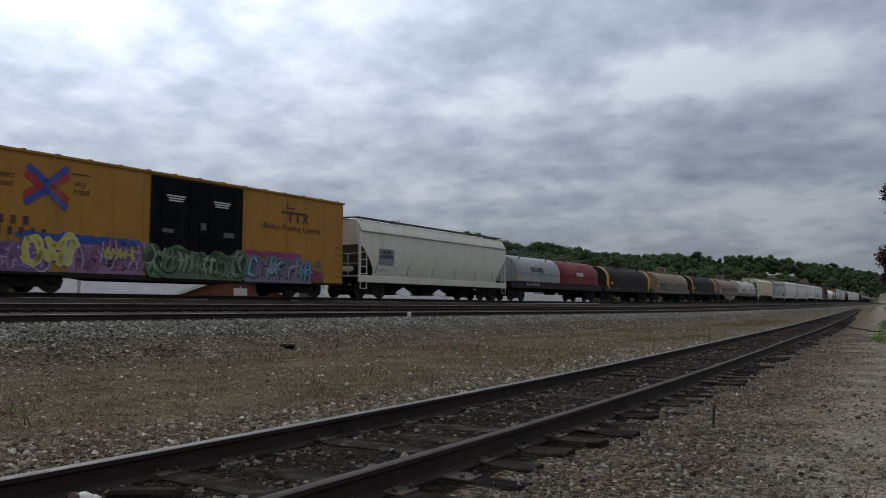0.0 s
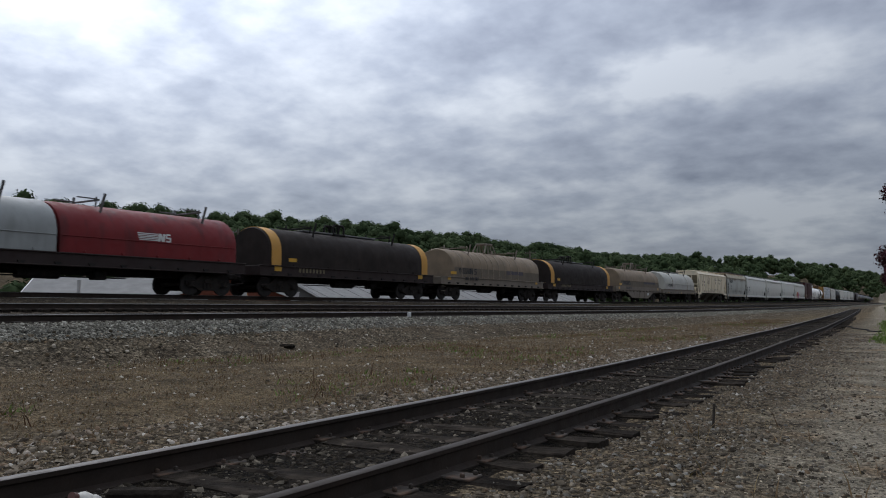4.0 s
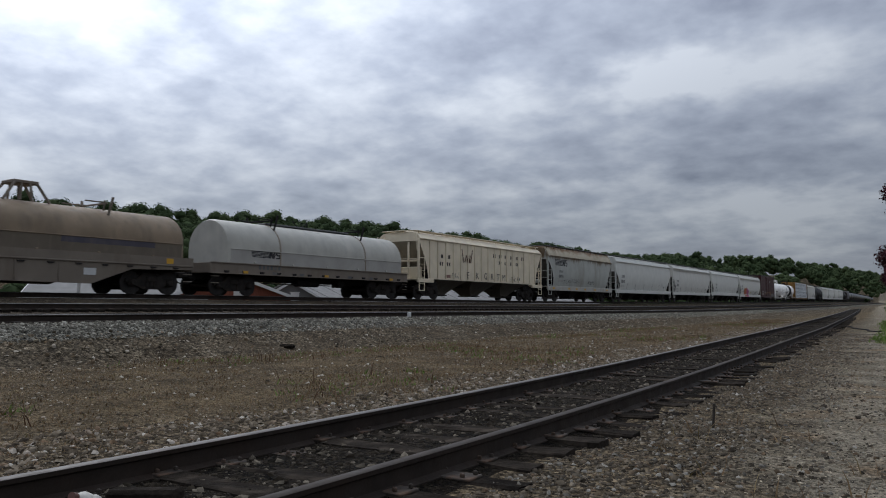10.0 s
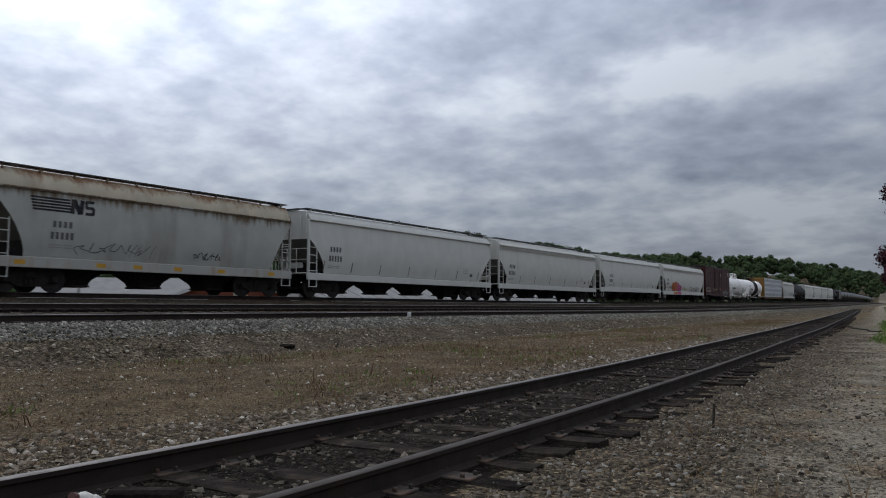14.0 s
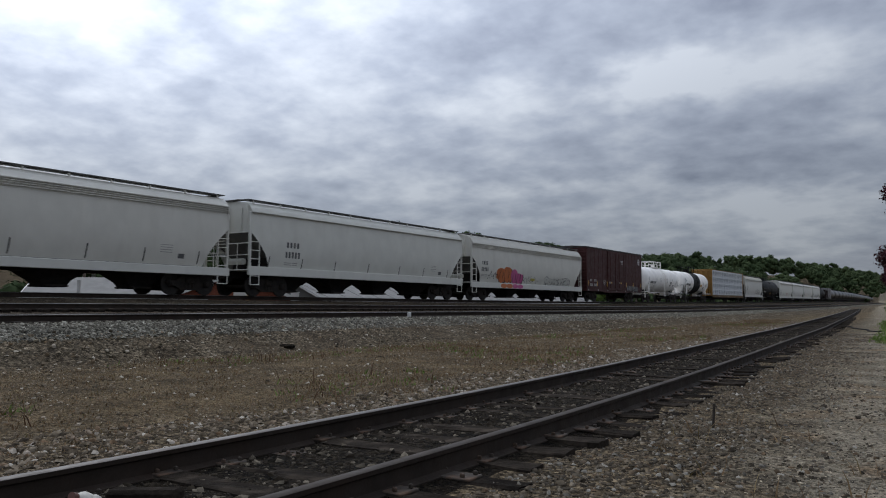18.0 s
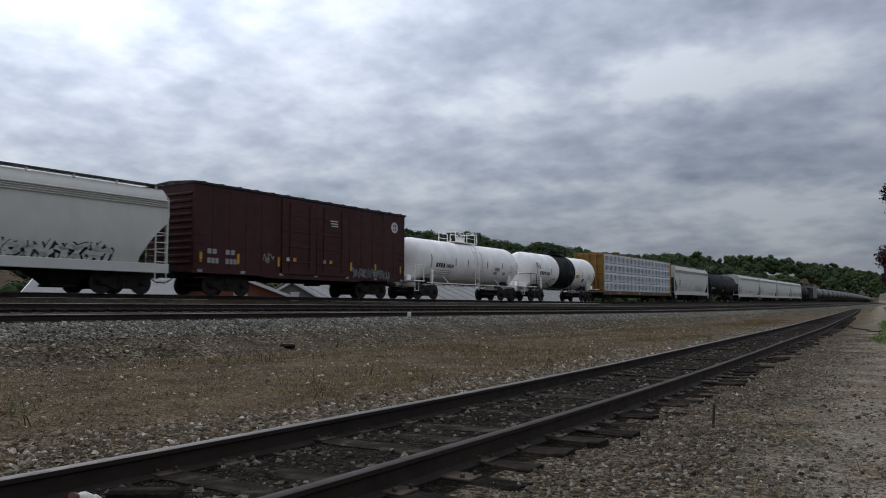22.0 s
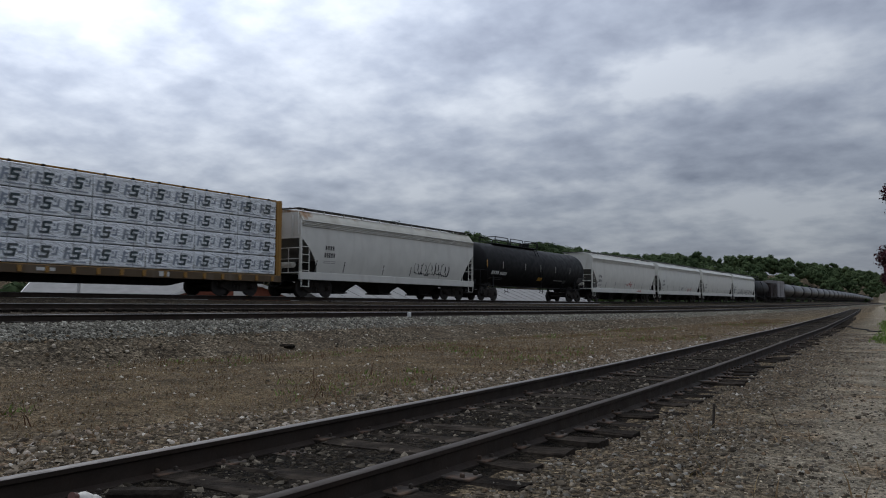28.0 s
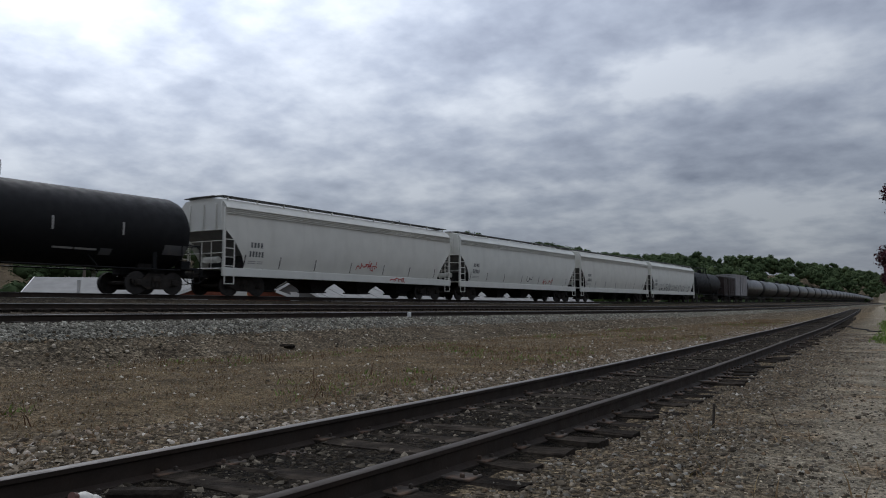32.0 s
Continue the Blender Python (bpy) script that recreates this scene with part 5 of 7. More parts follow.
def scrawl(car, xf, y0, y1, z0, z1, mat, n, seed, width=0.035, name="scrawl"):
    """A thin loose tag: one running line with loops and a few crossing strokes."""
    rng = random.Random(seed)
    hgt, step = z1 - z0, (y1 - y0) / n
    sh = Shape()
    pts, y = [], y0
    for i in range(n + 1):
        up_ = i % 2
        pts.append((y + rng.uniform(-0.5, 0.5) * step, (z1 if up_ else z0) + (-1 if up_ else 1) * rng.random() * 0.55 * hgt))
        if rng.random() < 0.45:
            pts.append((y - step * rng.uniform(0.3, 0.9), (z0 + z1) / 2 + rng.uniform(-0.25, 0.25) * hgt))
        y += step
    for i in range(0, len(pts) - 2, 4):
        ribbon(sh, xf, pts[i:i + 5], width, 0.010 + 0.0003 * (i % 5), False)
    for _ in range(max(1, n // 5)):
        yy = rng.uniform(y0, y1)
        ribbon(sh, xf, [(yy, z0 + rng.random() * 0.3 * hgt), (yy + step * rng.uniform(0.2, 0.8), z0 + 0.6 * hgt), (yy + step * rng.uniform(0.5, 1.5), z1)], width * 0.8, 0.012, False)
    part(name, sh, mat, car)


def lettered(car, text, x, y, z, size, mat, name="lettering"):
    """Words that can be read, painted on a flat side."""
    cu = bpy.data.curves.new(name, "FONT")
    cu.body, cu.size, cu.extrude = text, size, 0.001
    tmp = bpy.data.objects.new(name, cu)
    me = bpy.data.meshes.new_from_object(tmp)
    me.materials.clear()
    me.materials.append(M[mat])
    ob = part(name, me, None, car, at=Matrix(((0, 0, 1, x), (1, 0, 0, y), (0, 1, 0, z), (0, 0, 0, 1))))
    bpy.data.objects.remove(tmp)
    return ob


def paint(key, color, rough=0.5, dirt=DUST, amt=0.35, **kw):
    M[key] = material(key, color, rough, 0, kw.pop("vary", 0.10), kw.pop("scale", 1.2), dirt, amt, kw.pop("dirt_scale", 0.9), kw.pop("streak", 0.9), bump=kw.pop("bump", 0.05), spec=kw.pop("spec", 0.3), **kw)


paint("galvanised", (0.10, 0.10, 0.10), 0.6)
paint("box_yellow", (0.36, 0.17, 0.024), 0.6, (0.20, 0.10, 0.03), 0.45)
paint("black_door", (0.006, 0.006, 0.006), 0.9, (0.018, 0.017, 0.015), 0.4, spec=0.12)
paint("dust_grey", (0.56, 0.55, 0.505), 0.5, (0.36, 0.34, 0.30), 0.4, vary=0.06)
paint("cream_white", (0.58, 0.555, 0.455), 0.5, (0.33, 0.31, 0.25), 0.40, vary=0.06)
paint("light_grey", (0.59, 0.585, 0.535), 0.5, (0.44, 0.43, 0.385), 0.3, vary=0.05)
paint("light_grey_warm", (0.585, 0.57, 0.515), 0.5, (0.43, 0.41, 0.36), 0.35, vary=0.05)
paint("beige", (0.72, 0.625, 0.465), 0.55, (0.42, 0.36, 0.26), 0.35)
paint("hood_silver", (0.265, 0.275, 0.265), 0.5, (0.14, 0.14, 0.13), 0.5, vary=0.14)
paint("hood_pale", (0.42, 0.405, 0.355), 0.5, (0.25, 0.245, 0.23), 0.4, vary=0.14)
paint("hood_red", (0.155, 0.011, 0.012), 0.6, (0.045, 0.010, 0.010), 0.75, dirt_scale=0.8)
paint("hood_brown", (0.026, 0.020, 0.017), 0.75, (0.046, 0.036, 0.029), 0.45, spec=0.15, vary=0.2)
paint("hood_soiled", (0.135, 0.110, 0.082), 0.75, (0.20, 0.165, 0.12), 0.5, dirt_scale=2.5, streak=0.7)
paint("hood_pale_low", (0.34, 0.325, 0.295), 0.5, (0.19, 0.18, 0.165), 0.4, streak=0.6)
paint("hood_blueish", (0.075, 0.068, 0.085), 0.75)
paint("welt_pale", (0.255, 0.205, 0.15), 0.7, (0.20, 0.16, 0.12), 0.4)
paint("hood_tan", (0.222, 0.165, 0.108), 0.65, (0.115, 0.09, 0.064), 0.6, vary=0.2, dirt_scale=1.3)
paint("band_yellow", (0.50, 0.26, 0.055), 0.6, (0.25, 0.13, 0.04), 0.4)
paint("sill_brown", (0.026, 0.016, 0.014), 0.7, (0.03, 0.022, 0.018), 0.5)
paint("sill_grey", (0.18, 0.15, 0.118), 0.7, (0.10, 0.07, 0.045), 0.55)
paint("sill_pale", (0.40, 0.39, 0.35), 0.6, (0.30, 0.16, 0.05), 0.45, dirt_scale=1.6)
paint("oxide", (0.047, 0.010, 0.009), 0.6, (0.030, 0.012, 0.009), 0.5)
paint("oxide_roof", (0.03, 0.026, 0.026), 0.6)
paint("tank_white", (0.92, 0.885, 0.84), 0.55, (0.60, 0.53, 0.46), 0.25)
paint("tank_black", (0.008, 0.008, 0.0085), 0.6, (0.014, 0.013, 0.012), 0.35, spec=0.14)
paint("tank_gloss", (0.012, 0.012, 0.0125), 0.38, (0.04, 0.037, 0.033), 0.4, spec=0.7)
paint("tank_rust", (0.70, 0.62, 0.55), 0.6, (0.45, 0.31, 0.22), 0.6, dirt_scale=3, streak=0.8)
paint("far_grey", (0.25, 0.24, 0.24), 0.6)
paint("yellow", (0.270, 0.143, 0.034), 0.6, (0.105, 0.064, 0.026), 0.5)
paint("brown_sill", (0.09, 0.06, 0.033), 0.7)
# wagon paint darkened for the shade on the slope sheets, with some dirt
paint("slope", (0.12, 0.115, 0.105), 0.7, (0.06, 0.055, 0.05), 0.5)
paint("beige_slope_shaded", (0.30, 0.26, 0.19), 0.7, (0.16, 0.12, 0.085), 0.6)
paint("slit", (0.035, 0.032, 0.03), 0.6)
paint("print_grey", (0.26, 0.29, 0.33), 0.5)
paint("print_dark", (0.05, 0.07, 0.075), 0.5)
paint("ink", (0.012, 0.012, 0.016), 0.55)
paint("mark_grey", (0.10, 0.10, 0.10), 0.6)
paint("mark_white", (0.55, 0.55, 0.53), 0.6)
paint("mark_pale", (0.32, 0.31, 0.29), 0.6)
paint("mark_dim", (0.15, 0.125, 0.075), 0.7)
paint("bay_dust", (0.10, 0.088, 0.07), 0.8, (0.05, 0.042, 0.035), 0.5)
paint("mark_soft", (0.075, 0.062, 0.05), 0.7)
paint("mark_faded", (0.26, 0.15, 0.12), 0.7)
paint("mark_brown", (0.085, 0.03, 0.02), 0.6)
paint("mark_blue", (0.05, 0.065, 0.28), 0.6)
paint("mark_red", (0.36, 0.035, 0.03), 0.6)
paint("reflector", (0.55, 0.30, 0.03), 0.4)
paint("panel_grey", (0.20, 0.205, 0.21), 0.6)
paint("spray_white", (0.52, 0.50, 0.52), 0.6)
paint("spray_violet", (0.17, 0.085, 0.20), 0.6)
paint("spray_mauve", (0.27, 0.15, 0.24), 0.6)
paint("spray_yellow", (0.48, 0.43, 0.09), 0.6)
paint("spray_blue", (0.05, 0.09, 0.32), 0.6)
paint("spray_green", (0.085, 0.14, 0.07), 0.6)
paint("spray_lime", (0.20, 0.27, 0.15), 0.6)
paint("spray_cyan", (0.09, 0.34, 0.42), 0.6)
paint("spray_grey", (0.18, 0.17, 0.22), 0.6)
paint("spray_pink", (0.48, 0.10, 0.25), 0.6)
paint("spray_magenta", (0.30, 0.06, 0.16), 0.6)
paint("spray_orange", (0.50, 0.15, 0.05), 0.6)
paint("spray_maroon", (0.14, 0.035, 0.04), 0.6)



def foil(name, color):
    """Printed plastic wrapping: taut, with soft folds that sag between the corners and fine creases."""
    m = material(name, color, 0.42, 0, 0.06, 1.5, tuple(c * 0.72 for c in color), 0.3, 1.5, 0.0, bump=0, spec=0.4)
    n, l = m.node_tree.nodes, m.node_tree.links
    tc = n.new("ShaderNodeTexCoord")
    total = None
    for scale, detail, distort, amount, stretch in ((1.6, 2, 2.2, 1.0, (1, 0.8, 1.9)), (6.0, 3, 1.2, 0.22, (1, 0.7, 1.6))):
        mp = n.new("ShaderNodeMapping")
        mp.inputs["Scale"].default_value = stretch
        l.new(tc.outputs["Object"], mp.inputs[0])
        t = n.new("ShaderNodeTexNoise")
        t.inputs["Scale"].default_value, t.inputs["Detail"].default_value, t.inputs["Distortion"].default_value = scale, detail, distort
        l.new(mp.outputs[0], t.inputs["Vector"])
        mu = n.new("ShaderNodeMath")
        mu.operation = "MULTIPLY_ADD"
        l.new(t.outputs[0], mu.inputs[0])
        mu.inputs[1].default_value = amount
        if total is None:
            mu.inputs[2].default_value = 0.0
        else:
            l.new(total, mu.inputs[2])
        total = mu.outputs[0]
    b = n.new("ShaderNodeBump")
    b.inputs["Strength"].default_value, b.inputs["Distance"].default_value = 0.9, 0.13
    l.new(total, b.inputs["Height"])
    l.new(b.outputs[0], n["Principled BSDF"].inputs["Normal"])
    return m


M["wrap"] = foil("wrap", (0.70, 0.72, 0.735))

# each wagon: maker, and the stations of its ends at 16 s
GAPS = [-141.58, -123.75, -105.03, -89.62, -73.97, -58.42, -42.80, -27.24, -9.08, 6.36, 26.0, 45.55, 65.3, 85.29, 101.9, 117.45, 132.6, 156.01, 173.83, 193.74, 213.52, 233.61, 253.61, 273.02]


def dress_yellow_box(car):
    wall, door = flat_side(1.568), flat_side(1.642)
    sh, sb = Shape(), Shape()
    # crossed arrows
    def stroke(t, y0, z0, y1, z1, w, lift):
        decal(t, wall, (y0 + y1) / 2, (z0 + z1) / 2, math.hypot(y1 - y0, z1 - z0), w, math.degrees(math.atan2(z1 - z0, y1 - y0)), lift)

    for y0, z0, y1, z1 in ((-7.50, 4.50, -6.80, 3.98), (-6.80, 4.06, -6.80, 3.58), (-6.82, 3.66, -7.55, 3.16), (-6.72, 3.96, -5.98, 4.60), (-6.72, 3.66, -5.98, 3.10)):
        stroke(sb, y0, z0, y1, z1, 0.24, 0.009)
    for y0, z0, y1, z1 in ((-7.56, 4.24, -6.98, 3.82), (-6.98, 3.84, -7.56, 3.40), (-6.62, 3.82, -5.94, 4.30), (-6.62, 3.84, -5.94, 3.36)):
        stroke(sh, y0, z0, y1, z1, 0.26, 0.004)
    part("arrow_mark", sb, "mark_blue", car)
    part("arrow_mark", sh, "mark_red", car)
    bars(car, wall, -5.85, 4.42, [0.75], 0.05, "mark_brown")
    lettered(car, "any", 1.574, -5.72, 3.98, 0.34, "mark_brown")
    lettered(car, "road", 1.574, -5.75, 3.68, 0.34, "mark_brown")
    lettered(car, "next", 1.574, -8.55, 3.98, 0.34, "mark_brown")
    lettered(car, "load", 1.574, -8.55, 3.68, 0.34, "mark_brown")
    blocks(car, wall, -8.9, 2.52, 4, 0.20, 0.30, 0.44, "mark_brown")
    blocks(car, wall, -8.9, 2.12, 6, 0.16, 0.30, 0.40, "mark_brown")
    # maker's mark over the slogan
    sh = Shape()
    for y, z, w, h in ((5.75, 4.10, 1.7, 0.12), (5.50, 3.88, 0.13, 0.5), (6.0, 3.88, 0.13, 0.5), (5.3, 4.42, 0.10, 0.26), (5.55, 4.32, 0.55, 0.07)):
        decal(sh, wall, y, z, w, h)
    decal(sh, wall, 6.55, 3.88, 0.12, 0.55, 38)
    decal(sh, wall, 6.55, 3.88, 0.12, 0.55, -38)
    part("owner_mark", sh, "mark_brown", car)
    lettered(car, "Railcar Pooling Experts", 1.574, 3.72, 3.22, 0.42, "mark_brown")
    for y, z in ((-1.72, 4.12), (0.72, 4.10)):
        for k in range(3):
            bars(car, door, y + 0.05 * k, z - 0.10 * k, [0.95 - 0.12 * k], 0.055, "mark_white")
    bars(car, door, -1.95, 2.64, [0.6], 0.16, "mark_grey")
    bars(car, door, 0.05, 2.95, [0.28], 0.32, "mark_grey")
    bars(car, door, 1.30, 2.68, [0.6], 0.22, "mark_grey")
    graffiti(car, wall, -7.6, -3.0, 1.86, 2.16, ["spray_blue"], 9, 11, "spray_blue", "spray_blue", lift=0.003)
    graffiti(car, wall, -9.3, -6.6, 0.74, 1.90, ["spray_violet", "spray_violet", "spray_mauve"], 4, 3, "spray_white", "spray_violet", shine="spray_mauve", rim=0.05, weight=0.26)
    graffiti(car, wall, -5.9, -2.62, 0.78, 2.0, ["spray_mauve", "spray_violet", "spray_mauve"], 5, 4, "spray_maroon", "spray_mauve", lift=0.006, shine="spray_white", rim=0.06, weight=0.24)
    graffiti(car, wall, -7.5, -5.6, 0.86, 2.12, ["spray_yellow"], 2, 12, "spray_white", None, lift=0.030, rim=0.05, weight=0.22)
    graffiti(car, wall, -4.4, -3.2, 1.25, 1.85, ["spray_yellow"], 2, 14, "spray_violet", None, lift=0.030, rim=0.05, weight=0.16)
    graffiti(car, door, -2.43, 2.40, 0.70, 1.98, ["spray_green", "spray_lime", "spray_green"], 7, 5, "ink", "spray_green", shine="spray_white", rim=0.09, weight=0.21)
    for k in range(34):
        yy, zz = -2.3 + 4.6 * ((k * 0.618) % 1), 0.82 + 1.0 * ((k * 0.377) % 1)
        fleck = Shape()
        decal(fleck, door, yy, zz, 0.09, 0.10, 10 * (k % 5) - 20, 0.034)
        part("spray_fleck", fleck, "spray_lime", car)
    graffiti(car, wall, 2.66, 7.0, 0.68, 1.95, ["spray_cyan", "spray_cyan", "spray_grey"], 6, 7, "ink", "spray_grey", shine="spray_white", rim=0.09, weight=0.21)
    graffiti(car, wall, 2.7, 6.2, 1.90, 2.14, ["spray_magenta"], 7, 8, "spray_magenta", lift=0.003)
    graffiti(car, wall, 6.6, 7.7, 0.75, 1.45, ["spray_magenta", "spray_blue"], 2, 18, "spray_maroon", lift=0.004)
    bars(car, wall, 7.3, 1.65, [0.42], 0.36, "mark_grey")


def reporting(car, xf, y, z, mat="mark_grey", small=True, size=0.30):
    """Owner's letters over the number, as bars, and the small print below."""
    blocks(car, xf, y, z, 4, size * 0.46, size * 0.9, size * 0.78, mat)
    blocks(car, xf, y - 0.06, z - size * 1.6, 5, size * 0.44, size, size * 0.72, mat)
    if small:
        for k in range(2):
            bars(car, xf, y - 0.1, z - size * 2.9 - 0.09 * k, [0.5, 0.35], 0.04, "mark_pale")


def build_train():
    L = [b - a for a, b in zip(GAPS, GAPS[1:])]
    side = hopper_side
    slits = (-8.0, -5.76, -3.27, -0.49, 2.39, 4.88, 7.55)
    cars = []

    def put(car, a, n):
        cars.append((car, a + n / 2))
        return car

    c = put(box_car("yellow high box car with black double doors and bright graffiti", 20.4, 18.9, "box_yellow", "black_door", "box_yellow", floor=0.66), GAPS[0] - 20.4, 20.4)
    dress_yellow_box(c)
    it = iter(zip(GAPS, L))

    a, n = next(it)
    c = put(hopper_car("cream white covered hopper car with a grey number panel", n, "cream_white", "cream_white", 3, straps=(-6.79, -3.75, -1.1, 1.52, 4.13, 6.4)), a, n)
    sh = Shape()
    decal(sh, side, -5.92, 2.33, 1.45, 0.95, 0, 0.004)
    part("number_panel", sh, "panel_grey", c)
    blocks(c, side, -6.4, 2.62, 4, 0.16, 0.20, 0.24, "ink")
    blocks(c, side, -6.5, 2.36, 6, 0.15, 0.20, 0.21, "ink")
    for k in range(2):
        bars(c, side, -6.7, 1.62 - 0.1 * k, [0.55, 0.3], 0.05, "mark_pale")

    a, n = next(it)
    c = put(coil_car("coil car with one silver hood and one red hood", n, "hood_silver", "sill_brown", two="hood_red", inset=1.1, split=0.08, skirt=None, top=3.50, lift=(-6.76, -1.99, 1.9, 6.8), yoke=(-4.7,), style="rail", yoke_mat="galvanised"), a, n)
    xf = coil_side(3.5)
    stripes_mark(c, xf, -5.57, -3.23, 2.25, 2.62, "ink")
    stripes_mark(c, xf, 3.33, 4.94, 2.17, 2.50, "mark_white")
    blocks(c, flat_side(1.525), -6.5, 1.27, 8, 0.15, 0.20, 0.30, "mark_pale")
    bars(c, xf, -7.9, 1.62, [0.62], 0.14, "reflector")

    def dark_coil():
        a, n = next(it)
        c = put(coil_car("dark brown coil car hood with yellow end bands", n, "hood_brown", "sill_brown", bands="band_yellow", inset=0.75, top=3.42, ridge=(-3.1, 2.9), yoke=(-0.38,), style="arch"), a, n)
        xf = coil_side(3.42)
        blocks(c, flat_side(1.525), -4.65, 1.30, 8, 0.13, 0.20, 0.25, "mark_dim")
        bars(c, xf, -5.27, 1.80, [0.55], 0.18, "reflector")
        for y in (-6.3, 5.6):
            bars(c, flat_side(1.525), y, 1.33, [0.45], 0.24, "reflector")
        return c

    def tan_coil(belly):
        a, n = next(it)
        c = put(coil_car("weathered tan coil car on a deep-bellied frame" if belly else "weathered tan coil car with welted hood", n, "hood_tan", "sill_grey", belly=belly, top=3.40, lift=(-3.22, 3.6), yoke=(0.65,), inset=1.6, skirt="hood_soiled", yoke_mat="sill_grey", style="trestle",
                         welts=() if belly else (-4.73, -3.2, -2.1, -1.25, -0.5, 0.35, 1.25, 2.15, 3.3), seam=belly), a, n)
        xf = coil_side(3.4)
        stripes_mark(c, xf, -5.15, -2.78, 1.72, 2.10, "ink")
        blocks(c, flat_side(1.60), -4.55, 1.42, 2, 0.15, 0.22, 0.22, "ink")
        blocks(c, flat_side(1.60), -3.95, 1.42, 6, 0.12, 0.22, 0.19, "ink")
        bars(c, xf, 1.5, 2.02, [4.0] if belly else [2.6], 0.26, "hood_blueish")
        bars(c, flat_side(1.525), 2.36, 0.82, [0.5], 0.26, "mark_white") if belly else None
        bars(c, xf, -6.1, 1.75, [0.7], 0.18, "reflector")
        for y in (-6.6, 6.0):
            bars(c, flat_side(1.525), y, 1.38, [0.35], 0.22, "reflector")

    dark_coil()
    tan_coil(False)
    dark_coil()
    tan_coil(True)
    a, n = next(it)
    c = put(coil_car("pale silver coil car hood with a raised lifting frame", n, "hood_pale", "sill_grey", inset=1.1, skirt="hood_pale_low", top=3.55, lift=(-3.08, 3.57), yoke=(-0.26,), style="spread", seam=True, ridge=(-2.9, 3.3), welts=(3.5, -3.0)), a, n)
    stripes_mark(c, coil_side(3.55), -4.9, -3.0, 1.80, 2.12, "ink")
    blocks(c, flat_side(1.525), -4.5, 1.35, 6, 0.16, 0.22, 0.25, "mark_grey")
    for k, y in enumerate(np.linspace(-5.5, 5.5, 7)):
        bars(c, flat_side(1.59), y, 1.08, [0.3], 0.12, "reflector" if k % 3 == 0 else "mark_grey")

    a, n = next(it)
    c = put(hopper_car("beige ribbed covered hopper car with a brown double mark", n, "beige", "beige", 3, cut=1.0, z_cut=3.55, eave=3.70, top=4.05, ribs=17, board_mat="beige", slope_mat="beige_slope_shaded"), a, n)
    xf = flat_side(1.565)
    for y in (-6.0, -5.15):
        blocks(c, xf, y, 2.72, 1, 0.24, 0.24, 0.4, "mark_soft")
        blocks(c, xf, y - 0.15, 2.25, 2, 0.14, 0.24, 0.25, "mark_soft")
    sh = Shape()
    for y, z, h_, an in ((-3.42, 2.90, 0.92, 15), (-3.07, 2.70, 0.52, -20), (-2.84, 2.70, 0.52, 20), (-2.52, 2.70, 0.52, -12), (-2.66, 2.70, 0.52, 20), (-2.28, 2.90, 0.92, -15)):
        decal(sh, xf, y, z, 0.09, h_, an, 0.045)
    part("railway_mark", sh, "mark_brown", c)
    for z, y0, k in ((3.12, 0.72, 6), (2.66, 1.55, 4)):
        for i in range(k):
            blocks(c, xf, y0 + i * 0.86, z, 2, 0.15, 0.25, 0.25, "mark_soft")
    for ch, y in zip("EKGRTM", (-2.95, -1.75, -0.65, 0.30, 1.15, 1.95)):
        lettered(c, ch, 1.632, y, 1.42, 0.62, "ink", "sprayed_letter")
    scrawl(c, flat_side(1.60), -4.7, -4.0, 1.35, 1.75, "mark_grey", 8, 31)
    scrawl(c, flat_side(1.60), 3.4, 4.1, 1.35, 1.75, "ink", 8, 32)
    bars(c, xf, -5.55, 1.48, [0.7], 0.2, "mark_faded")
    bars(c, xf, 4.4, 1.6, [0.4], 0.22, "mark_grey")

    a, n = next(it)
    c = put(hopper_car("weathered grey covered hopper car with rust runs", n, "worn_grey", "sill_pale", 3, cut=1.15, z_cut=3.40, eave=3.68, top=4.36, roof_mat="roof_rusty"), a, n)
    stripes_mark(c, side, -5.8, -3.31, 2.92, 3.46, "ink")
    reporting(c, side, -4.95, 2.48, "mark_grey", size=0.26)
    scrawl(c, side, -3.9, -0.7, 1.35, 1.95, "mark_grey", 16, 41, 0.03)
    scrawl(c, side, 1.4, 2.8, 1.50, 1.85, "ink", 12, 42)
    for y in (-6.3, -3.2, -1.6, 0.3, 2.6, 5.6):
        bars(c, flat_side(1.612), y, 1.05, [0.4], 0.16, "reflector")

    for k in range(3):
        a, n = next(it)
        c = put(hopper_car("clean light grey covered hopper car with dark roof walk", n, "light_grey" if k != 1 else "light_grey_warm", "light_grey", 4, grooves=(k == 1), eave=3.98 if k == 1 else 3.92, top=4.36, sill=(0.96, 1.38) if k == 2 else (0.86, 1.22), straps=slits), a, n)
        reporting(c, side, -7.6 if k < 2 else -6.9, 2.50, "mark_grey", size=0.30)
        bars(c, side, 6.5, 1.62, [0.32], 0.20, "mark_grey")
        for z in (2.05, 1.95, 1.85, 1.75):
            bars(c, side, 5.6, z, [0.6], 0.03, "mark_pale")

    a, n = next(it)
    c = put(hopper_car("light grey covered hopper car with orange and pink graffiti", n, "light_grey_warm", "light_grey", 4, grooves=True, eave=3.86, top=4.36), a, n)
    reporting(c, side, -8.0, 2.58, "mark_grey", size=0.28)
    graffiti(c, side, -5.55, -3.55, 1.06, 2.35, ["spray_orange"], 2, 64, "ink", "spray_orange", rim=0.15, weight=0.46)
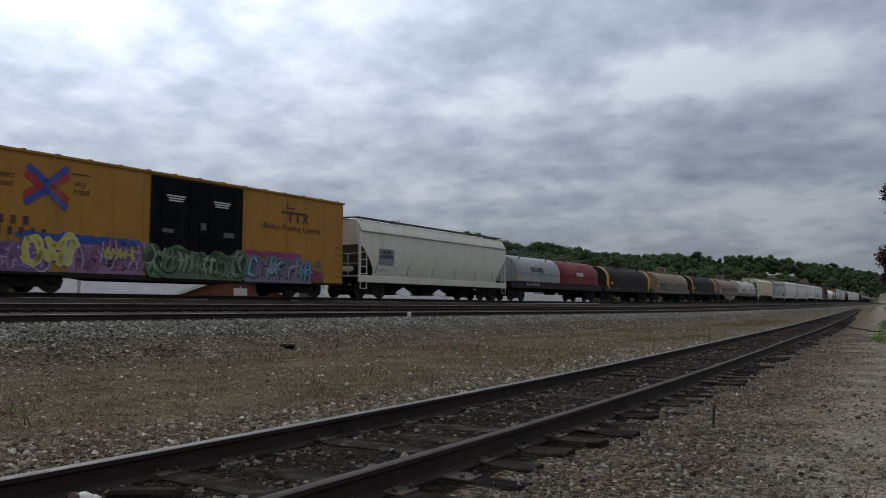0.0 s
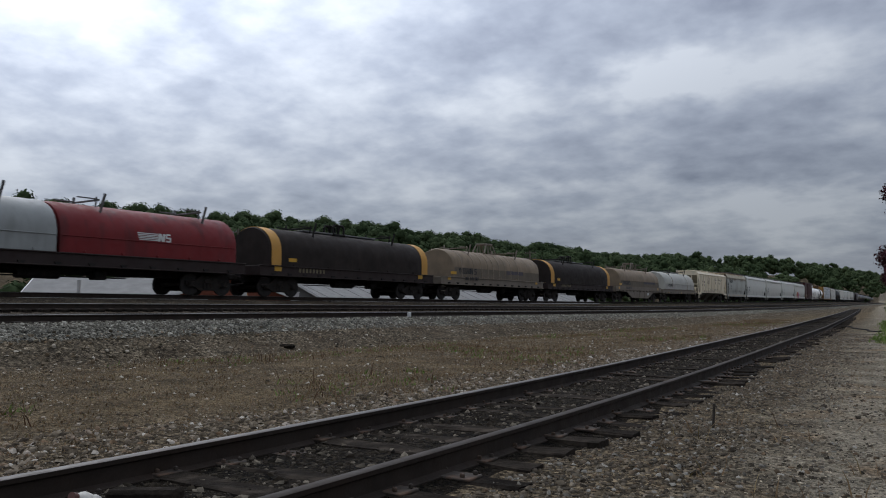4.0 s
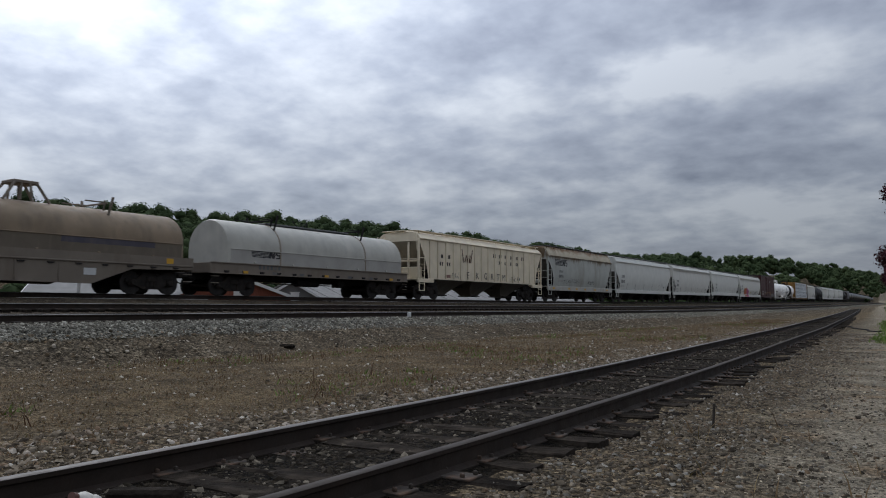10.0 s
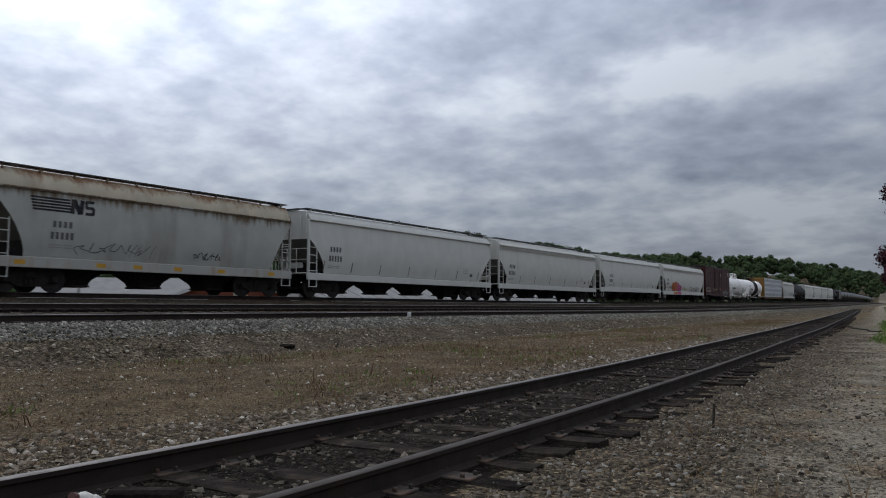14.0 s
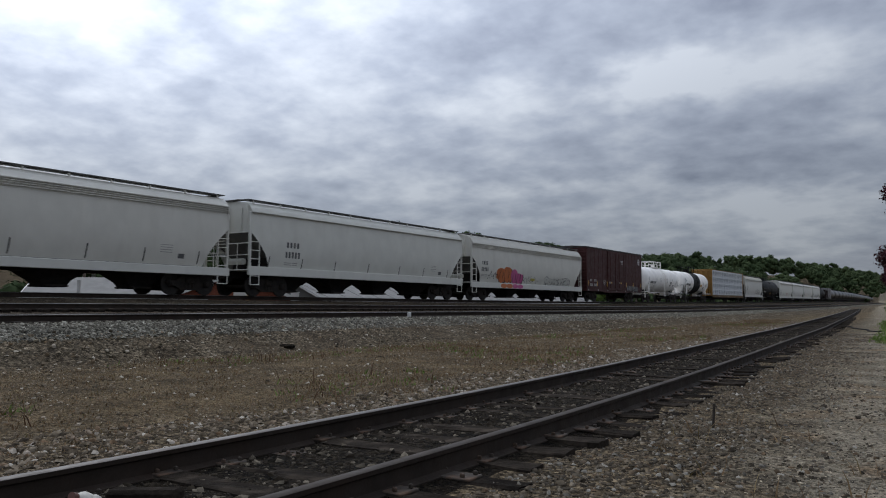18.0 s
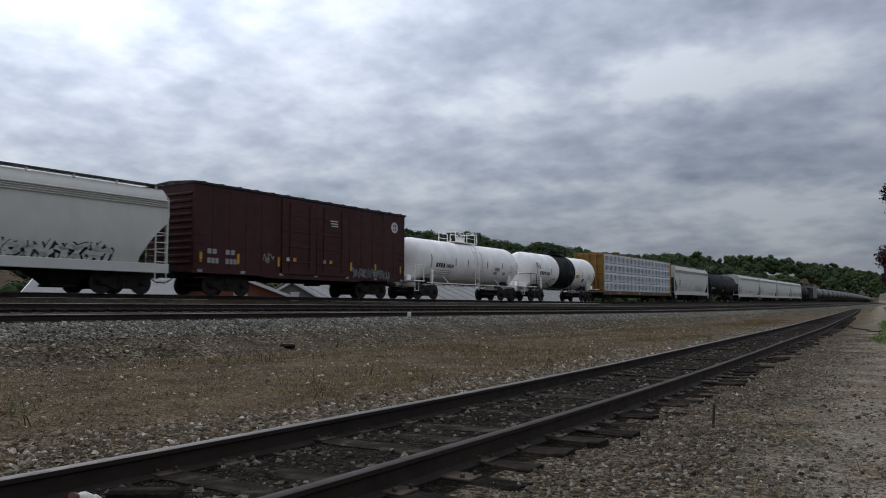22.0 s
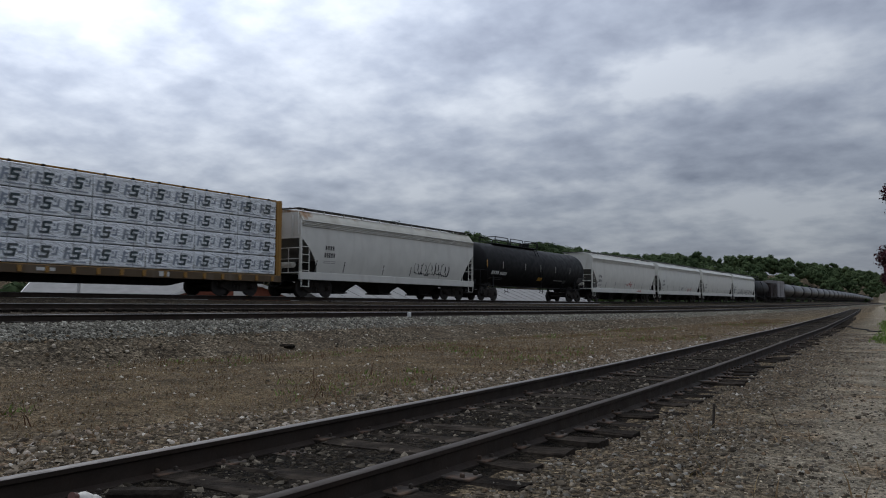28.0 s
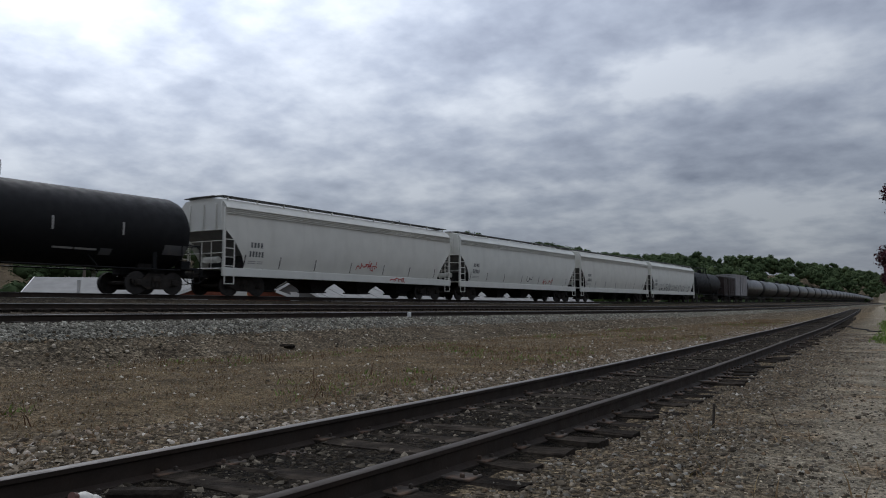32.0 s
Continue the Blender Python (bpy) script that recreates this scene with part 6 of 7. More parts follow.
    graffiti(c, side, -3.45, -1.85, 1.06, 2.22, ["spray_pink"], 2, 66, "ink", "spray_pink", lift=0.028, rim=0.14, weight=0.46)
    graffiti(c, side, 2.1, 6.7, 1.05, 2.02, ["light_grey"], 6, 53, "ink", rim=0.15, weight=0.20)
    for y, w_, m_ in ((-4.45, 1.75, "spray_orange"), (-2.75, 1.65, "spray_pink")):
        for k in (-0.25, 0.25):
            lobe = Shape()
            disc(lobe, flat_side(1.612), y + k * w_, 1.05, w_ * 0.27, 0.165)
            part("graffiti", lobe, m_, c)
    scrawl(c, side, -7.2, -5.7, 1.42, 2.05, "ink", 9, 54)
    scrawl(c, side, -1.9, 1.0, 1.15, 1.9, "mark_grey", 12, 55, 0.03)
    bars(c, side, -0.45, 1.62, [0.72], 0.2, "spray_yellow")

    a, n = next(it)
    c = put(box_car("oxide red box car with corrugated ends and faded graffiti", n, n - 1.3, "oxide", "oxide", "oxide_roof", eave=4.90, ribs=False), a, n)
    wall, door = flat_side(1.570), flat_side(1.645)
    sh = Shape()
    for i in range(12):
        decal(sh, wall, 6.62, 4.10, 0.16, 0.62, 15 * i, 0.002 + 0.0003 * i)
    part("round_mark", sh, "mark_white", c)
    sh = Shape()
    for dy in (-0.09, 0.09):
        for dz in (-0.12, 0.1):
            decal(sh, wall, 6.62 + dy, 4.10 + dz, 0.09, 0.14, 0, 0.010)
    part("round_mark_spot", sh, "oxide", c)
    for k in range(3):
        bars(c, door, 0.98 + 0.05 * k, 3.97 - 0.13 * k, [0.6 - 0.05 * k], 0.06, "mark_white")
    for y, k in ((-6.88, 2), (-5.85, 2)):
        blocks(c, wall, y, 1.93, k, 0.22, 0.22, 0.29, "mark_pale")
        blocks(c, wall, y, 1.52, k + 1, 0.18, 0.24, 0.22, "mark_pale")
    for y in (-7.3, -5.2, -2.66, 2.7, 4.8, 7.15):
        bars(c, wall, y, 1.66, [0.14], 0.46, "reflector")
    scrawl(c, wall, -3.6, -2.95, 1.5, 2.1, "mark_pale", 7, 61, 0.04)
    graffiti(c, wall, 2.9, 6.1, 0.98, 1.72, ["mark_grey", "panel_grey"], 6, 62, "oxide_roof")
    for y, m_ in ((-2.15, "mark_white"), (-1.7, "reflector"), (0.45, "mark_pale"), (0.95, "reflector")):
        bars(c, door, y, 1.82, [0.22], 0.2, m_)
    for y in np.linspace(-7.4, 7.2, 7):
        bars(c, wall, float(y), 1.06, [0.26], 0.13, "mark_pale")
    for z in (1.9, 2.8, 3.4):
        bars(c, door, -2.3, z, [4.6], 0.05, "oxide")

    a, n = next(it)
    c = put(tank_car("white tank car with a rust-stained middle", n, "tank_white", "tank_white", 1.40, 2.50, tank_len=n - 2.0), a, n)
    xf = lambda z: math.sqrt(max(0.01, 1.40 ** 2 - (z - 2.5) ** 2))
    blocks(c, xf, -4.75, 2.18, 4, 0.20, 0.28, 0.27, "ink")
    blocks(c, xf, -3.55, 2.16, 6, 0.11, 0.22, 0.15, "mark_grey")
    for k in range(3):
        bars(c, xf, -4.75, 1.86 - 0.12 * k, [0.45, 0.8, 0.5], 0.035, "mark_pale")
    for y in (-5.35, -2.5, -0.96, 1.65, 3.8, 6.1):
        bars(c, xf, y, 2.45 if abs(y) < 5 else 2.4, [0.09], 0.5 if abs(y) < 5 else 0.85, "mark_grey")
    bars(c, xf, 2.8, 2.2, [0.7], 0.25, "mark_pale")
    for y in (2.75, 4.0):
        bars(c, xf, y, 1.93, [0.45], 0.2, "mark_pale")
    for z in (2.5, 2.35, 2.2, 2.05, 1.9):
        bars(c, xf, 5.0, z, [0.75], 0.03, "mark_pale")
    for i, y in enumerate((0.3, 0.95, 1.2)):
        sh = Shape()
        decal(sh, xf, y, 2.75, 0.05 + 0.09 * (i == 1), 1.7, 0, 0.014)
        part("rust_run", sh, "tank_rust", c)

    a, n = next(it)
    c = put(tank_car("white tank car with a black middle band", n, "tank_white", "tank_white", 1.40, 2.50, band=(-1.62, 1.72, "tank_black"), rail_mat="tank_black"), a, n)
    blocks(c, xf, -5.2, 2.22, 4, 0.20, 0.28, 0.27, "ink")
    blocks(c, xf, -4.05, 2.20, 5, 0.11, 0.24, 0.15, "ink")
    for k in range(3):
        bars(c, xf, -5.25, 1.92 - 0.14 * k, [0.35, 0.8, 0.5], 0.035, "mark_pale")
    scrawl(c, xf, -5.8, -5.0, 2.45, 3.1, "mark_grey", 9, 71, 0.04)
    scrawl(c, xf, -3.2, -1.8, 1.35, 1.9, "mark_grey", 14, 72, 0.03)
    scrawl(c, flat_side(1.40), 0.5, 1.5, 2.1, 2.9, "mark_grey", 8, 73, 0.05)
    bars(c, xf, 1.93, 2.16, [0.75], 0.26, "reflector")
    bars(c, xf, 3.5, 1.85, [0.4], 0.28, "mark_grey")
    for y in (-5.75, -3.2, -1.55, 3.4, 5.9):
        bars(c, xf, y, 2.35, [0.08], 0.5, "mark_grey")
    for z in (2.4, 2.25, 2.1, 1.95):
        bars(c, xf, 4.6, z, [0.8], 0.03, "mark_pale")

    a, n = next(it)
    c = put(lumber_car("yellow centre-beam wagon loaded with wrapped lumber packs", n), a, n)
    blocks(c, flat_side(1.51), -7.0, 0.84, 3, 0.16, 0.18, 0.22, "mark_white")
    bars(c, flat_side(1.51), -0.9, 0.84, [0.7], 0.12, "mark_white")
    bars(c, flat_side(1.51), 4.2, 0.84, [0.5], 0.20, "mark_white")

    a, n = next(it)
    c = put(hopper_car("grey covered hopper car with rust stains and an outlined tag", n, "dust_grey", "dust_grey", 3, grooves=True, eave=3.84, roof_mat="cream_rust", straps=(-7.1, -4.93, -1.52, 1.14, 4.3)), a, n)
    reporting(c, side, -6.5, 2.55, "ink", size=0.24)
    graffiti(c, side, 1.55, 5.2, 1.42, 2.24, ["dust_grey"], 5, 86, "ink", "dust_grey", rim=0.17, weight=0.44)
    scrawl(c, side, 2.6, 4.6, 1.55, 1.75, "mark_grey", 16, 82, 0.025)
    a, n = next(it)
    c = put(tank_car("glossy black tank car with a long top walkway", n, "tank_black", "tank_black", 1.56, 2.60, walk_len=(-5.95, 1.25), rail_h=0.52), a, n)
    xf2 = lambda z: math.sqrt(max(0.01, 1.56 ** 2 - (z - 2.6) ** 2))
    blocks(c, xf2, -7.75, 1.98, 4, 0.20, 0.24, 0.28, "mark_white")
    blocks(c, xf2, -6.5, 1.95, 6, 0.12, 0.22, 0.17, "mark_white")
    for k in range(2):
        bars(c, xf2, -7.8, 1.62 - 0.1 * k, [0.55, 0.7, 0.6], 0.035, "mark_grey")
    bars(c, xf2, -0.15, 1.72, [0.75], 0.28, "reflector")
    for y in (-8.64, -6.29, -2.73, -0.1, 2.69, 5.56):
        bars(c, xf2, y, 2.55, [0.08], 0.5, "reflector" if y < -8 else "mark_pale")
    bars(c, xf2, 2.9, 1.68, [0.8, 0.9], 0.07, "mark_pale")
    bars(c, xf2, 4.8, 1.62, [0.5], 0.25, "mark_grey")
    bars(c, xf2, 7.6, 1.85, [1.1], 0.4, "mark_grey")

    for k in range(4):
        a, n = next(it)
        c = put(hopper_car(("light grey covered hopper car with red graffiti", "clean light grey covered hopper car with dark roof walk", "clean light grey covered hopper car with dark roof walk", "light grey covered hopper car with black graffiti")[k], n, "light_grey" if k % 2 else "light_grey_warm", "light_grey", 4, grooves=True, eave=3.96, top=4.36, straps=slits if k < 3 else ()), a, n)
        reporting(c, side, -7.7, 2.35, "mark_grey", size=0.26)
        if k == 0:
            scrawl(c, side, 0.0, 1.7, 1.45, 2.05, "mark_red", 12, 91, 0.06)
            scrawl(c, flat_side(1.612), 2.9, 4.3, 0.95, 1.2, "mark_red", 10, 92, 0.05)
        if k == 1:
            scrawl(c, side, 0.2, 1.2, 1.45, 1.9, "ink", 4, 93, 0.05)
            scrawl(c, side, 3.2, 5.0, 1.3, 1.75, "mark_red", 12, 94, 0.04)
        if k == 3:
            graffiti(c, side, -6.0, 6.5, 1.0, 2.1, ["light_grey"], 11, 95, "ink", rim=0.16, weight=0.24)
    a = GAPS[-1]
    put(tank_car("black tank car behind the grey hoppers", 16.6, "tank_black", "tank_black", 1.5, 2.55), a, 16.6)
    a += 16.6
    put(box_car("short dark brown box car", 9.0, 8.0, "sill_brown", "sill_brown", "oxide_roof", eave=3.7, door=2.4), a, 9.0)
    a += 9.0
    put(box_car("short dull grey box car", 10.0, 9.2, "far_grey", "far_grey", "far_grey", eave=4.3, door=2.4), a, 10.0)
    a += 10.0
    first = far_tank(17.2)
    put(first, a, 17.2)
    for i in range(40):
        a += 17.2
        put(copy_thing(first, pose(0, 0, 0)), a, 17.2)
    return cars


train = build_train()
# ---------------------------------------------------------------- siding bed, ties, path
sb_rows = []
for y in list(np.arange(-10, 60, 1.0)) + list(np.arange(60, 320, 6.0)):
    x0 = siding_x(y)
    w = 1.42 + 0.12 * noise.noise((y * 0.6, 3.0, 0))
    z0 = near_rise(y)
    sb_rows.append([(x0 - w, y, z0 - 0.03), (x0 - 0.85, y, z0 + 0.012), (x0, y, z0 + 0.02), (x0 + 0.85, y, z0 + 0.012), (x0 + w, y, z0 - 0.03)])
thing("siding_bed", "dark cinders and old ballast under the siding", "ballast", kind="structure", shape=sheet(sb_rows), mat="cinder")
path_rows = []


def path_left(y):
    return -0.62 - 0.088 * y + 0.25 * noise.noise((y * 0.35, 8.0, 0)) + 0.16 * noise.noise((y * 1.9, 3.0, 0)) + max(0, y - 30) * 0.02


for y in np.concatenate([np.arange(2.0, 16, 0.4), np.arange(16, 90, 1.0)]):
    path_rows.append([(path_left(y) + o, y, near_rise(y) + h + 0.012 * noise.noise(((path_left(y) + o) * 1.4, y * 1.4, 1.0))) for o, h in ((1.0, -0.03), (1.5, 0.022), (2.1, 0.030), (2.8, 0.024), (3.6, 0.030), (5.0, 0.026), (7.0, 0.03), (8.5, -0.03))])
thing("gravel_path", "pale compacted gravel track beside the siding", "path", kind="structure", shape=sheet(path_rows), mat="ground")


def tie_mesh(rng):
    """A weathered tie with split, uneven ends."""
    sh = Shape()
    n_ = 7
    rings = []
    for i in range(n_):
        x = -1.28 + 2.56 * i / (n_ - 1)
        k = 0.93 if i in (0, n_ - 1) else 1.0
        j = [rng.uniform(-0.012, 0.012) for _ in range(8)]
        rings.append([(x + j[0] * (4 if i in (0, n_ - 1) else 1), -0.112 * k + j[1], -0.15), (x, -0.115 * k + j[2], 0.0 + j[3]), (x, -0.085, 0.014 * k + j[4]),
                      (x, 0.02, 0.010 * k + j[5]), (x, 0.085, 0.014 * k + j[5]), (x, 0.115 * k + j[6], 0.0 + j[7]), (x, 0.112 * k, -0.15)])
    return sh.loft(rings).mesh("tie", "tie", False)


rng = random.Random(12)
TIES = [tie_mesh(rng) for _ in range(6)]
PLATE = Shape().box((0, 0, 0.010), (0.34, 0.19, 0.02), 0.006)
for px, py in ((-0.10, 0.06), (0.10, -0.06), (0.13, 0.06)):
    PLATE.box((px, py, 0.032), (0.032, 0.022, 0.03), 0.006)
PLATE = PLATE.mesh("tie_plate", "plate", False)
y = -3.0
while y < 75:
    x0, _, _, t = siding(y)
    m = pose(x0 + rng.uniform(-0.10, 0.12), y, near_rise(y) + 0.004 + rng.uniform(-0.012, 0.020), 0, rng.uniform(-0.6, 0.6), math.degrees(t) + rng.uniform(-2.2, 2.2))
    tie = part("tie", TIES[rng.randrange(6)], None, side_track, at=m)
    if y < 40:
        for sx in (-0.755, 0.755):
            part("tie_plate", PLATE, None, tie, at=pose(sx + 0.0, rng.uniform(-0.02, 0.02), 0.004))
    y += 0.53 + rng.uniform(-0.05, 0.05)

# ties of the main tracks: only their ends and tops show
for off, drop, name in ((7.35, 0.40, "middle"), (11.35, 0.65, "near")):
    sh = Shape()
    for i in range(420):
        s = -20 + i * 0.53
        x0, y0, z0, t = main_line(s, off)
        sh.box((x0, y0, z0 - drop - 0.172 - 0.07), (2.55, 0.22, 0.16), 0.012, pose(0, 0, 0, 0, 0, math.degrees(t) + rng.uniform(-1, 1)).to_3x3())
    thing("tie_row", "row of dark wooden ties under a main line track", "railway ties", kind="stuff", shape=sh, mat="tie", smooth=False)
    sh = Shape()
    for i in range(200):
        s = -20 + i * 0.53
        for side in (-0.755, 0.755):
            x0, y0, z0, t = main_line(s, off + side)
            sh.box((x0, y0, z0 - drop - 0.172 + 0.012), (0.36, 0.2, 0.035), 0.008, pose(0, 0, 0, 0, 0, math.degrees(t)).to_3x3())
    thing("tie_plates", "rusty tie plates under the rails of a main line track", "tie plates", kind="stuff", shape=sh, mat="plate", smooth=False)


# ---------------------------------------------------------------- stones
def strew(name, label, xy, size, zf, mat, seed, sink=0.35, flat_=0.65):
    """Loose stones at the points xy, joined into one object."""
    g = np.random.default_rng(seed)
    v, f = CHIP
    n_ = len(xy)
    yaw, tx, ty = g.random(n_) * 2 * np.pi, g.normal(size=n_) * 0.33, g.normal(size=n_) * 0.33
    cz, sz, o, i_ = np.cos(yaw), np.sin(yaw), np.zeros(n_), np.ones(n_)
    Rz = np.stack([np.stack([cz, -sz, o], 1), np.stack([sz, cz, o], 1), np.stack([o, o, i_], 1)], 1)
    Rx = np.stack([np.stack([i_, o, ty], 1), np.stack([o, i_, -tx], 1), np.stack([-ty, tx, i_], 1)], 1)
    R = Rx @ Rz
    rad = size[0] + (size[1] - size[0]) * g.random(n_) ** 3.2
    P = v[None] * (g.uniform(0.5, 1.3, size=(n_, len(v), 3)) + g.normal(size=(n_, len(v), 3)) * 0.12) * np.stack([np.ones(n_) * 1.1, g.uniform(0.45, 0.95, n_), g.uniform(0.22, 0.60, n_)], 1)[:, None, :]
    P = np.einsum("nij,nkj->nki", R, P) * rad[:, None, None]
    P[:, :, 2] *= flat_ + 0.3
    z = np.array([zf(x, y_) for x, y_ in xy])
    P += np.column_stack([xy, z + rad * (0.45 - sink)])[:, None, :]
    F = f[None] + (np.arange(n_) * len(v))[:, None, None]
    ob = new(name, fast_mesh(name, P.reshape(-1, 3), F.reshape(-1, 3), mat))
    return tagged(ob, label, "stones", kind="stuff")


g = np.random.default_rng(21)


def flat_points(n_, y0, y1, x_of, lean=1.0):
    """n points between y0 and y1, thinning with y; x_of gives left and right edges."""
    yy = y0 + (y1 - y0) * g.random(n_) ** lean
    lr = np.array([x_of(a) for a in yy])
    return np.column_stack([lr[:, 0] + (lr[:, 1] - lr[:, 0]) * g.random(n_), yy])


zg = lambda x, y_: near_rise(y_) + 0.025 * noise.noise((x * 0.9, y_ * 0.9, 0))
def thin_out(pts, lo, hi):
    """Keeps fewer of the points the farther they lie into the pale track."""
    u = pts[:, 0] + 0.088 * pts[:, 1] + 1.1 * np.array([noise.noise((p[0] * 0.8, p[1] * 0.8, 4.0)) for p in pts])
    return pts[g.random(len(pts)) > np.clip((u - lo) / (hi - lo), 0, 0.93)]


strew("gravel_stones", "loose brown and grey gravel beside the siding", thin_out(flat_points(60000, 2.4, 34, lambda a: (siding_x(a) + 1.15, path_left(a) + 1.6), 1.6), -1.7, 0.1), (0.007, 0.028), zg, "stone", 1)
strew("bed_stones", "dirty old ballast between the siding's rails", flat_points(13000, 1.5, 34, lambda a: (siding_x(a) - 0.66, siding_x(a) + 0.66), 1.5), (0.008, 0.038), lambda x, y_: near_rise(y_) + 0.014, "cinder_stone", 2)
strew("shoulder_stones", "pale crushed ballast along the siding", flat_points(21000, 0.8, 55, lambda a: (siding_x(a) - 2.6 + 0.7 * noise.noise((a * 0.4, 1, 0)), siding_x(a) - 0.95), 1.6), (0.009, 0.040), zg, "shoulder_stone", 3)
strew("field_stones", "scattered gravel in the dry weedy strip", flat_points(19000, 0.5, 60, lambda a: (-13.8, siding_x(a) - 2.2), 1.35), (0.009, 0.036), zg, "field_stone", 4)


def slope_points(n_, seed, lo, hi):
    h = np.random.default_rng(seed)
    s = -3 + 88 * h.random(n_) ** 1.35
    off = lo + (hi - lo) * h.random(n_)
    xy, zz = [], []
    for a, o in zip(s, off):
        x, y_, _, _ = main_line(a, o)
        e_ = bed_edges(a)
        zz.append(np.interp(o, [p[0] for p in e_], [p[1] for p in e_]))
        xy.append((x, y_))
    return np.array(xy), zz


for nm, lab, cnt, lo, hi, mt, sd in (("ballast_stones", "grey crushed stone on the bank of the main tracks", 21000, 12.75, 14.2, "ballast_stone", 5), ("bank_foot_stones", "dirty gravel at the foot of the bank", 12000, 13.8, 16.4, "bank_stone", 7)):
    xy_, zz_ = slope_points(cnt, sd, lo, hi)
    _zi = iter(zz_)
    strew(nm, lab, xy_, (0.017, 0.052), lambda x, y_: next(_zi), mt, sd + 1, sink=0.2)


strew("path_grit", "fine pale grit on the gravel path", flat_points(9000, 3.0, 30, lambda a: (path_left(a) - 0.4, path_left(a) + 3.2), 1.5), (0.004, 0.016), lambda x, y_: near_rise(y_) + (0.026 if x > path_left(y_) + 1.5 else 0.0), "path_stone", 9)


# ---------------------------------------------------------------- weeds
def blades(name, label, spots, height, mat, seed, per=7, width=0.006, spread=0.06):
    h = np.random.default_rng(seed)
    n_ = len(spots) * per
    base = np.repeat(np.asarray(spots), per, axis=0) + h.normal(size=(n_, 2)) * spread
    ht = height[0] + (height[1] - height[0]) * h.random(n_) ** 2
    lean = h.normal(size=(n_, 2)) * 0.55 * ht[:, None]
    ang = h.random(n_) * 2 * np.pi
    side = np.column_stack([np.cos(ang), np.sin(ang)]) * (width * (0.7 + h.random(n_)))[:, None]
    z = np.array([zg(p, q) for p, q in base]) - 0.008
    V = np.zeros((n_, 5, 3))
    V[:, 0, :2], V[:, 1, :2] = base - side, base + side
    V[:, 2, :2], V[:, 3, :2] = base + lean * 0.35 - side * 0.8, base + lean * 0.35 + side * 0.8
    V[:, 4, :2] = base + lean
    V[:, 0, 2] = V[:, 1, 2] = z
    V[:, 2, 2] = V[:, 3, 2] = z + ht * 0.55
    V[:, 4, 2] = z + ht
    F = np.array([[0, 1, 3], [0, 3, 2], [2, 3, 4]])[None] + (np.arange(n_) * 5)[:, None, None]
    ob = new(name, fast_mesh(name, V.reshape(-1, 3), F.reshape(-1, 3), mat))
    return tagged(ob, label, "grass", kind="stuff")


def weedy(n_, y0, y1, thresh, x_of, lean=1.2):
    pts = flat_points(n_, y0, y1, x_of, lean)
    return [p for p in pts if noise.noise((p[0] * 0.35, p[1] * 0.22, 5.0)) > thresh]


strip = lambda a: (-12.9 + 0.5 * noise.noise((a * 0.2, 9.0, 0)), siding_x(a) - 2.0 + 0.5 * noise.noise((a * 0.5, 2.0, 0)))
blades("dry_grass", "thin dry brown grass between the tracks", weedy(9500, 1.0, 56, -0.9, strip), (0.012, 0.050), "dry_grass", 31, 7, 0.0048, 0.16)
blades("grass_tufts", "taller tufts of dead brown grass between the tracks", weedy(6000, 1.0, 60, 0.06, strip), (0.02, 0.105), "dry_grass", 36, 9, 0.0042, 0.11)
blades("dry_stalks", "sparse upright dry weed stalks", weedy(420, 1.0, 60, -0.1, strip), (0.12, 0.38), "weed_stalk", 32, 2, 0.005, 0.05)
blades("green_weeds", "small green weeds among the gravel", weedy(900, 1.0, 50, 0.05, strip), (0.03, 0.12), "green_grass", 33, 8, 0.006, 0.08)
blades("gravel_weeds", "a few dry stalks in the gravel beside the siding", weedy(90, 2.5, 30, -0.2, lambda a: (siding_x(a) + 1.6, -0.2)), (0.05, 0.25), "dry_grass", 34, 3, 0.004, 0.05)
blades("verge_grass", "bright green grass at the edge of the gravel", flat_points(2200, 26, 60, lambda a: (-0.42 - a * 0.078, 1.0), 1.0), (0.05, 0.17), "green_grass", 35, 6, 0.014, 0.12)

# ---------------------------------------------------------------- small things on the ground
sh = Shape()
v_, f_ = ico(3)
for cx, cy, cz, rx, ry, rz in ((0, 0, 0.05, 0.070, 0.062, 0.055), (0.055, 0.02, 0.042, 0.042, 0.045, 0.042), (-0.055, -0.02, 0.042, 0.042, 0.048, 0.04)):
    sh.add([(p[0] * rx * (1 + 0.05 * math.sin(5 * p[1])) + cx, p[1] * ry + cy, p[2] * rz * (1 + 0.05 * math.cos(6 * p[0])) + cz) for p in v_], [tuple(q) for q in f_])
jug = thing("plastic_jug", "dirty white crumpled plastic jug lying inside the rail", "litter", at=pose(-4.10, 2.50, 0.0, 0, 0, 40), shape=sh, mat="jug_white")
part("jug_neck", Shape().rod((-0.02, -0.05, 0.09), (-0.03, -0.09, 0.105), 0.022, 12), "jug_cap", jug, "brown screw neck")
sh = Shape().box((0, 0, 0.06), (0.44, 0.10, 0.07), 0.02, pose(0, 0, 0, 4, -3, 0).to_3x3())
thing("wood_scrap", "dark split scrap of tie wood on the cinders", "debris", at=pose(-3.86, 2.72, 0.02, 0, 0, 24), shape=sh, mat="tie")
x0, y0, z0, t = main_line(22.2, 12.55)
peg = thing("marker_peg", "small white painted marker peg beside the track", "marker", at=pose(x0, y0, z0 - 0.92, 0, 0, math.degrees(t)), shape=Shape().box((0, 0, 0.14), (0.11, 0.11, 0.28), 0.02), mat="mark_white")
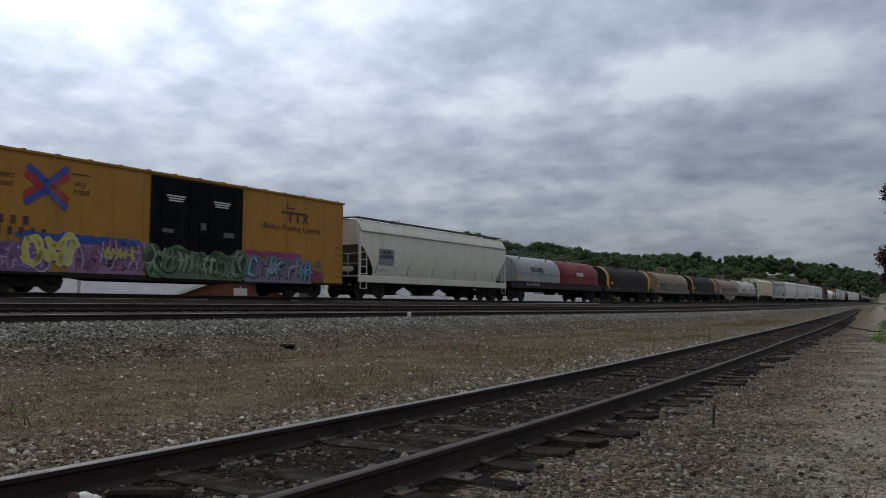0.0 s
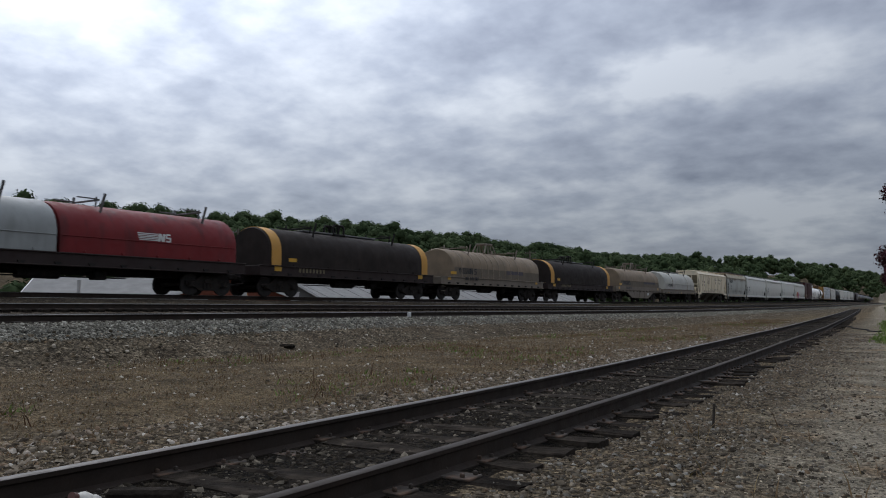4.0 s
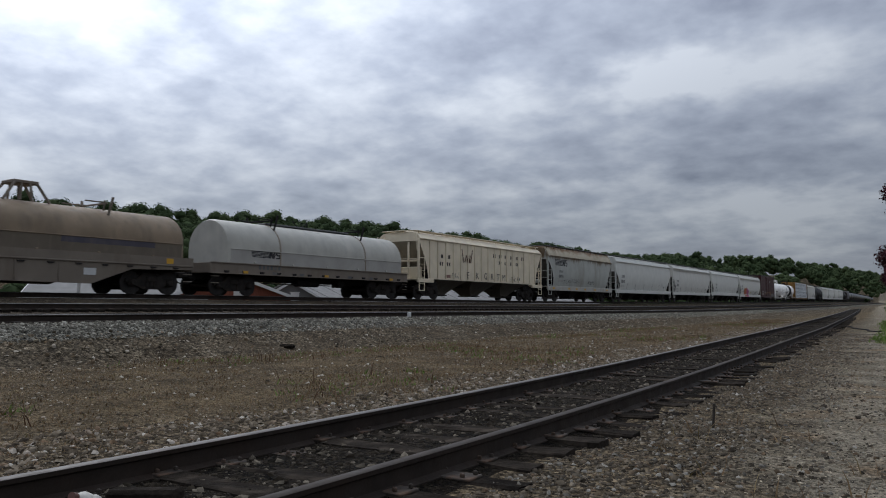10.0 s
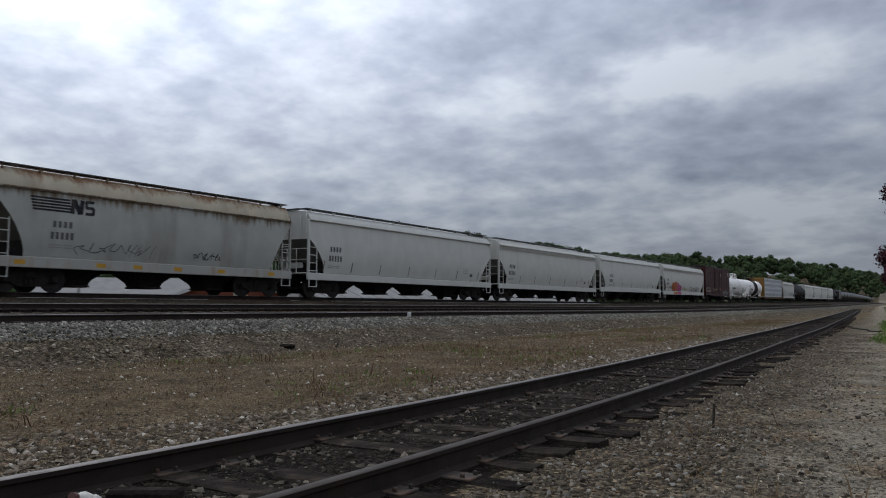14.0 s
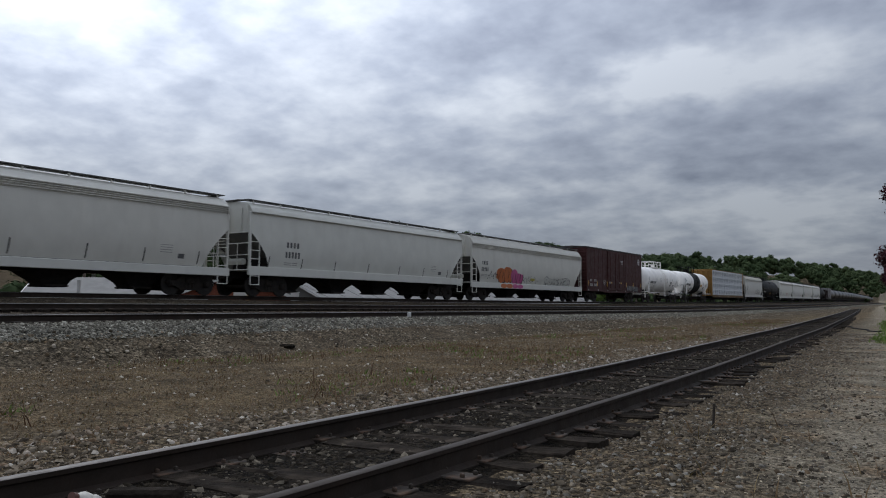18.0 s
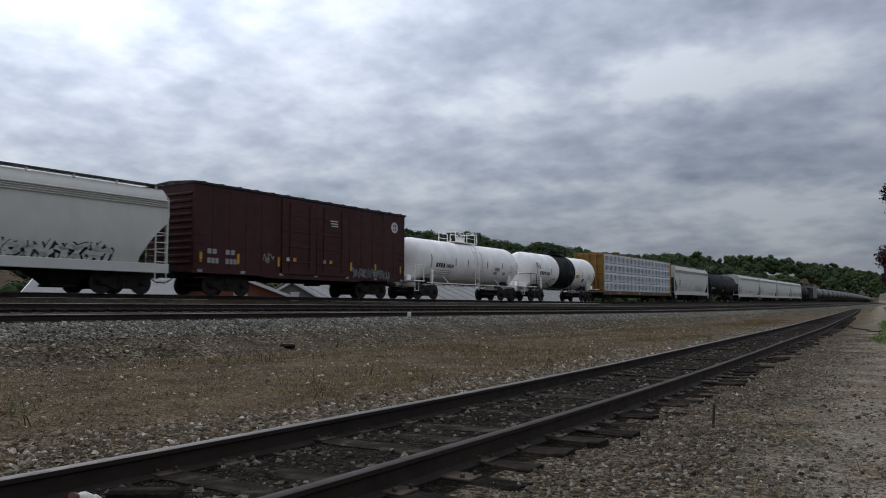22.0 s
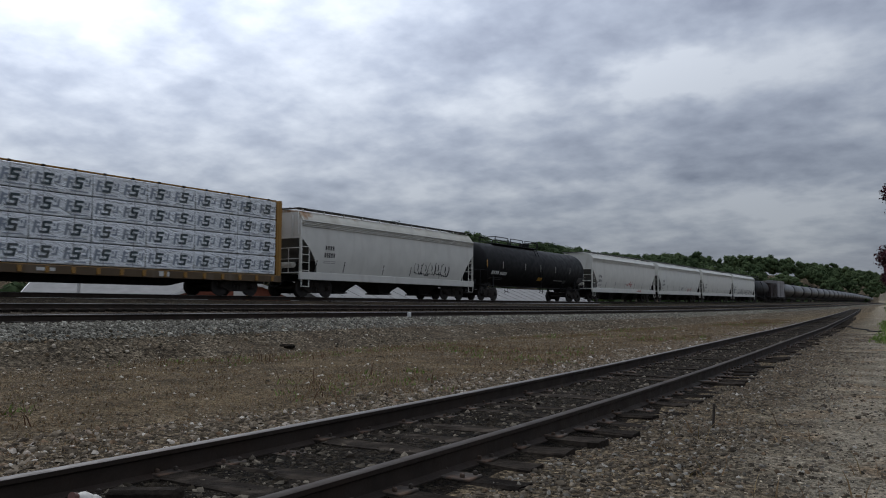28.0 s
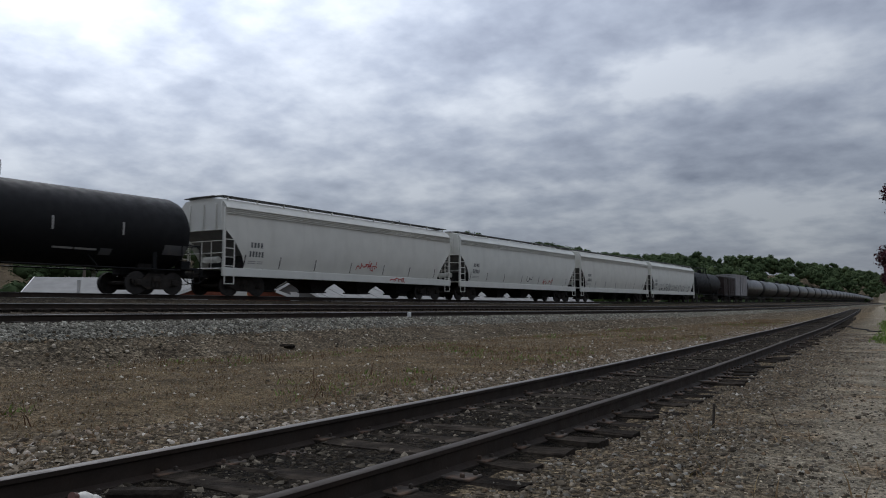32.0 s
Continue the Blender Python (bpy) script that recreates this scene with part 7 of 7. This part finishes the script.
stake = thing("steel_stake", "thin rusty steel stake stuck in the gravel", "stake", at=pose(-2.02, 7.35, 0.0, 3, 4, 0), shape=Shape().rod((0, 0, -0.1), (0, 0, 0.24), 0.012, 8), mat="plate")
hose = Shape()
pts = [(-5.35 + 0.171 * i + 0.12 * math.sin(i * 1.1), 43.5 - 0.617 * i + 0.3 * math.sin(i * 1.7), 0.03) for i in range(13)]
hose.pipe(pts, 0.03, 8)
thing("old_hose", "old dark hose lying across the gravel", "hose", shape=hose, mat="under")
sh = Shape()
for k in range(7):
    a = k * 0.9
    sh.add([(p[0] * 0.11 + 0.13 * math.cos(a), p[1] * 0.10 + 0.10 * math.sin(a), p[2] * 0.06 + 0.03) for p in ICO1[0]], [tuple(q) for q in ICO1[1]])
x0, y0, z0, t = main_line(13.6, 15.2)
thing("dirt_clod", "dark clump of wet cinders on the bank", "clod", at=pose(x0, y0, near_rise(y0) + 0.05), shape=sh, mat="cinder")
# ---------------------------------------------------------------- woods
def crown_form(seed, near):
    """A leafy crown one unit high and about 0.7 wide: rounded boughs wrapped in small leaf faces."""
    h = np.random.default_rng(seed)
    v, f = ICO1
    V, F, k = [], [], 0
    boughs = 11 if near else 8
    for j in range(boughs):
        a = h.random() * 6.283
        up_ = 0.30 + 0.54 * (j + 0.5) / boughs
        rr = 0.30 * math.sqrt(max(0.04, 1 - ((up_ - 0.48) / 0.42) ** 2)) * h.uniform(0.35, 0.95)
        c = np.array([math.cos(a) * rr, math.sin(a) * rr, up_])
        s_ = h.uniform(0.125, 0.19) * (1.12 - 0.35 * up_)
        lump = np.array([noise.noise((p[0] * 1.9 + seed, p[1] * 1.9 + j, p[2] * 1.9)) for p in v])
        V.append(v * (s_ * (0.84 + 0.3 * lump))[:, None] * np.array([1, 1, 0.85]) + c)
        F.append(f + k)
        k += len(v)
        m_ = 78 if near else 38
        d = h.normal(size=(m_, 3))
        d[:, 2] = np.abs(d[:, 2]) * 1.1 - 0.45
        d /= np.linalg.norm(d, axis=1)[:, None]
        lc = c + d * s_ * h.uniform(0.76, 1.10, (m_, 1)) * np.array([1, 1, 0.88])
        leaf = (0.021 if near else 0.034) * h.uniform(0.6, 1.5, (m_, 1))
        nrm = d + np.array([0, 0, 0.35]) + h.normal(size=(m_, 3)) * 0.30
        t1 = np.cross(nrm, h.normal(size=(m_, 3)))
        t1 /= np.linalg.norm(t1, axis=1)[:, None]
        t2 = np.cross(nrm, t1)
        t2 /= np.linalg.norm(t2, axis=1)[:, None]
        V.append(np.stack([lc - t1 * leaf, lc + t1 * leaf * 0.9 + t2 * leaf * 0.5, lc - t2 * leaf * 1.1 + t1 * leaf * 0.3], 1).reshape(-1, 3))
        F.append((np.arange(m_) * 3)[:, None] + k + np.array([[0, 1, 2]]))
        k += 3 * m_
    return np.concatenate(V), np.concatenate(F)


CROWNS = {near: [crown_form(500 + i, near) for i in range(7)] for near in (True, False)}


def blob_tree(rng, x, y, z, h, near, spread=0.32):
    """One tree's crown as arrays: a form turned, scaled and set down."""
    v, f = CROWNS[near][rng.randrange(7)]
    a, w = rng.random() * 6.283, h * spread * rng.uniform(2.6, 3.6)
    c, s = math.cos(a) * w, math.sin(a) * w
    return np.column_stack([v[:, 0] * c - v[:, 1] * s + x, v[:, 0] * s + v[:, 1] * c + y, v[:, 2] * h + z]), f


def trunk_shape(h, lean=0.0):
    sh = Shape()
    sh.rod((0, 0, -0.5), (lean * 0.5, 0, h * 0.45), h * 0.022, 8, h * 0.014)
    sh.rod((lean * 0.5, 0, h * 0.45), (lean, 0, h * 0.78), h * 0.014, 7, h * 0.006)
    for k in range(5):
        a = k * 1.3
        z = h * (0.32 + 0.1 * k)
        sh.rod((lean * 0.4, 0, z), (lean * 0.5 + math.cos(a) * h * 0.2, math.sin(a) * h * 0.2, z + h * 0.16), h * 0.009, 6, h * 0.003)
    return sh


def build_woods():
    rng = random.Random(4)
    Vs, Fs, k = [], [], 0
    trunks = Shape()
    for i in range(1250):
        y = 2 + 448 * rng.random() if i % 5 < 3 else 300 + 900 * rng.random()
        crest = crest_at(y)
        u = rng.random()
        lat = crest * (0.52 + 0.54 * u ** 0.62)
        far = math.hypot(lat, y)
        x = -lat
        z = ground_z(x, y)
        h = rng.uniform(10.0, 15.0) + (rng.random() < 0.12) * rng.uniform(1.0, 3.0)
        v, f = blob_tree(rng, x, y, z, h, far < 330)
        Vs.append(v)
        Fs.append(f + k)
        k += len(v)
        if far < 300:
            trunks.rod((x, y, z - 0.5), (x, y, z + h * 0.55), 0.22, 5, 0.1)
    for i in range(690):
        if i < 210:
            y = 35 + 330 * rng.random()
            lat = crest_at(y) * rng.uniform(0.95, 1.07)
        elif i < 440:
            y = -25 + 560 * rng.random()
            lat = crest_at(y) * rng.uniform(0.40, 0.56)
        elif i < 540:
            y = 850 + 650 * rng.random()
            lat = rng.uniform(66, 130)
        else:
            y = 25 + 150 * rng.random()
            lat = crest_at(y) * rng.uniform(0.40, 0.50)
        h = rng.uniform(13.0, 17.2) if i < 210 else rng.uniform(4.5, 8.0) if i < 440 or i >= 540 else rng.uniform(13.0, 17.0)
        v, f = blob_tree(rng, -lat, y, ground_z(-lat, y) - (0.22 * h if i >= 210 else 0), h, i < 210, 0.40 if i >= 210 else 0.32)
        Vs.append(v)
        Fs.append(f + k)
        k += len(v)
    ob = new("far_woods", fast_mesh("far_woods", np.concatenate(Vs), np.concatenate(Fs), "leaf"))
    tagged(ob, "dense green deciduous woods covering the hillside", "woods", kind="stuff")
    thing("far_trunks", "tree trunks within the hillside woods", "woods", kind="stuff", shape=trunks, mat="bark")


build_woods()


def tree(label, x, y, h, mat, seed, spread=0.34, z=None):
    rng = random.Random(seed)
    np.random.seed(seed)
    z = ground_z(x, y) if z is None else z
    t = thing("tree", label, "tree", at=pose(x, y, z))
    part("trunk", trunk_shape(h, rng.uniform(-0.4, 0.4)), "bark", t)
    v, f = blob_tree(rng, 0, 0, 0, h, True, spread)
    part("crown", fast_mesh("crown", v, f, mat), None, t)
    return t


for i, (x, y, h, m_, lab) in enumerate((
        (-63.0, 29.0, 4.0, "leaf", "young green tree beside the low buildings"), (-64.5, 26.0, 3.4, "leaf", "young green tree beside the low buildings"),
        (-84, 74, 9, "leaf", "round green tree at the foot of the hill"), (-88, 108, 10, "leaf_light", "light green tree at the foot of the hill"), (-86, 150, 10, "leaf", "round green tree at the foot of the hill"),
        (-88, 210, 12, "leaf_light", "light green tree at the foot of the hill"), (-80, 268, 11, "leaf_light", "light green tree at the foot of the hill"), (-78, 330, 12, "leaf", "round green tree at the foot of the hill"),
        (-72, 420, 12, "leaf_light", "light green tree at the foot of the hill"), (-70, 520, 14, "leaf", "round green tree at the foot of the hill"),
        (-205, 118, 14, "leaf", "tall tree standing above the wooded ridge"), (-196, 190, 15, "leaf", "tall tree standing above the wooded ridge"), (-178, 262, 15, "leaf", "tall tree standing above the wooded ridge"), (-140, 480, 16, "leaf", "tall tree standing above the wooded ridge"), (-104, 760, 17, "leaf", "tall tree standing above the wooded ridge"))):
    tree(lab, x, y, h, m_, 100 + i)


def fringe_tree():
    """The purple-leaved tree whose branches hang in beside the path."""
    rng = np.random.default_rng(77)
    bx, by = -1.88, 47.4
    t = thing("purple_leaf_tree", "dark purple-leaved tree beside the gravel path", "tree", at=pose(bx, by, near_rise(by)))
    sh = Shape().rod((0, 0, -0.3), (0.1, 0.1, 2.6), 0.2, 10, 0.15).rod((0.1, 0.1, 2.6), (0.3, 0.2, 7.5), 0.15, 9, 0.05)
    lobes = ((-1.0, -0.7, 5.9, 0.85), (-0.2, 0.2, 6.9, 1.4), (-1.15, -0.8, 2.9, 0.95), (-0.5, 0.3, 4.0, 1.0), (-0.9, -0.6, 2.2, 0.9), (0.9, 0.6, 3.4, 1.5), (1.0, 0.5, 5.6, 1.6), (-0.5, 0.9, 2.6, 1.2), (-1.55, -0.2, 3.6, 0.95), (-1.35, -0.2, 7.0, 0.8), (-1.5, 0.0, 2.5, 0.8))
    part("trunk", sh, "bark", t)
    for x, y, z, r_ in lobes:
        part("limb", Shape().rod((0.1, 0.1, z * 0.6), (x * 0.9, y * 0.9, z), 0.06, 7, 0.02), "bark", t)
    V = []
    for x, y, z, r_ in lobes:
        m_ = int(2600 * r_ ** 2)
        d = rng.normal(size=(m_, 3))
        d /= np.linalg.norm(d, axis=1)[:, None]
        c = np.array([x, y, z]) + d * r_ * (rng.random((m_, 1)) ** 0.45) * np.array([1, 1, 0.8]) * rng.uniform(0.7, 1.1, (m_, 1))
        a = rng.normal(size=(m_, 3))
        a /= np.linalg.norm(a, axis=1)[:, None]
        b = np.cross(a, d)
        s_ = 0.10 * rng.uniform(0.6, 1.3, (m_, 1))
        V.append(np.stack([c - a * s_, c + b * s_ * 0.6, c + a * s_, c - b * s_ * 0.6], 1).reshape(-1, 3))
    V = np.concatenate(V)
    q = np.arange(len(V) // 4)[:, None] * 4
    part("crown", fast_mesh("crown", V, np.concatenate([q + np.array([[0, 1, 2]]), q + np.array([[0, 2, 3]])]), "leaf_purple"), None, t)


fringe_tree()
for i, (x, y, h) in enumerate(((-2.9, 52.0, 3.0), (-1.75, 44.0, 1.3), (-3.6, 66.0, 2.6), (-3.2, 80.0, 4.0))):
    tree("dense green bush beside the gravel path", x, y, h, "leaf_light", 140 + i, 0.5)

# ---------------------------------------------------------------- buildings behind the line
paint("roof_grey", (0.105, 0.11, 0.115), 0.85, (0.15, 0.15, 0.15), 0.5)
paint("roof_pale", (0.21, 0.205, 0.195), 0.85, (0.15, 0.145, 0.135), 0.5, vary=0.12, dirt_scale=0.5)
paint("wall_grey", (0.17, 0.17, 0.165), 0.85, (0.19, 0.185, 0.175), 0.5)
paint("trim_white", (0.6, 0.6, 0.58), 0.6)
paint("wall_pale", (0.42, 0.42, 0.41), 0.8, (0.3, 0.29, 0.27), 0.4)
paint("brick_red", (0.19, 0.062, 0.038), 0.9, (0.13, 0.05, 0.035), 0.5, vary=0.3, scale=9)
paint("glass_dark", (0.02, 0.022, 0.025), 0.15)
paint("pole_wood", (0.13, 0.105, 0.085), 0.9, (0.08, 0.065, 0.055), 0.5)


def gable_house(label, x, y, z, turn, wide, deep, eave, peak, wall, roof, windows=(), category="building", pane="glass_dark"):
    """Ridge along local y; the gable at local -y faces the line."""
    b = thing("building", label, category, at=pose(x, y, z, 0, 0, turn))
    w, d = wide / 2, deep
    part("gable_wall", Shape().prism([(-w, 0), (w, 0), (w, eave), (0, peak), (-w, eave)], 0, 0.25), wall, b)
    part("back_wall", Shape().prism([(-w, 0), (w, 0), (w, eave), (0, peak), (-w, eave)], d - 0.25, d), wall, b)
    for sx in (-1, 1):
        part("side_wall", Shape().box((sx * (w - 0.125), d / 2, eave / 2), (0.25, d - 0.5, eave), 0.01), wall, b)
        sl = (peak - eave) / w
        o = [(0, peak + 0.02), (sx * (w + 0.35), eave - 0.35 * sl + 0.02), (sx * (w + 0.35), eave - 0.35 * sl + 0.16), (0, peak + 0.16)]
        rf = part("roof", Shape().prism(o, -0.35, d + 0.35), roof, b)
        part("rake_board", Shape().prism([(0, peak - 0.06), (sx * (w + 0.36), eave - 0.35 * sl - 0.06), (sx * (w + 0.36), eave - 0.35 * sl + 0.18), (0, peak + 0.18)], -0.42, -0.352), "trim_white", rf)
        part("eave_board", Shape().box((sx * (w + 0.38), d / 2, eave - 0.35 * sl + 0.05), (0.05, d + 0.7, 0.2), 0.01), "trim_white", rf)
    for wx, wz, ww, wh in windows:
        win = part("window", Shape().box((wx, -0.02, wz), (ww, 0.06, wh), 0.01), pane, b)
        part("window_frame", Shape().box((wx, -0.01, wz + wh / 2 + 0.04), (ww + 0.16, 0.08, 0.08), 0.01).box((wx, -0.01, wz - wh / 2 - 0.04), (ww + 0.16, 0.1, 0.08), 0.01), "trim_white", win)
    return b


gable_house("low red brick house with a white-edged grey gable roof", -45.5, 39.0, -1.1, 49, 8.4, 8, 2.65, 4.25, "brick_red", "roof_grey", ((-1.6, 1.6, 0.9, 1.1), (1.6, 1.6, 0.9, 1.1)))
gable_house("long low shed with a pale grey roof", -57.7, 31.15, -1.1, -42.5, 7.5, 12.0, 2.55, 3.95, "brick_red", "roof_pale", ())
gable_house("small grey gabled house with a white square window", -50.6, 50.2, -1.1, 44, 6.0, 9, 2.3, 4.05, "wall_grey", "roof_pale", ((0.25, 2.7, 0.75, 0.85),), pane="trim_white")
gable_house("small white house on the wooded slope", -124.7, 72.3, ground_z(-124.7, 72.3) - 0.3, 60, 8, 9, 4.2, 7.0, "trim_white", "roof_grey", ((-1.8, 2.6, 1, 1.3), (1.8, 2.6, 1, 1.3)))

wh = thing("warehouse", "long low shed with a pale weathered metal roof", "building", at=pose(-64, 100, -1.3, 0, 0, 2))
part("wall", Shape().box((0, 0, 1.0), (13, 76, 2.0), 0.04), "wall_pale", wh)
for sx in (-1, 1):
    rf = part("roof", Shape().prism([(0, 4.75), (sx * 7.3, 1.95), (sx * 7.3, 2.10), (0, 4.90)], -38.6, 38.6), "roof_pale", wh)
    for i in range(26):
        part("roof_seam", Shape().prism([(sx * 0.2, 4.84), (sx * 7.25, 2.13), (sx * 7.25, 2.17), (sx * 0.2, 4.88)], -37.5 + 3 * i, -37.44 + 3 * i), "roof_pale", rf)
for k in (-1, 1):
    part("gable_wall", Shape().prism([(-6.5, 2.0), (6.5, 2.0), (0, 4.6)], k * 37.9 - 0.1, k * 37.9 + 0.1), "wall_pale", wh)


def utility_pole(x, y, h, drop=False):
    p = thing("utility_pole", "weathered wooden utility pole with crossarms", "pole", "pole line", at=pose(x, y, ground_z(x, y)))
    part("post", Shape().rod((0, 0, -0.3), (0, 0, h), 0.17, 10, 0.11), "pole_wood", p)
    for z in (h - 0.4, h - 1.5):
        arm = part("crossarm", Shape().box((0, 0.16, z), (2.4, 0.1, 0.12), 0.015), "pole_wood", p)
        for k in (-1.05, -0.55, 0.55, 1.05):
            part("insulator", Shape().rod((k, 0.16, z + 0.06), (k, 0.16, z + 0.22), 0.045, 8), "panel_grey", arm)
    part("transformer", Shape().rod((0.35, 0, h - 2.9), (0.35, 0, h - 2.0), 0.24, 12), "trim_white", p)
    return p


for y, h in ((42.4, 11.2), (61.2, 11.3), (133.3, 12.8), (190, 12.5)):
    utility_pole(-70.6, y, h)
for z in (9.6,):
    for k in (-1.05, 1.05):
        w = Shape()
        ys = [42.4, 61.2, 133.3, 190]
        for a, b in zip(ys, ys[1:]):
            pts = [(-70.6 + k, a + (b - a) * i / 6, 9.7 - 0.012 * (b - a) * (1 - (i / 3 - 1) ** 2)) for i in range(7)]
            w.pipe(pts, 0.012, 4)
        thing("overhead_wire", "thin overhead wire between the utility poles", "wire", "pole line", shape=w, mat="under")

sg = thing("sign_board", "small white sign board on a grey post", "sign", at=pose(-37.3, 32.6, -0.6, 0, 0, 49))
part("post", Shape().box((0, 0.05, 1.3), (0.14, 0.09, 2.9), 0.01), "panel_grey", sg)
part("board", Shape().box((0, 0, 2.98 - 0.6 + 0.0), (0.80, 0.03, 0.44), 0.01), "trim_white", sg)
thing("pale_post", "slim pale grey post behind the main line", "post", at=pose(-45.5, 27.0, -0.9), shape=Shape().rod((0, 0, -0.3), (0, 0, 3.4), 0.10, 10), mat="wall_pale")
thing("yellow_guard", "leaning yellow guy-wire guard", "guard", at=pose(-38.2, 34.4, -0.6), shape=Shape().rod((0.15, 0.1, -0.2), (-0.35, -0.2, 2.35), 0.05, 8), mat="band_yellow")


# ---------------------------------------------------------------- the train runs
def gone(t):
    """Metres that the train has run since 16 s."""
    return 10.774 * (t - 16) - 0.0045 * (t - 16) ** 2


def on_rails(s, base):
    """The pose of a wagon whose middle is at s, its trucks on the track."""
    a, b = main_line(s - base), main_line(s + base)
    turn = math.degrees(math.atan2(-(b[0] - a[0]), b[1] - a[1]))
    nose = math.degrees(math.atan2(b[2] - a[2], 2 * base))
    return pose((a[0] + b[0]) / 2, (a[1] + b[1]) / 2, (a[2] + b[2]) / 2, nose, 0, turn)


def motions():
    times = [2.0 * i for i in range(17)]
    for wagon, s in train:
        walk(wagon, [(t, on_rails(s - gone(t), 6.0)) for t in times])


motions()
